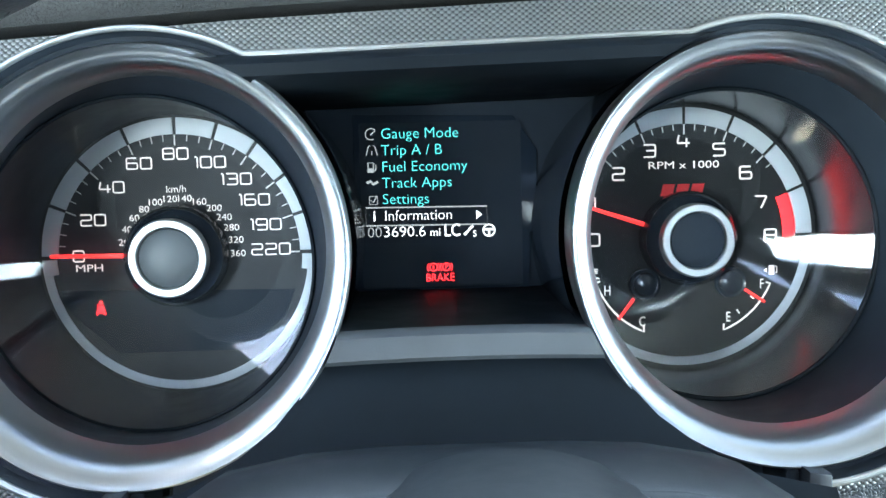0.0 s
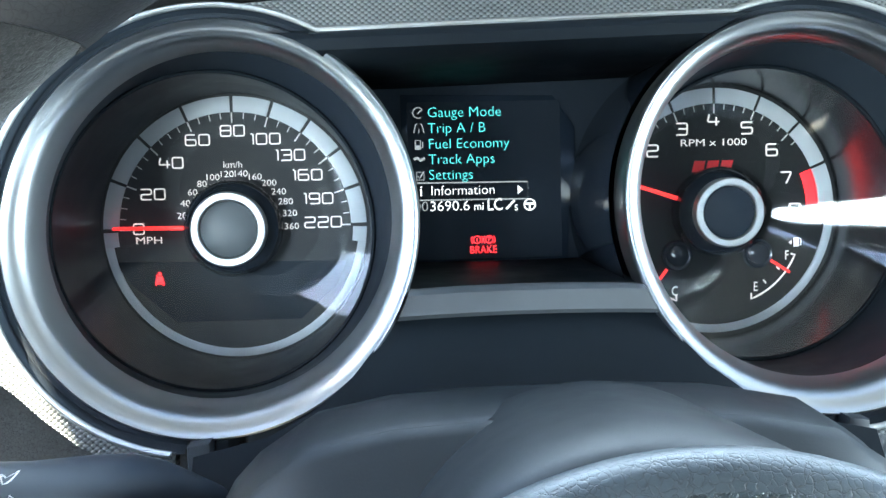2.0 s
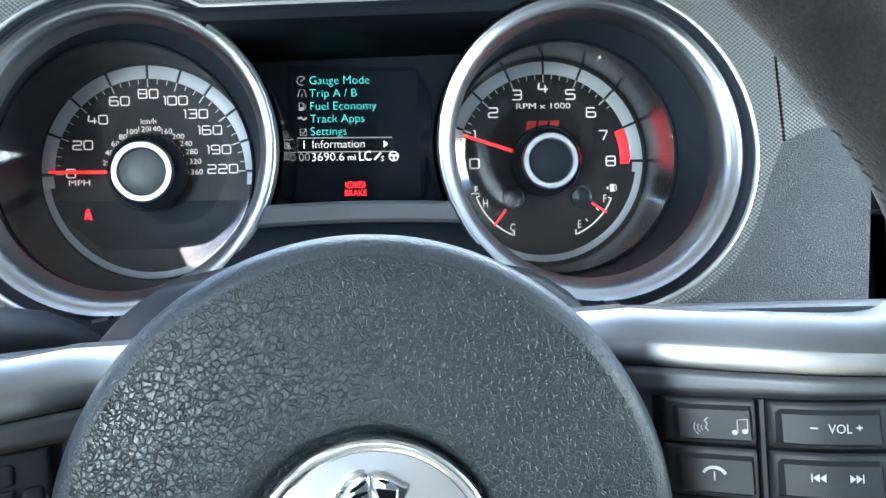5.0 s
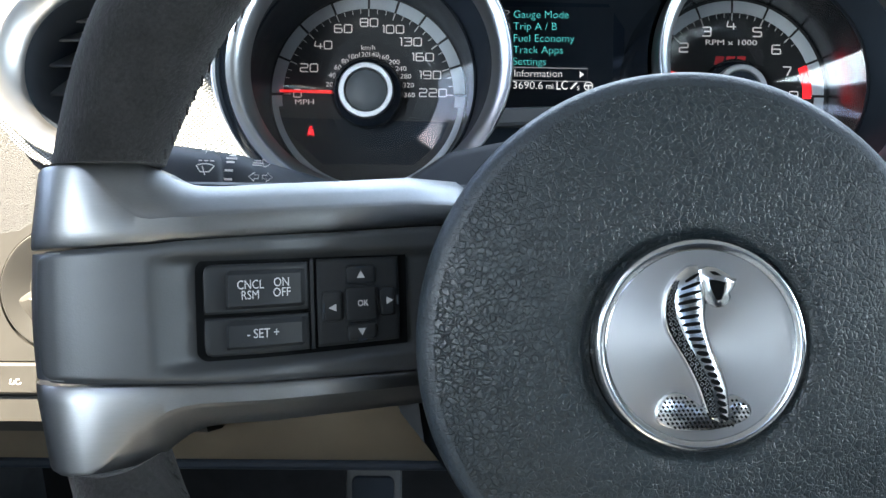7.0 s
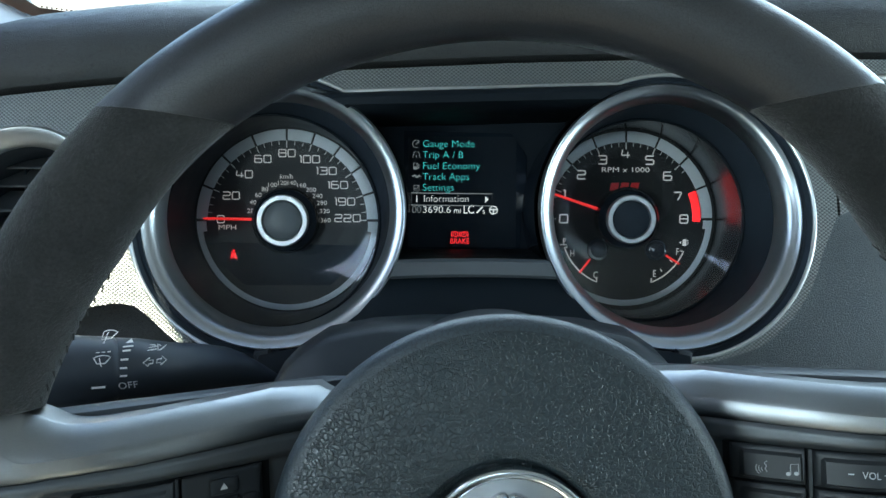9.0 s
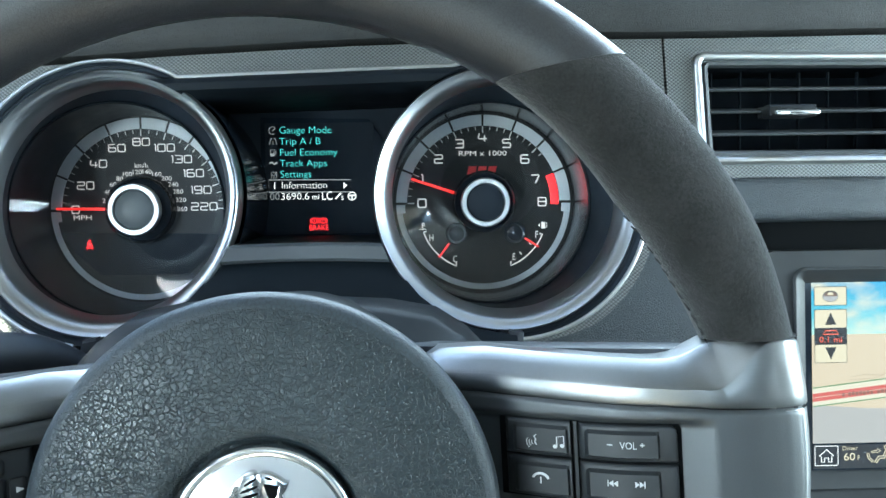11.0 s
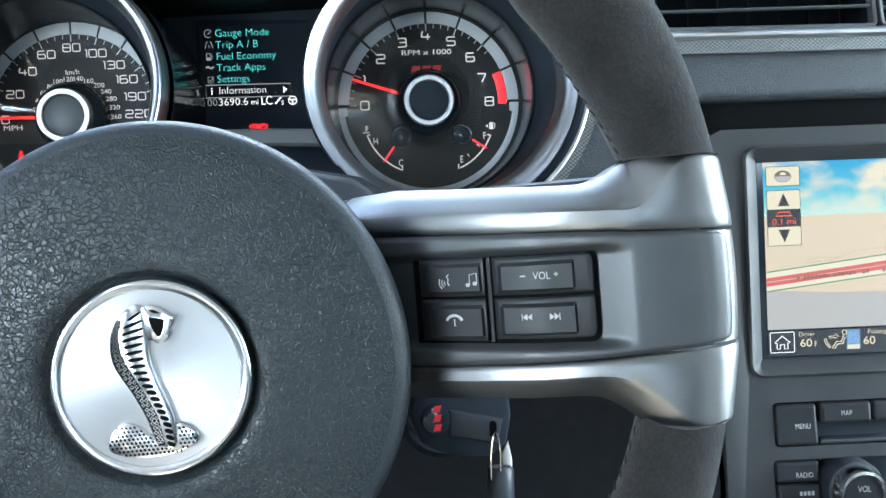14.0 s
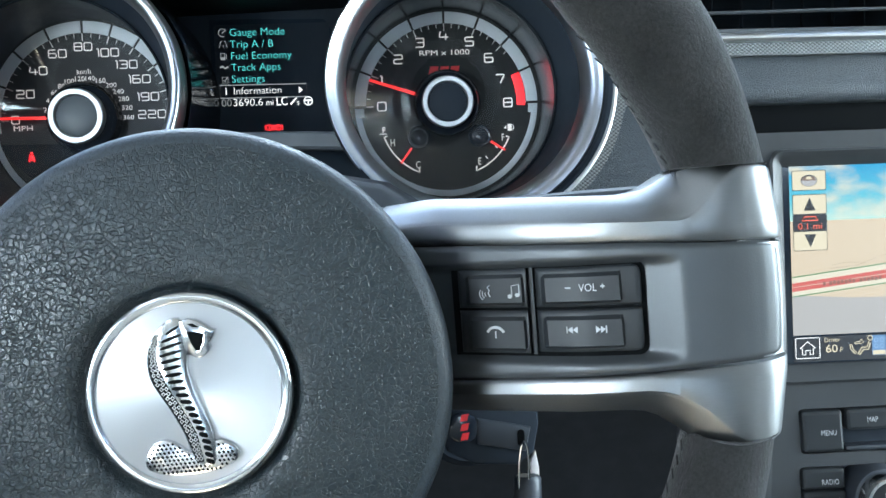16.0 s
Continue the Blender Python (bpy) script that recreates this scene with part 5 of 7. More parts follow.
def thumb_pad(x0, x1, z0, z1, k, slope=0.0008):
    """A raised pad with bevelled sides on a switch; its face leans a little."""
    us, rows_ = [x0, x0 + 0.0012] + spans(x0 + 0.0024, x1 - 0.0024, 10) + [x1 - 0.0012, x1], [(z0, 0.0), (z0 + 0.0011, 1.0), (z1 - 0.0016, 1.0), (z1, 0.0)]
    side = lambda x: min(1.0, min(x - x0, x1 - x) / 0.0012)
    rings = [[(x, floor_y(x, 0) - 0.0028 - 0.0015 * h * side(x) - slope * (z1 - z) / (z1 - z0) * h * side(x), z) for x in us] for z, h in rows_]
    part("thumb_pad", loft(rings, False), M_BUTTON, k, "smooth raised thumb pad", True, 25)


for k, x0, x1, z0, z1 in ((k1, 0.0875, 0.1056, 0.0124, 0.0230), (k2, 0.1100, 0.1335, 0.0124, 0.0226), (k3, 0.0875, 0.1056, -0.0024, 0.0092), (k4, 0.1100, 0.1335, -0.0016, 0.0092)):
    thumb_pad(x0, x1, z0, z1, k)
ICON = lambda x, z: floor_y(x, z) - 0.00540
part("legend", text("VOL", 0.0024, 0.1230, 0, 0.0176, wide=0.80, fy=ICON), M_GREYPR, k2, "VOL in pale grey", False)
part("legend", stroke([(0.1166, 0.0178), (0.1182, 0.0178)], 0.0004, 0, ICON), M_GREYPR, k2, "", False)
bm = stroke([(0.1266, 0.0180), (0.1280, 0.0180)], 0.0004, 0, ICON)
stroke([(0.1273, 0.0173), (0.1273, 0.0187)], 0.0004, -0.00002, ICON, bm=bm)
part("legend", bm, M_GREYPR, k2, "", False)
bm = bmesh.new()
for cx_, s in ((0.1182, -1), (0.1258, 1)):
    for k in (0, 1):
        flat([(cx_ + s * (k * 0.0014 - 0.0012), 0.0058), (cx_ + s * (k * 0.0014 - 0.0012), 0.0036), (cx_ + s * (k * 0.0014 + 0.0002), 0.0047)], 0, ICON, bm)
    stroke([(cx_ + s * 0.0018, 0.0036), (cx_ + s * 0.0018, 0.0058)], 0.0004, 0, ICON, bm)
part("legend", bm, M_GREYPR, k4, "pale skip symbols", False)
bm = stroke([(0.1014, 0.0156), (0.1014, 0.0190), (0.1036, 0.0194), (0.1036, 0.0160)], 0.0004, 0, ICON)
for cx_, cz_ in ((0.1008, 0.0156), (0.1030, 0.0160)):
    flat(arc(cx_, cz_, 0.0007, 0, 340, 10), 0, ICON, bm)
part("legend", bm, M_GREYPR, k1, "pale music note symbol", False)
bm = stroke([(0.0950, 0.0156), (0.0944, 0.0166), (0.0948, 0.0176), (0.0942, 0.0186), (0.0950, 0.0194)], 0.0004, 0, ICON)
for k in (0.0010, 0.0018, 0.0026):
    stroke(arc(0.0944, 0.0166, k, 150, 230, 6), 0.0003, 0, ICON, bm)
part("legend", bm, M_GREYPR, k1, "pale voice symbol", False)
bm = stroke(arc(0.0958, 0.0030, 0.0026, 20, 160, 10), 0.0009, 0, ICON)
stroke([(0.0958, 0.0020), (0.0958, 0.0044)], 0.0004, 0, ICON, bm)
part("legend", bm, M_GREYPR, k3, "pale telephone symbol", False)

for a, b, z0, z1 in ((0.1072, 0.1082, -0.0034, 0.0244), (-0.1093, -0.1084, -0.0024, 0.0240)):
    part("switch_divider", sheet(lambda x, q: (x, floor_y(x, 0) - q[1], q[0]), spans(a, b, 2), [(z0, -0.003), (z0, 0.0028), (z1, 0.0028), (z1, -0.003)]), M_BUTTON, wheel, "narrow black bar between the switches", False)
k5 = key(-0.1374, 0.0094, -0.1098, 0.0232, turn=1)
k6 = key(-0.1374, -0.0024, -0.1098, 0.0082, turn=-1)
for kk, z0, z1 in ((k5, 0.0104, 0.0218), (k6, -0.0010, 0.0076)):
    thumb_pad(-0.1318, -0.1104, z0, z1, kk)
for s_, x, z in (("CNCL", -0.1246, 0.0173), ("RSM", -0.1247, 0.0144), ("ON", -0.1165, 0.0177), ("OFF", -0.1165, 0.0148)):
    part("legend", text(s_, 0.0025, x, 0, z, wide=0.74, fy=ICON), M_GREYPR, k5, s_ + " in white", False)
part("legend", text("- SET +", 0.0026, -0.1216, 0, 0.0035, wide=0.76, weight=0.006, fy=ICON), M_GREYPR, k6, "- SET + in white", False)
k7 = key(-0.1078, -0.0022, -0.0838, 0.0238, 0.0026, label="black four-way switch")
for x0, z0, x1, z1 in ((-0.0994, 0.0158, -0.0906, 0.0216), (-0.0994, -0.0012, -0.0906, 0.0040), (-0.1062, 0.0050, -0.1003, 0.0142), (-0.0897, 0.0056, -0.0850, 0.0146)):
    part("arrow_pad", slab(rrect(x0, z0, x1, z1, 0.0012, 3), -0.0036, 0.0, 0.0010, floor_y), M_BUTTON, k7, "raised pad under an arrow")
part("ok_switch", slab(rrect(-0.0995, 0.0046, -0.0905, 0.0150, 0.001), -0.0048, 0.0, 0.0008, floor_y), M_BUTTON, k7, "square centre switch")
part("legend", text("OK", 0.0019, -0.0945, -0.00005, 0.0100, wide=0.8, fy=lambda x, z: floor_y(x, z) - 0.0048), M_WHITE, k7, "OK in white", False)
for cx_, cz_, a in ((-0.0950, 0.0185, 90), (-0.0950, 0.0016, -90), (-0.1030, 0.0092, 180), (-0.0868, 0.0103, 0)):
    tri = [(cx_ + 0.0014 * math.cos(radians(a + k)), cz_ + 0.0014 * math.sin(radians(a + k))) for k in (0, 125, 235)]
    part("arrow", flat(tri, -0.0037, floor_y), M_GREYPR, k7, "pale arrow", False)
    o = 0.0026
    c_, s_ = math.cos(radians(a)), math.sin(radians(a))
    part("ridge", stroke([(cx_ + o * c_ - 0.0014 * s_, cz_ + o * s_ + 0.0014 * c_), (cx_ + o * c_ + 0.0014 * s_, cz_ + o * s_ - 0.0014 * c_)], 0.0005, -0.0037, floor_y), M_BLACK, k7, "", False)

# ---- round air vent ----
vx, vz = VENT_L
vent = thing("round_air_vent", "round air vent with satin chrome ring and black slats", "air vent", (vx, -0.085, vz))
vl = (0.0, LIP_LEAN)
vy = fascia_y(vx, vz)
part("ring", lathe(vx, vz, [(0.0480, vy + 0.010), (0.0482, vy + 0.001), (0.0478, vy - 0.0030), (0.0468, vy - 0.0045), (0.0455, vy - 0.0040), (0.0420, vy - 0.0010), (0.0385, vy + 0.0030), (0.0372, vy + 0.0070), (0.0370, vy + 0.012)], 96, ty=vl), M_RINGV, vent, "satin chrome ring", True, 50)
part("throat", lathe(vx, vz, [(0.0371, vy + 0.008), (0.0360, vy + 0.030), (0.0300, vy + 0.060), (0.001, vy + 0.060)], 64, (False, True), vl), M_BLACK, vent)
for dz in (0.0269, 0.0168, 0.0030, -0.0121, -0.0251):
    z = vz + dz
    half = math.sqrt(max(0.0001, 0.0362 ** 2 - dz ** 2))
    y0 = vy + LIP_LEAN * dz + 0.031
    rows = [(y0 + 0.020, z + 0.0112), (y0 + 0.003, z + 0.0022), (y0 + 0.0004, z + 0.0008), (y0 - 0.0003, z), (y0 + 0.0002, z - 0.0008), (y0 + 0.003, z - 0.0004), (y0 + 0.020, z + 0.0084)]
    part("slat", loft([[(x, y, q) for y, q in rows] for x in (vx - half, vx + half)], True, (True, True)), M_GREYP, vent, "black horizontal slat", False)
for k in (-0.018, -0.006, 0.006, 0.018):
    part("vane", box(vx + k - 0.0005, vy + 0.046, vz - 0.030, vx + k + 0.0005, vy + 0.052, vz + 0.030, 0.0), M_BLACK, vent, "", False)
ty_ = vy + 0.0245
tab = part("tab", loft([[(x, y, q) for y, q in ((ty_ + 0.016, vz + 0.0125), (ty_ + 0.004, vz + 0.0068), (ty_ + 0.0022, vz + 0.0046), (ty_ + 0.003, vz - 0.0040), (ty_ + 0.016, vz + 0.0030))] for x in (vx - 0.0098, vx + 0.0128)], True, (True, True)), M_GLOSS, vent, "gloss black sliding tab", False)
part("tab_edge", loft([[(x, y, q) for y, q in ((ty_ + 0.0030, vz + 0.0047), (ty_ + 0.0016, vz + 0.0046), (ty_ - 0.0012, vz - 0.0012), (ty_ - 0.0022, vz - 0.0022), (ty_ - 0.0022, vz - 0.0042), (ty_ - 0.0008, vz - 0.0050), (ty_ + 0.0030, vz - 0.0042))] for x in (vx - 0.0108, vx - 0.0104, vx + 0.0134, vx + 0.0138)], True, (True, True)), M_CHROME, tab, "chrome tab edge", False)

# ---- rectangular air vents over the centre panel ----
def rect_vent(x0, x1):
    v = thing("rectangular_air_vent", "rectangular air vent with chrome frame and black slats", "air vent", ((x0 + x1) / 2, -0.08, 0.014), "centre air vents")
    f = lambda x, z: fascia_y(x, z)
    z0, z1 = VR[1], VR[3]
    ix0, ix1 = x0 + 0.0050, x1 - 0.0012
    o = rrect(ix0, z0 + 0.0048, ix1, z1 - 0.0048, 0.004, 6)
    i1, i2 = inset(o, 0.0020), inset(o, 0.0030)
    lev = lambda loop, d: [(x, f(x, z) + d, z) for x, z in loop]
    part("inner_frame", loft([lev(o, 0.003), lev(o, -0.0004), lev(inset(o, 0.0005), -0.0010), lev(i1, -0.0005), lev(i2, 0.004)], True), M_GREYP, v, "dark grey inner frame", True, 40)
    part("throat", loft([lev(i2, 0.0035), lev(i2, 0.045)], True, (False, True)), M_DEEP, v, "black air duct", True, 40)
    for k in range(3):
        z = z0 + 0.0165 + k * 0.0122
        y0 = fascia_y(x0, z) + 0.006
        rows = [(y0 + 0.018, z + 0.0036), (y0 + 0.003, z + 0.0009), (y0, z + 0.0007), (y0 - 0.0006, z), (y0, z - 0.0007), (y0 + 0.003, z - 0.0007), (y0 + 0.018, z + 0.0026)]
        part("slat", loft([[(x, y, q) for y, q in rows] for x in (ix0 + 0.0030, ix1 - 0.0030)], True, (True, True)), M_GREYP, v, "black horizontal slat", False)
    for x in spans(ix0 + 0.010, ix1 - 0.010, 6):
        part("vane", box(x - 0.0003, -0.056, z0 + 0.009, x + 0.0003, -0.053, z1 - 0.009, 0.0), M_DEEP, v, "", False)
    kx = ix0 + 0.0455
    tb_ = part("tab", slab(rrect(kx - 0.0135, 0.0034, kx + 0.0120, 0.0098, 0.001), -0.0830, -0.066, 0.0012, lambda x, z: 0.25 * (z - 0.006)), M_BUTTON, v, "sliding vent tab")
    part("tab_edge", slab(rrect(kx - 0.0112, 0.0040, kx + 0.0125, 0.0066, 0.0006), -0.0852, -0.080, 0.0006), M_BRIGHT, tb_, "bright chrome tab edge")
    return v


rect_vent(VR[0] + 0.001, 0.3385)
rect_vent(0.3340, 0.4600)
frame_o = rrect(VR[0], VR[1], 0.66, VR[3], 0.007, 8)
fr = thing("vent_surround", "satin chrome frame round the centre air vents", "trim", (0.33, -0.08, 0.014))
ring_ = lambda d, y: [(x, fascia_y(x, z) + y, z) for x, z in inset(frame_o, d)]
part("frame", loft([ring_(0.0, 0.002), ring_(0.0, -0.0012), ring_(0.0006, -0.0026), ring_(0.0016, -0.0036), ring_(0.0026, -0.0036), ring_(0.0040, -0.0024), ring_(0.0046, -0.0012), ring_(0.0047, 0.002)]), M_FRAME, fr, "bright satin chrome bars", True, 50)
part("inner_edge", loft([ring_(0.0046, 0.003), ring_(0.0046, -0.0006), ring_(0.0052, -0.0009), ring_(0.0056, 0.0004), ring_(0.0057, 0.006)]), M_GREYP, fr, "dark grey inner edge of the frame", True, 50)

# ---- centre panel with the navigation screen ----
def panel_y(x, z):
    return -0.0915 + 0.045 * (z + 0.13) - 0.10 * max(0.0, -0.185 - z)


panel = thing("centre_panel", "grey painted centre panel holding screen and switches", "console panel", (0.37, -0.09, -0.15))
scr = (0.2725, -0.1838, 0.4490, -0.0842)
op = rrect(scr[0] - 0.0120, scr[1] - 0.0095, scr[2] + 0.0115, scr[3] + 0.0080, 0.007, 6)
bay1 = rrect(0.2708, -0.2280, 0.4500, -0.2060, 0.002, 3)
bay2 = rrect(0.2692, -0.2880, 0.4500, -0.2343, 0.002, 3)
face_o = [(0.2440, -0.34), (0.2440, -0.0706), (0.2500, -0.0676), (0.48, -0.0676), (0.48, -0.34)]
poly_sheet(list(reversed(face_o)), [op, bay1, bay2], 0.0, 0.012, M_PANEL, "face", panel, "", panel_y)
part("side", sheet(lambda y, z: (0.2440 - 0.0, y + panel_y(0.244, z), z), [0.0, 0.05, 0.12], spans(-0.34, -0.0706, 6)), M_PANEL, panel)
part("gap", slab([(0.2445, -0.0685), (0.95, -0.0685), (0.95, -0.0480), (0.2445, -0.0480)], -0.0690, -0.05, 0.0005), M_GAP, panel, "dark gap under the pad", False)
nav = thing("navigation_screen", "lit navigation screen showing a sandy map under blue sky", "screen", (0.36, -0.088, -0.134))
po = lambda d, y: [(x, panel_y(x, z) + y, z) for x, z in inset(op, d)]
part("bezel", loft([po(-0.0004, 0.003), po(0.0, -0.0010), po(0.0012, -0.0016), po(0.0030, -0.0006), po(0.0075, 0.0035), po(0.0085, 0.0045), po(0.0088, 0.010)]), M_PANEL, nav, "sloping grey bezel", True, 40)
part("glass", slab(inset(op, 0.0086), 0.0050, 0.010, 0.0002, panel_y), M_GLOSS, nav, "black screen edge")
NV = lambda x, z: panel_y(x, z) + 0.0049
sx0, sz0, sx1, sz1 = scr
ZH = sz1 - 0.0282                       # the map's horizon
m, nt, b = base_material("screen_sky", (0.01, 0.01, 0.01), 0.25)
tc = nt.nodes.new("ShaderNodeTexCoord")
sep = nt.nodes.new("ShaderNodeSeparateXYZ")
nt.links.new(tc.outputs["Object"], sep.inputs[0])
mr = nt.nodes.new("ShaderNodeMapRange")
mr.inputs["From Min"].default_value, mr.inputs["From Max"].default_value = ZH + 0.134, sz1 + 0.134
nt.links.new(sep.outputs["Z"], mr.inputs[0])
blue = ramp(nt, mr.outputs[0], [(0.0, (0.50, 0.78, 0.72)), (0.35, (0.12, 0.55, 0.68)), (1.0, (0.03, 0.36, 0.66))])
cl = ramp(nt, noise_out(nt, 26, 4, 0.5, (1, 1, 1.9)), [(0.47, (0, 0, 0)), (0.60, (1, 1, 1))])
mixc = nt.nodes.new("ShaderNodeMix")
mixc.data_type = "RGBA"
nt.links.new(cl, mixc.inputs["Factor"])
nt.links.new(blue, mixc.inputs["A"])
mixc.inputs["B"].default_value = (0.80, 0.74, 0.58, 1)
nt.links.new(mixc.outputs["Result"], b.inputs["Emission Color"])
b.inputs["Emission Strength"].default_value = 0.27 * 0.17
M_SKYPIC = m
M_SAND = glow("screen_sand", (0.70, 0.58, 0.43), 0.27)
M_SAND2 = glow("screen_grey", (0.46, 0.45, 0.45), 0.27)
M_ROADW = glow("screen_pale", (0.78, 0.72, 0.58), 0.27)
M_ROADR = glow("screen_red", (0.58, 0.10, 0.085), 0.30)
M_ROADG = glow("screen_green", (0.07, 0.20, 0.08), 0.34)
M_KEY = glow("screen_key", (0.78, 0.70, 0.52), 0.27)
M_INK = glow("screen_ink", (0.015, 0.015, 0.02), 0.21)
M_BAR = glow("screen_bar", (0.008, 0.010, 0.020), 0.21)
M_REDTXT = glow("screen_red_text", (0.85, 0.12, 0.06), 0.34)
M_SILV = glow("screen_silver", (0.42, 0.42, 0.44), 0.29)
M_BROWN = glow("screen_brown", (0.20, 0.11, 0.075), 0.24)
M_SKYLINE = glow("screen_pale_blue", (0.34, 0.52, 0.78), 0.30)
M_BLUEB = glow("screen_blue", (0.10, 0.22, 0.42), 0.34)


def pic(name, outline, layer, material, label=""):
    return part(name, flat(outline, -0.00005 * layer, NV), material, nav, label, False)


rect = lambda x0, z0, x1, z1: [(x0, z0), (x1, z0), (x1, z1), (x0, z1)]
pic("sky_picture", rect(sx0, ZH, sx1, sz1), 1, M_SKYPIC, "blue sky with clouds")
pic("map_ground", rect(sx0, sz0 + 0.0140, sx1, ZH), 1, M_SAND, "sand-coloured map ground")
pic("map_ground", [(sx0, sz0 + 0.0135), (sx1, sz0 + 0.0135), (sx1, sz0 + 0.0290), (sx0 + 0.030, sz0 + 0.0318), (sx0, sz0 + 0.0340)], 2, M_SAND2, "grey map ground")


def road(z0, w, layer, material, slope=0.108, name="map_road"):
    pic(name, [(sx0, z0 - w), (sx1, z0 - w + slope * (sx1 - sx0)), (sx1, z0 + w * 1.1 + slope * (sx1 - sx0)), (sx0, z0 + w)], layer, material)


zr = sz0 + 0.0381
road(zr, 0.0052, 3, M_ROADG)
road(zr, 0.0046, 4, M_ROADW)
road(zr + 0.0009, 0.0010, 5, M_ROADR)
road(zr - 0.0014, 0.0010, 5, M_ROADR)
# an unreadable street name as short bars along the road
for x0, n in ((0.2885, 1), (0.2918, 7), (0.3075, 6), (0.3225, 2), (0.3330, 6)):
    for i in range(n):
        x, w = x0 + 0.0020 * i, 0.0013
        z = zr + 0.0002 + 0.06 * (x - 0.2725) + 0.0003 * (i % 2)
        pic("map_label_bar", [(x, z - 0.0009), (x + w, z - 0.0008), (x + w, z + 0.0010), (x, z + 0.0009)], 6, M_BROWN)
# dotted tracks over the sand
for x0, z0, x1, z1, n in ((0.2935, 0.0485, 0.3000, 0.0497, 6), (0.3000, 0.0497, 0.3110, 0.0492, 9), (0.2930, 0.0470, 0.3060, 0.0478, 10), (0.3060, 0.0478, 0.3190, 0.0525, 12), (0.3190, 0.0525, 0.3420, 0.0540, 18)):
    for i in range(n):
        x, z = x0 + (x1 - x0) * i / n, sz0 + 0.015 + z0 - 0.0150 + (z1 - z0) * i / n
        pic("map_track_dot", rect(x, z, x + 0.0007, z + 0.00022), 2, M_BROWN)
bx0, bx1 = sx0 + 0.0017, sx0 + 0.0187
for z0, z1, mt in ((sz1 - 0.0125, sz1 - 0.0030, M_KEY), (sz1 - 0.0246, sz1 - 0.0151, M_KEY), (sz1 - 0.0331, sz1 - 0.0252, M_BAR), (sz1 - 0.0430, sz1 - 0.0336, M_KEY)):
    pic("screen_key_edge", rrect(bx0 - 0.0003, z0 - 0.0003, bx1 + 0.0003, z1 + 0.0003, 0.0006, 2), 3, M_INK)
    pic("screen_key", rrect(bx0, z0, bx1, z1, 0.0006, 2), 4, mt)
bc = (bx0 + bx1) / 2
pic("arrow", [(bc - 0.0030, sz1 - 0.0230), (bc + 0.0030, sz1 - 0.0230), (bc, sz1 - 0.0164)], 5, M_INK)
pic("arrow", [(bc - 0.0030, sz1 - 0.0350), (bc, sz1 - 0.0415), (bc + 0.0030, sz1 - 0.0350)], 5, M_INK)
oval = lambda dz, a, h: [(bc + a * math.cos(q), sz1 - 0.0076 + dz + h * math.sin(q)) for q in spans(0, 2 * math.pi, 24)[:-1]]
pic("globe", oval(-0.0003, 0.0043, 0.0030), 5, M_INK, "dark oval rim")
pic("globe", oval(-0.0005, 0.0040, 0.0026), 6, M_SILV, "silver oval")
pic("globe", [q for q in oval(-0.0002, 0.0036, 0.0022) if q[1] >= sz1 - 0.0080], 7, M_BROWN, "brown upper half")
pic("globe", [(bc - 0.0018, sz1 - 0.0072), (bc + 0.0018, sz1 - 0.0072), (bc + 0.0010, sz1 - 0.0058), (bc - 0.0012, sz1 - 0.0058)], 8, M_KEY, "pale spot")
part("scale_text", text("0.1 mi", 0.0031, bc, -0.0003, sz1 - 0.0310, wide=1.15, weight=0.004, fy=NV), M_REDTXT, nav, "0.1 mi in red", False)
part("scale_mark", stroke([(bc - 0.0042, sz1 - 0.0280), (bc - 0.0028, sz1 - 0.0261), (bc + 0.0028, sz1 - 0.0261), (bc + 0.0042, sz1 - 0.0280)], 0.0006, -0.0003, NV, closed=True), M_REDTXT, nav, "", False)
pic("status_bar", rect(sx0, sz0, sx1, sz0 + 0.0126), 3, M_BAR, "black status bar")
part("home_frame", stroke(rrect(sx0 + 0.0010, sz0 + 0.0018, sx0 + 0.0134, sz0 + 0.0121, 0.0005, 2), 0.0004, -0.0003, NV, closed=True), M_LCDW, nav, "", False)
part("home_symbol", stroke([(sx0 + 0.0032, sz0 + 0.0068), (sx0 + 0.0072, sz0 + 0.0102), (sx0 + 0.0112, sz0 + 0.0068), (sx0 + 0.0100, sz0 + 0.0066), (sx0 + 0.0100, sz0 + 0.0036), (sx0 + 0.0083, sz0 + 0.0036), (sx0 + 0.0083, sz0 + 0.0058), (sx0 + 0.0061, sz0 + 0.0058), (sx0 + 0.0061, sz0 + 0.0036), (sx0 + 0.0044, sz0 + 0.0036), (sx0 + 0.0044, sz0 + 0.0066)], 0.0005, -0.0003, NV, closed=True), M_LCDW, nav, "white house symbol", False)
part("status_text", text("Driver", 0.0023, sx0 + 0.0199, -0.0003, sz0 + 0.0106, wide=0.95, fy=NV), M_KEY, nav, "Driver in cream", False)
part("status_text", text("60", 0.0040, sx0 + 0.0195, -0.0003, sz0 + 0.0060, wide=1.15, weight=0.012, fy=NV), M_KEY, nav, "60 in cream", False)
part("status_text", text("F", 0.0026, sx0 + 0.0245, -0.0003, sz0 + 0.0054, fy=NV), M_KEY, nav, "F in cream", False)
part("status_text", text("Passenger", 0.0023, sx0 + 0.0578, -0.0003, sz0 + 0.0106, wide=0.95, fy=NV), M_KEY, nav, "Passenger in cream", False)
part("status_text", text("60", 0.0040, sx0 + 0.0524, -0.0003, sz0 + 0.0060, wide=1.15, weight=0.012, fy=NV), M_KEY, nav, "60 in cream", False)
ax, az = sx0 + 0.0290, sz0
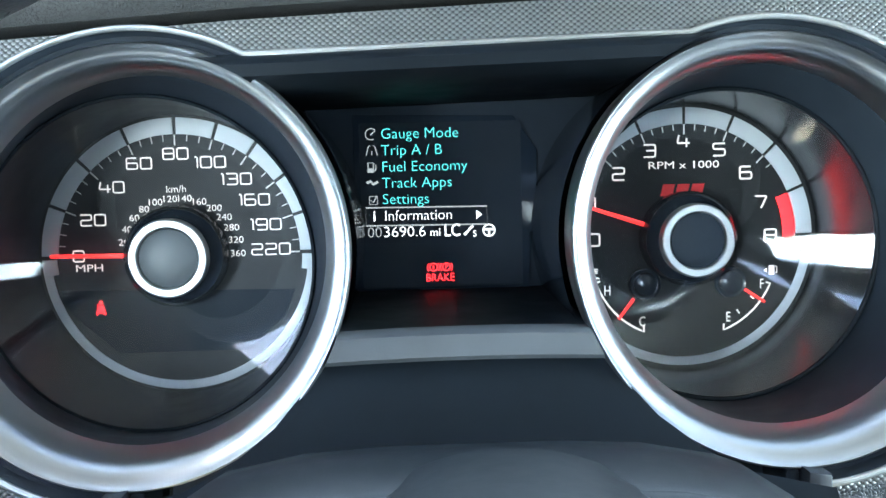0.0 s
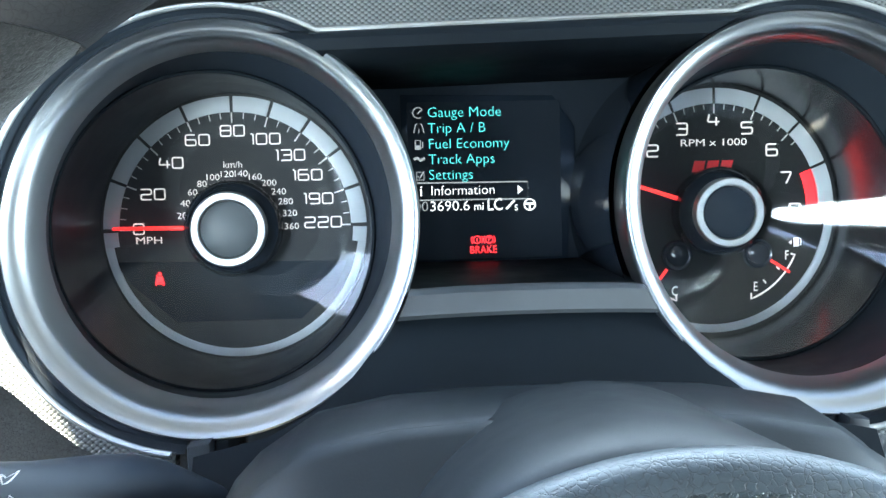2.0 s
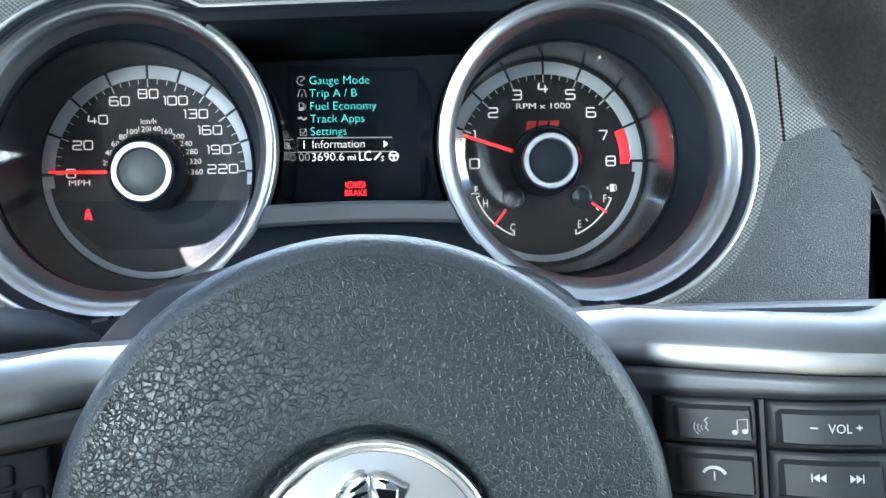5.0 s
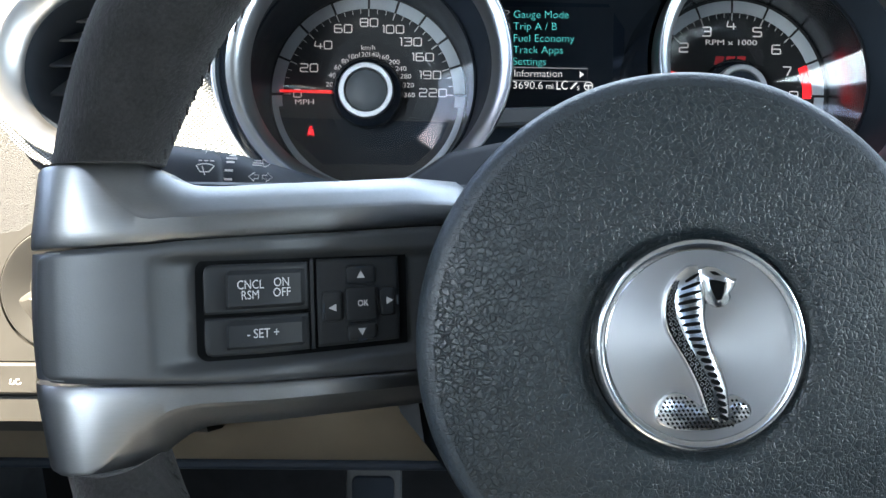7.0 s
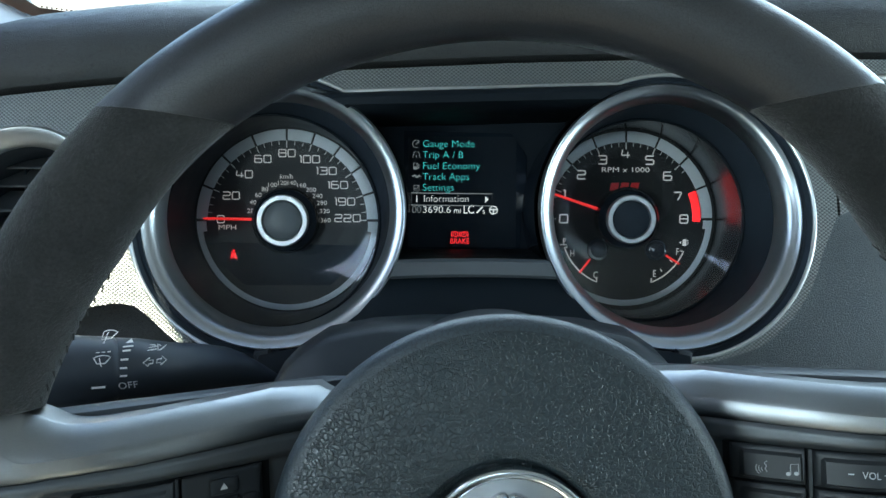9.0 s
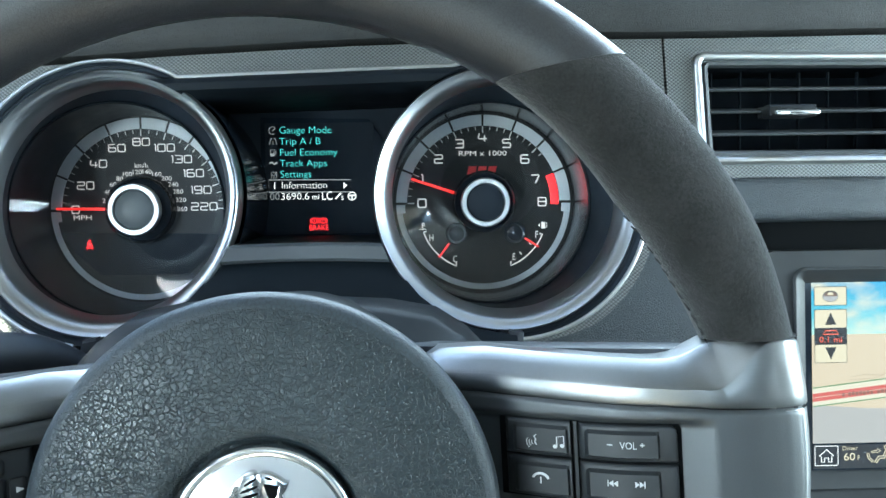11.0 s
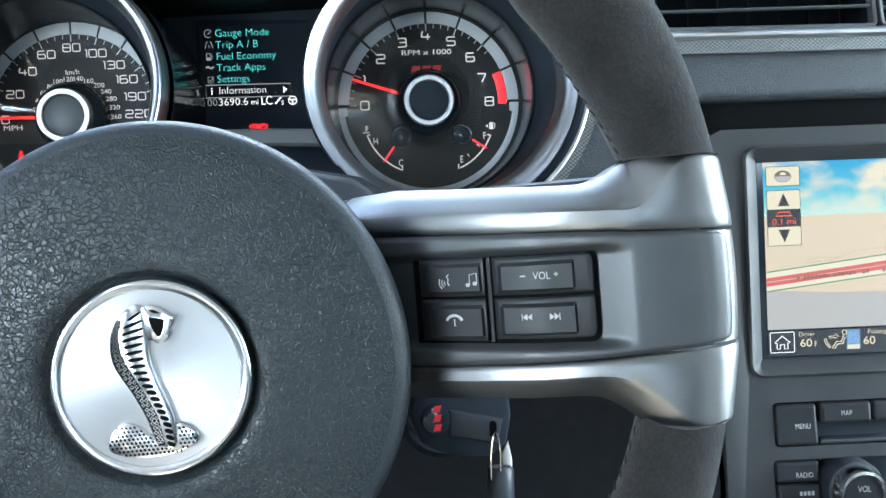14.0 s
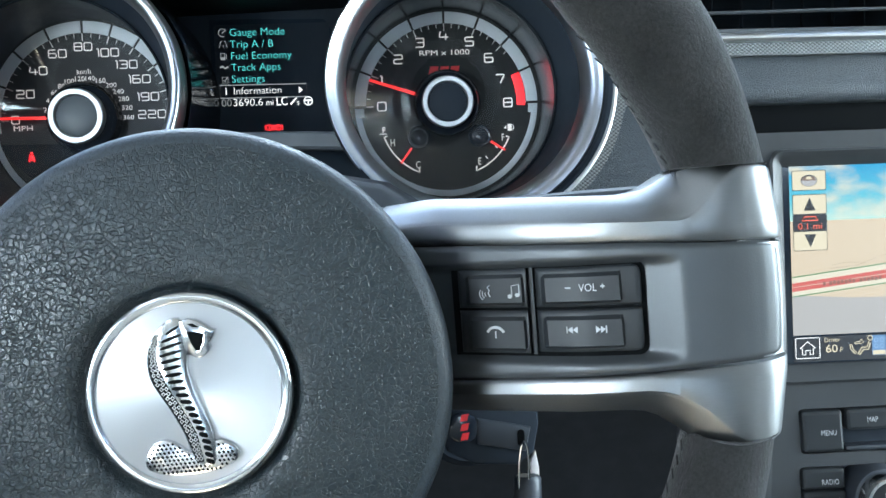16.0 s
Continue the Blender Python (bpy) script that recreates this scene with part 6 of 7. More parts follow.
bm = stroke([(ax, az + 0.0078), (ax + 0.0006, az + 0.0052), (ax + 0.0028, az + 0.0030), (ax + 0.0034, az + 0.0036), (ax + 0.0016, az + 0.0056), (ax + 0.0010, az + 0.0080)], 0.0005, -0.0003, NV, closed=True)
stroke([(ax + 0.0040, az + 0.0028), (ax + 0.0062, az + 0.0062), (ax + 0.0088, az + 0.0062), (ax + 0.0100, az + 0.0092)], 0.0006, -0.0003, NV, bm)
stroke([(ax + 0.0050, az + 0.0024), (ax + 0.0070, az + 0.0050), (ax + 0.0096, az + 0.0050), (ax + 0.0108, az + 0.0084)], 0.0006, -0.0003, NV, bm)
stroke(arc(ax + 0.0106, az + 0.0108, 0.0012, 0, 345, 12), 0.0005, -0.0003, NV, bm, True)
stroke([(ax + 0.0022, az + 0.0088), (ax + 0.0058, az + 0.0094), (ax + 0.0056, az + 0.0104), (ax + 0.0074, az + 0.0090), (ax + 0.0054, az + 0.0078), (ax + 0.0056, az + 0.0084), (ax + 0.0024, az + 0.0080)], 0.0004, -0.0003, NV, bm, True)
part("status_icon", bm, M_KEY, nav, "cream airflow symbol", False)
pic("status_icon", rect(sx0 + 0.0406, sz0 + 0.0020, sx0 + 0.0478, sz0 + 0.0121), 4, M_BLUEB, "blue symbol field")
pic("status_icon", rect(sx0 + 0.0409, sz0 + 0.0022, sx0 + 0.0475, sz0 + 0.0044), 5, M_KEY)
for kx_, kz_ in ((0.0427, 0.0066), (0.0457, 0.0066), (0.0427, 0.0096), (0.0457, 0.0096)):
    part("status_icon", stroke(arc(sx0 + kx_, sz0 + kz_, 0.0010, 0, 345, 10), 0.0004, -0.0003, NV, closed=True), M_SKYLINE, nav, "pale blue ring", False)

# switches below the screen
def console_key(x0, z0, x1, z1, legend, lx, lz, group="console switches"):
    t = thing("console_switch", "black console switch lettered " + legend if legend else "plain black console switch", "switch", ((x0 + x1) / 2, panel_y(x0, z0), (z0 + z1) / 2), group)
    part("cap", slab(rrect(x0, z0, x1, z1, 0.0015, 3), -0.0015, 0.012, 0.0018, panel_y), M_BUTTON, t, "", False)
    if legend:
        part("legend", text(legend, 0.0026, lx, -0.0016, lz, wide=0.78, fy=panel_y), M_GREYPR, t, legend + " in pale grey", False)
    return t


console_key(0.2716, -0.2272, 0.2926, -0.2070, "MENU", 0.2848, -0.2178)
console_key(0.2944, -0.2172, 0.3205, -0.2068, "MAP", 0.3075, -0.2122)
console_key(0.3217, -0.2172, 0.3480, -0.2068, "", 0, 0)
console_key(0.2700, -0.2452, 0.2918, -0.2350, "RADIO", 0.2838, -0.2416)
low_key = console_key(0.2700, -0.2556, 0.2918, -0.2460, "", 0, 0)
for k in range(4):
    part("legend_bar", flat(rrect(0.2806 + 0.0020 * k, -0.2514, 0.2820 + 0.0020 * k, -0.2494, 0.0002, 2), -0.0017, panel_y), M_GREYPR, low_key, "small pale legend bar", False)
console_key(0.2700, -0.2870, 0.2918, -0.2564, "", 0, 0)
slot = thing("disc_slot", "narrow black disc slot below the switches", "slot", (0.32, -0.095, -0.224))
part("mouth", slab(rrect(0.2936, -0.2275, 0.4490, -0.2176, 0.001), 0.0075, 0.012, 0.0005, panel_y), M_BLACK, slot, "", False)
part("lip", slab(rrect(0.2944, -0.2274, 0.4480, -0.2254, 0.0006), 0.0010, 0.008, 0.0005, panel_y), M_DARK, slot)
knob = thing("volume_knob", "round black volume knob with chrome ring", "knob", (0.3075, -0.105, -0.2485))
kx, kz = 0.3075, -0.2485
ky = panel_y(kx, kz)
part("base", lathe(kx, kz, [(0.0148, ky + 0.010), (0.0146, ky - 0.004), (0.0138, ky - 0.0055), (0.0118, ky - 0.006)], 48), M_DARK, knob)
part("ring", lathe(kx, kz, [(0.0128, ky - 0.004), (0.0126, ky - 0.012), (0.0118, ky - 0.0140), (0.0104, ky - 0.0142), (0.0096, ky - 0.0130)], 48), M_BRIGHT, knob, "chrome ring")
part("cap", lathe(kx, kz, [(0.0097, ky - 0.0120), (0.0094, ky - 0.0128), (0.0004, ky - 0.0134)], 32, (False, True)), M_BUTTON, knob)
part("legend", text("VOL", 0.0030, kx, ky - 0.0136, kz + 0.003, wide=0.8), M_GREYPR, knob, "VOL in pale grey", False)
part("bay_back", slab(rrect(0.2694, -0.2878, 0.4498, -0.2345, 0.002), 0.0090, 0.0115, 0.0004, panel_y), M_BLACK, knob, "", False)

# ---- stalk ----
stalk = thing("indicator_stalk", "black indicator and wiper stalk with white symbols", "stalk", (-0.12, -0.18, -0.10))
AX = [(-0.0880, -0.1240, -0.1170), (-0.0960, -0.1300, -0.1135), (-0.1035, -0.1360, -0.1100), (-0.1100, -0.1420, -0.1075), (-0.1170, -0.1500, -0.1055), (-0.1280, -0.1630, -0.1030), (-0.1390, -0.1720, -0.1006), (-0.1452, -0.1752, -0.1006), (-0.1458, -0.1755, -0.1006), (-0.1464, -0.1758, -0.1006), (-0.1475, -0.1763, -0.1006), (-0.164, -0.183, -0.1002), (-0.178, -0.188, -0.0998), (-0.186, -0.191, -0.0998), (-0.189, -0.1925, -0.0998)]
AR = [0.0040, 0.0070, 0.0095, 0.0110, 0.0113, 0.0117, 0.0124, 0.0132, 0.0128, 0.0134, 0.0137, 0.0150, 0.0149, 0.0130, 0.0080]
bm = tube(AX, AR, 48)
skin = BVHTree.FromBMesh(bm)
part("barrel", bm, M_DARK, stalk, "tapered black barrel", True, 60)


def stalk_face(x, z):
    """The side of the stalk that is turned to the driver."""
    hit_ = skin.ray_cast(Vector((x, -0.30, z)), Vector((0, 1, 0)))[0]
    return (hit_.y if hit_ else -0.175) - 0.0004


SF = stalk_face
part("symbol", text("OFF", 0.0030, -0.1376, 0, -0.1056, wide=0.9, fy=SF), M_WHITE, stalk, "OFF in white", False)
bm = stroke([(-0.1497, -0.1052), (-0.1450, -0.1052)], 0.0009, 0, SF)
for z in (-0.0902, -0.0916, -0.0948, -0.0981, -0.1013):
    w = 0.0017 if z > -0.0905 else 0.0013
    stroke([(-0.1388 - w, z), (-0.1388 + w, z)], 0.0008, 0, SF, bm)
flat([(-0.1402, -0.0890), (-0.1378, -0.0890), (-0.1392, -0.0876)], 0, SF, bm)
part("symbol", bm, M_WHITE, stalk, "white switch marks", False)
for cx_, cz_, tip in ((-0.1478, -0.0862, 0), (-0.1464, -0.0946, 1)):
    # a windscreen with a blade across it, one with dashes above
    top_ = arc(cx_, cz_ - 0.0042, 0.0062, 62, 118, 8)
    bm = stroke(top_ + [(cx_ - 0.0014, cz_ - 0.0010), (cx_ + 0.0014, cz_ - 0.0010)], 0.0004, 0, SF, closed=True)
    stroke([(cx_ + 0.0002, cz_ - 0.0022), (cx_ - 0.0010, cz_ + 0.0012)], 0.0004, 0, SF, bm)
    if tip:
        for k in (-1, 0, 1):
            stroke([(cx_ + k * 0.0019 - 0.0006, cz_ + 0.0032), (cx_ + k * 0.0019 + 0.0006, cz_ + 0.0032)], 0.0004, 0, SF, bm)
    part("symbol", bm, M_WHITE, stalk, "white wiper symbol", False)
bm = bmesh.new()
for s in (-1, 1):
    x, z = -0.1286 + s * 0.0019, -0.0968
    stroke([(x - s * 0.0013, z + 0.0007), (x, z + 0.0007), (x, z + 0.0017), (x + s * 0.0018, z), (x, z - 0.0017), (x, z - 0.0007), (x - s * 0.0013, z - 0.0007)], 0.0004, 0, SF, bm, True)
part("symbol", bm, M_WHITE, stalk, "white indicator arrows", False)
bm = stroke(arc(-0.1284, -0.0914, 0.0014, -90, 90, 8), 0.0004, 0, SF, closed=True)
for k in (-1, 0, 1):
    stroke([(-0.1318, -0.0914 + k * 0.0009), (-0.1290, -0.0914 + k * 0.0009)], 0.0004, 0, SF, bm)
part("symbol", bm, M_WHITE, stalk, "white headlamp symbol", False)

# ---- lower left panel with the light switch ----
def low_y(x, z):
    return -0.1060 + 0.06 * (z + 0.125)


lower = thing("lower_panel", "dark grey lower dashboard panel beside the column", "dashboard panel", (-0.25, -0.10, -0.16))
SW = (-0.2331, -0.1459)
lo = [(-0.50, -0.1225), (-0.2715, -0.1207), (-0.2600, -0.1203), (-0.2552, -0.1194)] + arc(*SW, 0.0337, 127, 50, 14) + [(-0.2050, -0.1225), (-0.168, -0.1255), (-0.168, -0.2060), (-0.2870, -0.2060), (-0.2920, -0.2120), (-0.50, -0.2120)]
poly_sheet(list(reversed(lo)), [arc(*SW, 0.0298, 0, 352, 48), rrect(-0.2690, -0.1947, -0.2426, -0.1787, 0.0015, 2), rrect(-0.2420, -0.1947, -0.2200, -0.1787, 0.0015, 2)], 0.0, 0.008, M_LOWER, "face", lower, "", low_y)
part("lower_lip", sheet(lambda x, q: (x, low_y(x, -0.206) + q[0], q[1]), spans(-0.50, -0.168, 6), [(0.0, -0.2060), (0.006, -0.2120), (0.03, -0.2160), (0.12, -0.2200)]), M_LOWER, lower)
lsw = thing("light_switch", "round grey light switch with turning grip", "switch", (SW[0], -0.106, SW[1]))
ly = low_y(*SW)
part("plate", lathe(SW[0], SW[1], [(0.0288, ly + 0.006), (0.0288, ly - 0.0008), (0.0282, ly - 0.0016), (0.0266, ly - 0.0014), (0.0158, ly + 0.0010), (0.0155, ly + 0.002)], 64), M_LOWER, lsw, "dished round plate")
part("dial", lathe(SW[0], SW[1], [(0.0156, ly + 0.003), (0.0154, ly - 0.0004), (0.0142, ly - 0.0014), (0.0004, ly - 0.0016)], 48, (False, True)), M_LOWER, lsw)
part("grip", slab([(SW[0] + x * math.cos(0.62) - z * math.sin(0.62), SW[1] + x * math.sin(0.62) + z * math.cos(0.62)) for x, z in rrect(-0.0160, -0.0062, 0.0160, 0.0062, 0.002)], ly - 0.0120, ly, 0.002), M_LOWER, lsw, "turning grip")
x, z = SW[0] - 0.0070, SW[1] - 0.0034
bm = stroke(arc(x, z, 0.0014, 0, 345, 12), 0.0005, ly - 0.0122, closed=True)
for k in range(8):
    c_, s_ = math.cos(k * math.pi / 4), math.sin(k * math.pi / 4)
    stroke([(x + 0.0020 * c_, z + 0.0020 * s_), (x + 0.0030 * c_, z + 0.0030 * s_)], 0.0005, ly - 0.0122, bm=bm)
part("symbol", bm, M_WHITE, lsw, "white lamp symbol", False)
part("symbol", stroke(arc(SW[0] + 0.0008, SW[1] + 0.0223, 0.0019, 0, 345, 14), 0.0005, ly - 0.0022, closed=True), M_WHITE, lsw, "", False)
for x0, x1, leg in ((-0.2684, -0.2430, True), (-0.2416, -0.2208, False)):
    rk = thing("rocker_switch", "small grey rocker switch with a white mark" if leg else "small plain grey rocker switch", "switch", ((x0 + x1) / 2, -0.108, -0.187), "rocker switches")
    part("cap", slab(rrect(x0, -0.1940, x1, -0.1794, 0.001, 2), -0.0016, 0.008, 0.0014, low_y), M_LOWER, rk, "", False)
    if leg:
        cx_, cz_ = -0.2540, -0.1878
        bm = stroke([(cx_ - 0.0020, cz_ + 0.0012), (cx_ - 0.0024, cz_ - 0.0010), (cx_ - 0.0008, cz_ - 0.0012), (cx_ - 0.0004, cz_ + 0.0004)], 0.00045, -0.0017, low_y)
        stroke(arc(cx_ + 0.0014, cz_, 0.0012, 60, 350, 10), 0.00045, -0.0017, low_y, bm)
        part("symbol", bm, M_WHITE, rk, "white lamp symbol", False)

# ---- knee panel, ignition key, pedal, footwell ----
knee = thing("knee_panel", "dark grey knee panel under the dashboard", "dashboard panel", (0.0, -0.06, -0.2))
part("face", sheet(lambda x, q: (x, q[0], q[1]), spans(-0.30, -0.045, 10), [(-0.095, -0.150), (-0.085, -0.190), (-0.070, -0.222), (-0.062, -0.2360), (-0.056, -0.2400), (-0.03, -0.2420), (0.15, -0.2480)]), M_KNEE, knee, "padded face with warm sunlight put into its brown")
part("lower_edge", tube([(x, -0.0600, -0.2395) for x in spans(-0.30, -0.045, 12)], 0.0028, 10), M_BLACK, knee, "rolled lower edge")
part("seam", tube([(x, -0.0878, -0.1905) for x in spans(-0.166, -0.045, 8)], 0.0009, 6), M_BLACK, knee)
foot = thing("footwell", "dark carpeted footwell", "floor", (0.0, 0.2, -0.5), kind="structure")
part("bulkhead", sheet(lambda x, q: (x, q[0], q[1]), spans(-0.50, 1.2, 6), [(0.16, -0.16), (0.30, -0.35), (0.38, -0.62), (0.30, -0.74)]), M_CARPET, foot)
pedal = thing("clutch_pedal", "metal-edged clutch pedal in the dark footwell", "pedal", (-0.09, 0.16, -0.42))
part("pad", slab(rrect(-0.132, -0.375, -0.090, -0.300, 0.006), 0.150, 0.168, 0.003), M_GREYP, pedal, "dull grey pad")
part("rubber", slab(rrect(-0.127, -0.370, -0.095, -0.308, 0.005), 0.146, 0.152, 0.002), M_BLACK, pedal, "black rubber insert")
part("arm", tube([(-0.111, 0.170, -0.34), (-0.111, 0.21, -0.28), (-0.111, 0.20, -0.20)], 0.008, 8), M_DARK, pedal)

key_ = thing("ignition_key", "black ignition key with red badge and metal ring", "key", (0.105, -0.137, -0.20))
kh = [(0.0880, -0.1930), (0.0905, -0.1835), (0.0960, -0.1800), (0.1300, -0.1800), (0.1330, -0.1830), (0.1340, -0.1950), (0.1315, -0.2080), (0.1240, -0.2135), (0.1050, -0.2125), (0.0930, -0.2060)]
part("head", slab(list(reversed(kh)), -0.1400, -0.1300, 0.0022), M_BLACK, key_, "black plastic head")
part("head_ridge", slab(list(reversed([(0.1062, -0.1908), (0.1302, -0.1958), (0.1276, -0.2068), (0.1062, -0.2026)])), -0.1416, -0.1380, 0.0012), M_DARK, key_, "raised grey ridge")
part("badge", lathe(0.1000, -0.1950, [(0.0070, -0.1390), (0.0068, -0.1408), (0.0060, -0.1412), (0.0004, -0.1412)], 32, (False, True)), M_GLOSS, key_, "round black badge")
for i in range(3):
    z0 = -0.2005 + i * 0.0042
    part("badge_bar", flat([(0.0988, z0), (0.1020, z0 + 0.0004), (0.1028, z0 + 0.0036), (0.0996, z0 + 0.0032)], -0.1414), M_REDPR, key_, "red badge block", False)
part("hole", slab(rrect(0.1240, -0.2040, 0.1272, -0.1966, 0.0015), -0.1420, -0.1380, 0.0003), M_GAP, key_, "", False)
ring_pts = [(0.1262 + 0.0022 * math.sin(a), -0.1428 - 0.0040 * math.cos(a), -0.2165 + 0.0160 * math.cos(a)) for a in spans(0, 2 * math.pi, 40)]
part("ring", tube(ring_pts, 0.0006, 8, False), M_BRIGHT, key_, "thin steel ring")
part("tag", slab([(0.1310, -0.2360), (0.1345, -0.2330), (0.1345, -0.2170), (0.1330, -0.2090), (0.1300, -0.2150)], -0.1330, -0.1315, 0.0004), M_WHITE, key_, "white plastic tag")
part("fob", tube([(0.1285, -0.1370, -0.2190), (0.1285, -0.1372, -0.2205), (0.1283, -0.1375, -0.2400), (0.1282, -0.1375, -0.2420)], [0.0050, 0.0062, 0.0062, 0.0050], 24), M_DARK, key_, "black remote fob")
lock = thing("ignition_lock", "dark round ignition lock on the column", "lock", (0.10, -0.12, -0.195))
part("barrel", lathe(0.098, -0.195, [(0.013, -0.09), (0.013, -0.126), (0.011, -0.1285), (0.0005, -0.1285)], 32, (False, True)), M_DARK, lock)
part("bowl", loft([[(0.105 + r * math.cos(a), y, -0.2 + r * math.sin(a)) for a in spans(0, 2 * math.pi, 24)[:-1]] for r, y in ((0.026, -0.070), (0.024, -0.105), (0.020, -0.110))], True, (True, True)), M_BLACK, lock)

# ---- cabin shell, in car space ----
CAR = Matrix.Identity(4)


def shell(name, bm, material, label, category):
    return solid(name, bm, material, label, category, "structure", CAR)


bm = box(-0.56, -2.0, 0.28, -0.43, 0.62, 1.045, 0.02)
shell("wall_left", bm, M_GREYP, "dark door panel and sill beside the driver", "door panel")
shell("wall_right", box(1.19, -2.0, 0.28, 1.32, 0.62, 0.90, 0.02), M_GREYP, "dark door panel on the passenger side", "door panel")
shell("floor", box(-0.56, -2.0, 0.20, 1.32, 0.70, 0.28, 0.01), M_CARPET, "dark carpeted floor", "floor")
shell("ceiling", box(-0.255, -1.45, 1.42, 1.00, 0.06, 1.45, 0.008), M_CLOTH, "pale grey cloth headliner", "ceiling")
for s, x0, x1 in ((-1, -0.46, -0.395), (1, 1.15, 1.22)):
    shell("ceiling_side", box(x0, -1.45, 1.41, x1, 0.06, 1.46, 0.01), M_CLOTH, "pale grey cloth headliner over the side rail", "ceiling")
    # the slots left between these bridges are added openings in the unseen roof
    a, b = (-0.40, -0.25) if s < 0 else (0.995, 1.155)
    for y0, y1 in ((-0.48, 0.06), (-1.45, -0.88)):
        shell("ceiling_bridge", box(a, y0, 1.412, b, y1, 1.458, 0.004), M_CLOTH, "pale grey cloth headliner beside an added roof slot", "ceiling")
shell("wall_back", box(-0.56, -2.05, 0.28, 1.32, -1.85, 1.10, 0.02), M_DARK, "dark parcel shelf wall", "rear wall")
# unseen upright, its outline set by the shadow edge wanted on the dashboard
bm = bmesh.new()
upright = [(-0.060, 0.98), (-0.074, 1.12), (-0.093, 1.24), (-0.130, 1.365), (-0.148, 1.43), (0.09, 1.43), (0.11, 0.98)]
loft([[(x, y, z) for y, z in upright] for x in (-0.462, -0.446)], True, (True, True), bm)
shell("sun_blocker", bm, M_GREYP, "unseen dark upright added to shade the dashboard", "window frame")
shell("window_rail", box(-0.466, -0.32, 1.392, -0.438, -0.10, 1.45, 0.004), M_GREYP, "dark rail over the driver's window", "window frame")
for s, x in ((1, -0.47), (-1, 1.23)):
    x0 = x - s * 0.07
    bm = tube([(x0, 0.60, 1.04), (x0 + s * 0.02, 0.30, 1.25), (x0 + s * 0.05, 0.04, 1.43)], 0.035, 8)
    shell("pillar_front", bm, M_GREYP, "dark front windscreen pillar", "pillar")
    if s > 0:
        # added screen on the driver's side, cut to leave a sun gap and a window
        bm = bmesh.new()
        front = [(-0.192, 1.43), (-0.197, 1.25), (-0.225, 1.215), (-0.29, 1.175), (-0.43, 1.045), (-0.48, 1.00), (-0.675, 0.98), (-0.675, 1.43)]
        rail = [(-0.675, 1.43), (-0.675, 1.345), (-0.90, 1.30), (-1.22, 1.25), (-1.22, 1.43)]
        back = [(-1.22, 0.98), (-1.22, 1.43), (-1.30, 1.43), (-1.30, 0.98)]
        for post in (front, rail, back):
            loft([[(x + dx, y, z) for y, z in post] for dx in (-0.015, 0.025)], True, (True, True), bm)
    else:
        bm = box(x - 0.04, -1.20, 0.89, x + 0.04, -0.56, 1.46, 0.02)
    shell("pillar_light_screen", bm, M_GREYP, "unseen dark pillar that limits the window light", "pillar")
    # unseen panels close most of the rear opening to cut its reflected sky
    bm = box(-0.50, -1.80, 1.05, -0.12, -1.76, 1.48, 0.01) if s > 0 else box(0.20, -1.80, 1.05, 1.26, -1.76, 1.48, 0.01)
    shell("rear_light_panel", bm, M_GREYP, "unseen dark panel added to narrow the rear light", "pillar")


shell("roof_rear", box(-0.50, -1.84, 1.53, 1.27, -1.41, 1.56, 0.005), M_CLOTH, "pale grey headliner over the rear seats", "ceiling")
shell("roof_bow", box(-0.46, -1.462, 1.405, 1.22, -1.442, 1.54, 0.002), M_CLOTH, "pale grey edge of the headliner", "ceiling")
shell("wall_left_rear", box(-0.51, -1.84, 0.98, -0.465, -1.29, 1.545, 0.005), M_GREYP, "dark rear side panel", "side panel")
for y0, z0, y1, z1 in ((-1.84, 1.40, -1.21, 1.545), (-1.84, 0.88, -1.21, 1.04), (-1.60, 1.035, -1.21, 1.405), (-1.84, 1.035, -1.78, 1.405)):
    shell("wall_right_rear", box(1.215, y0, z0, 1.265, y1, z1, 0.005), M_GREYP, "dark rear side panel round the quarter window", "side panel")


# unseen seats, pale so that they act as reflectors behind the wheel
def seat(x, top=1.20):
    t = thing("seat", "unseen bucket seat, made pale to bounce light", "seat", (x, -0.95, 0.30), "front seats", base=CAR)
    part("cushion", box(x - 0.25, -1.05, 0.42, x + 0.25, -0.62, 0.60, 0.05), M_SEAT, t)
    part("backrest", box(x - 0.25, -1.18, 0.50, x + 0.25, -1.02, 0.93, 0.05), M_SEAT, t)
    part("headrest", box(x - 0.13, -1.20, 0.94, x + 0.13, -1.08, top, 0.04), M_SEAT, t)
    part("base", box(x - 0.20, -1.05, 0.275, x + 0.20, -0.65, 0.43, 0.01), M_DARK, t)


seat(-0.06)
seat(0.75, 1.10)
g = bmesh.new()
bmesh.ops.create_grid(g, x_segments=2, y_segments=2, size=400)
for v in g.verts:
    v.co.z = 0.0
m, nt, b = base_material("asphalt", (0.06, 0.06, 0.06), 0.9)
tone(nt, b, noise_out(nt, 3, 6), (0.045, 0.045, 0.046), (0.08, 0.08, 0.08))
shell("ground", g, m, "grey asphalt ground outside the car", "ground")

# windscreen: pane, printed border with its dotted edge, pillar trim
def on_screen(x, s):
    return Vector((x, 0.42 - 0.67 * s, 1.03 + 0.742 * s))


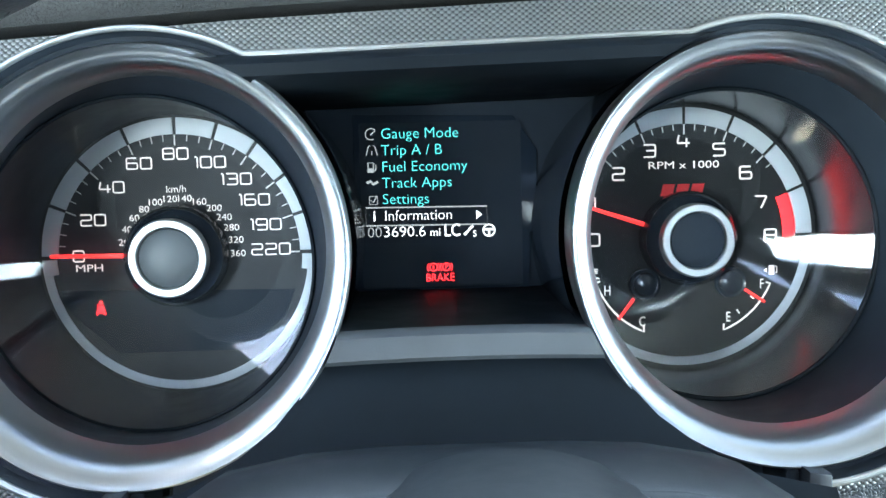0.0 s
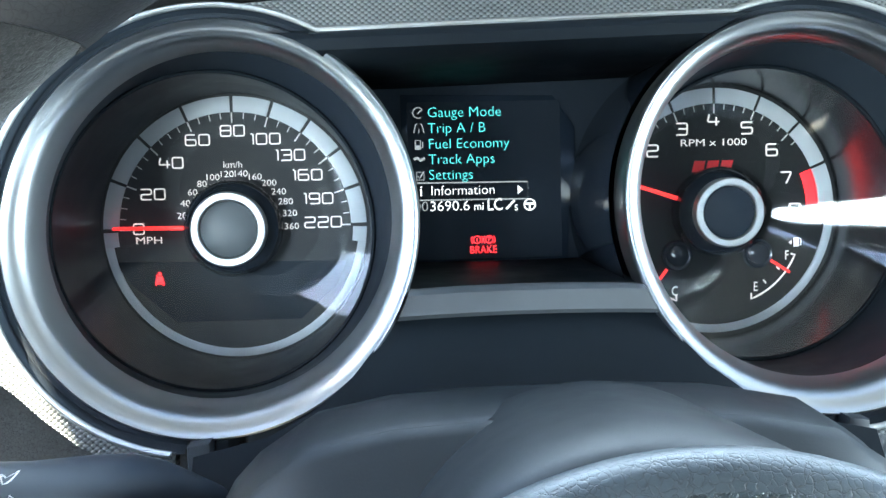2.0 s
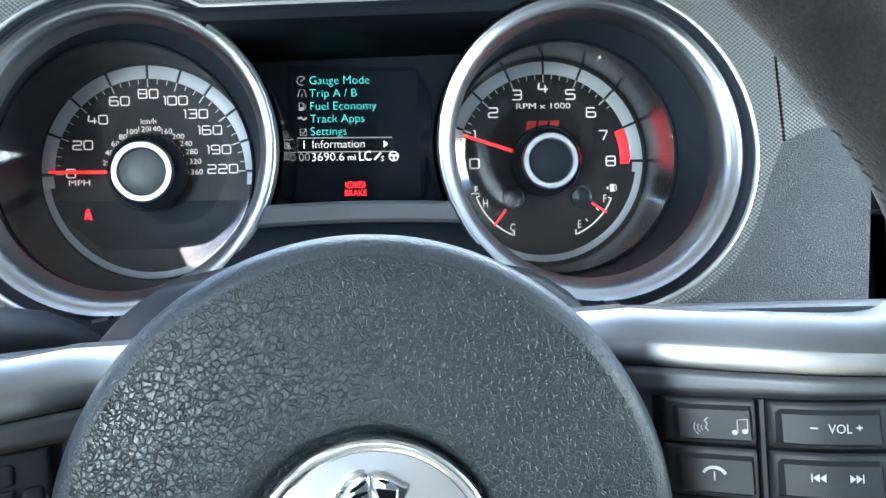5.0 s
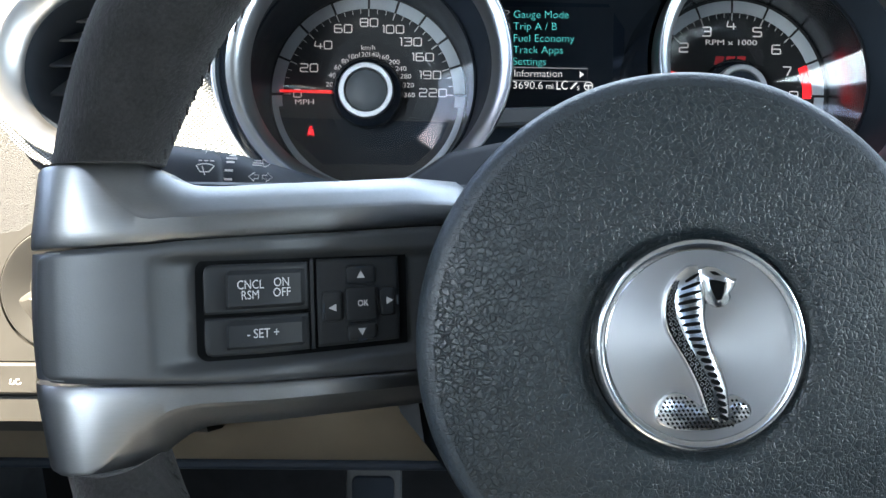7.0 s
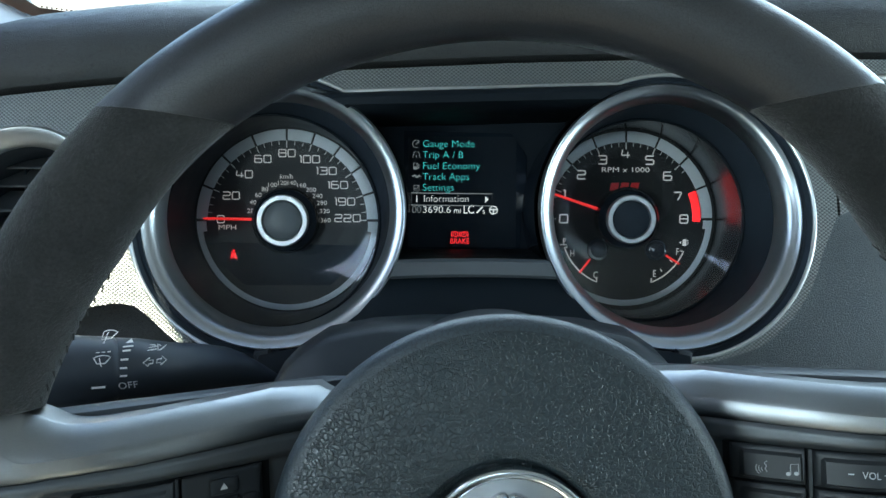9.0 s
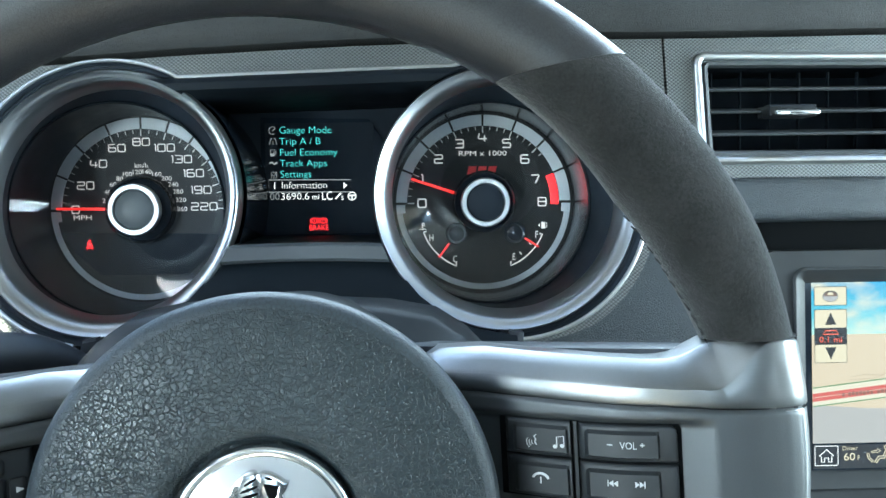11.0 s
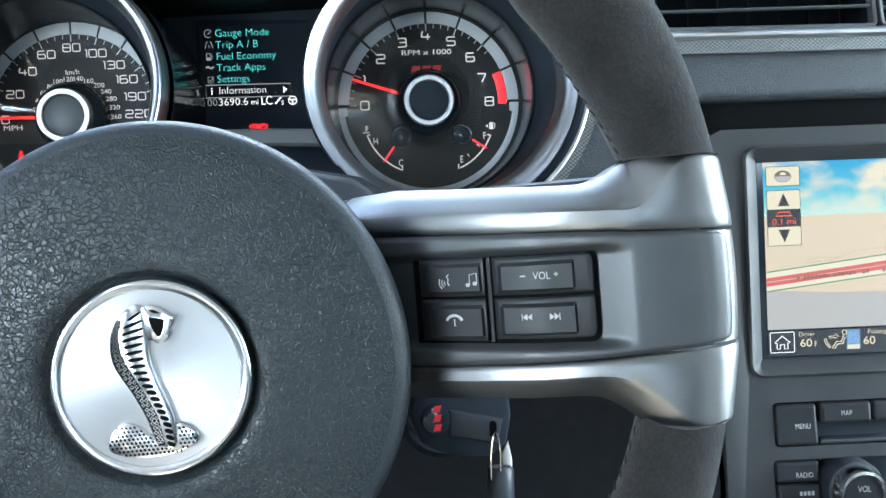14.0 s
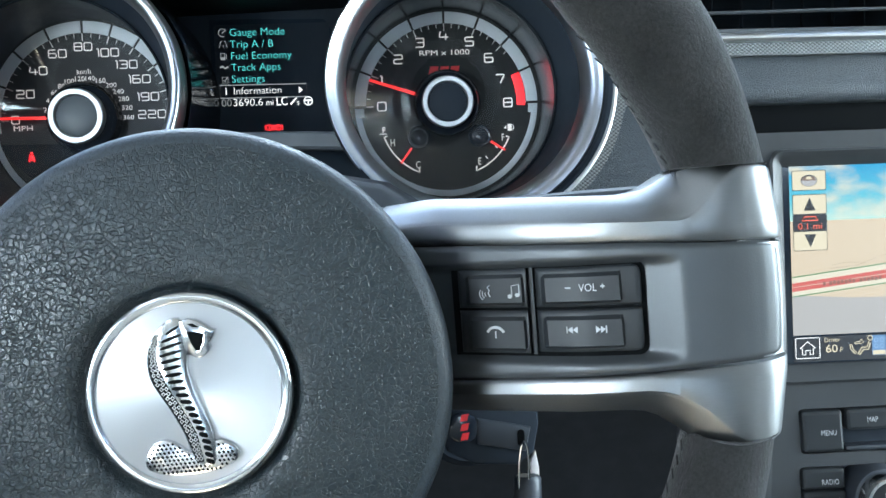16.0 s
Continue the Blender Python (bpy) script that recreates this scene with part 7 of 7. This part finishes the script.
BORDER_IN = [(-0.475, 0.30), (-0.462, 0.16), (-0.444, 0.105), (-0.4222, 0.0702), (-0.4082, 0.0551), (-0.379, 0.0492), (-0.337, 0.0472), (-0.204, 0.0584), (-0.110, 0.069), (0.12, 0.080), (0.37, 0.084), (0.70, 0.078), (1.10, 0.060)]
BORDER_OUT = [(-0.525, 0.30), (-0.508, 0.16), (-0.480, 0.105), (-0.450, 0.070), (-0.4276, 0.0488), (-0.390, 0.0252), (-0.337, 0.012), (-0.204, 0.010), (-0.110, 0.010), (0.12, 0.010), (0.37, 0.010), (0.70, 0.010), (1.10, 0.010)]
screen_ = thing("windscreen", "clear windscreen with a brown printed border", "windscreen", kind="structure", base=CAR)
pane = part("pane", loft([[on_screen(-0.54, s) for s in (0.0, 0.5)], [on_screen(1.27, s) for s in (0.0, 0.5)]], False), M_GLASS, screen_, "clear glass")
pane.visible_shadow = False
lift = Vector((0, -0.003, -0.003))
part("border", loft([[on_screen(*p) + lift for p in BORDER_OUT], [on_screen(*p) + lift for p in BORDER_IN]], False), M_FRIT, screen_, "brown printed border")
bm = bmesh.new()
for i in range(90):
    x = -0.405 + i * 0.0046
    s_ = lerp(x, [p[0] for p in BORDER_IN], [p[1] for p in BORDER_IN]) + 0.0018
    bm.faces.new([bm.verts.new(on_screen(x + 0.0013 * math.cos(a), s_ + 0.0013 * math.sin(a)) + lift) for a in spans(0, 2 * math.pi, 8)[:-1]])
ob = part("border_dots", bm, M_FRIT, screen_, "row of brown printed dots")
ob["kind"] = "stuff"
edge_ = [on_screen(*p) + lift * 1.5 for p in BORDER_OUT[:7]]
edge_.append(Vector((-0.40, 0.33, 1.02)))
rows_ = []
for p in edge_:
    rows_.append([p, p + Vector((-0.006, -0.012, 0.0)), p + Vector((-0.022, -0.040, -0.004)), p + Vector((-0.045, -0.085, -0.012)), p + Vector((-0.075, -0.13, -0.03))])
shell("pillar_trim", loft(rows_, False), M_PILLAR, "pale grey inner trim of the windscreen pillar", "pillar trim")
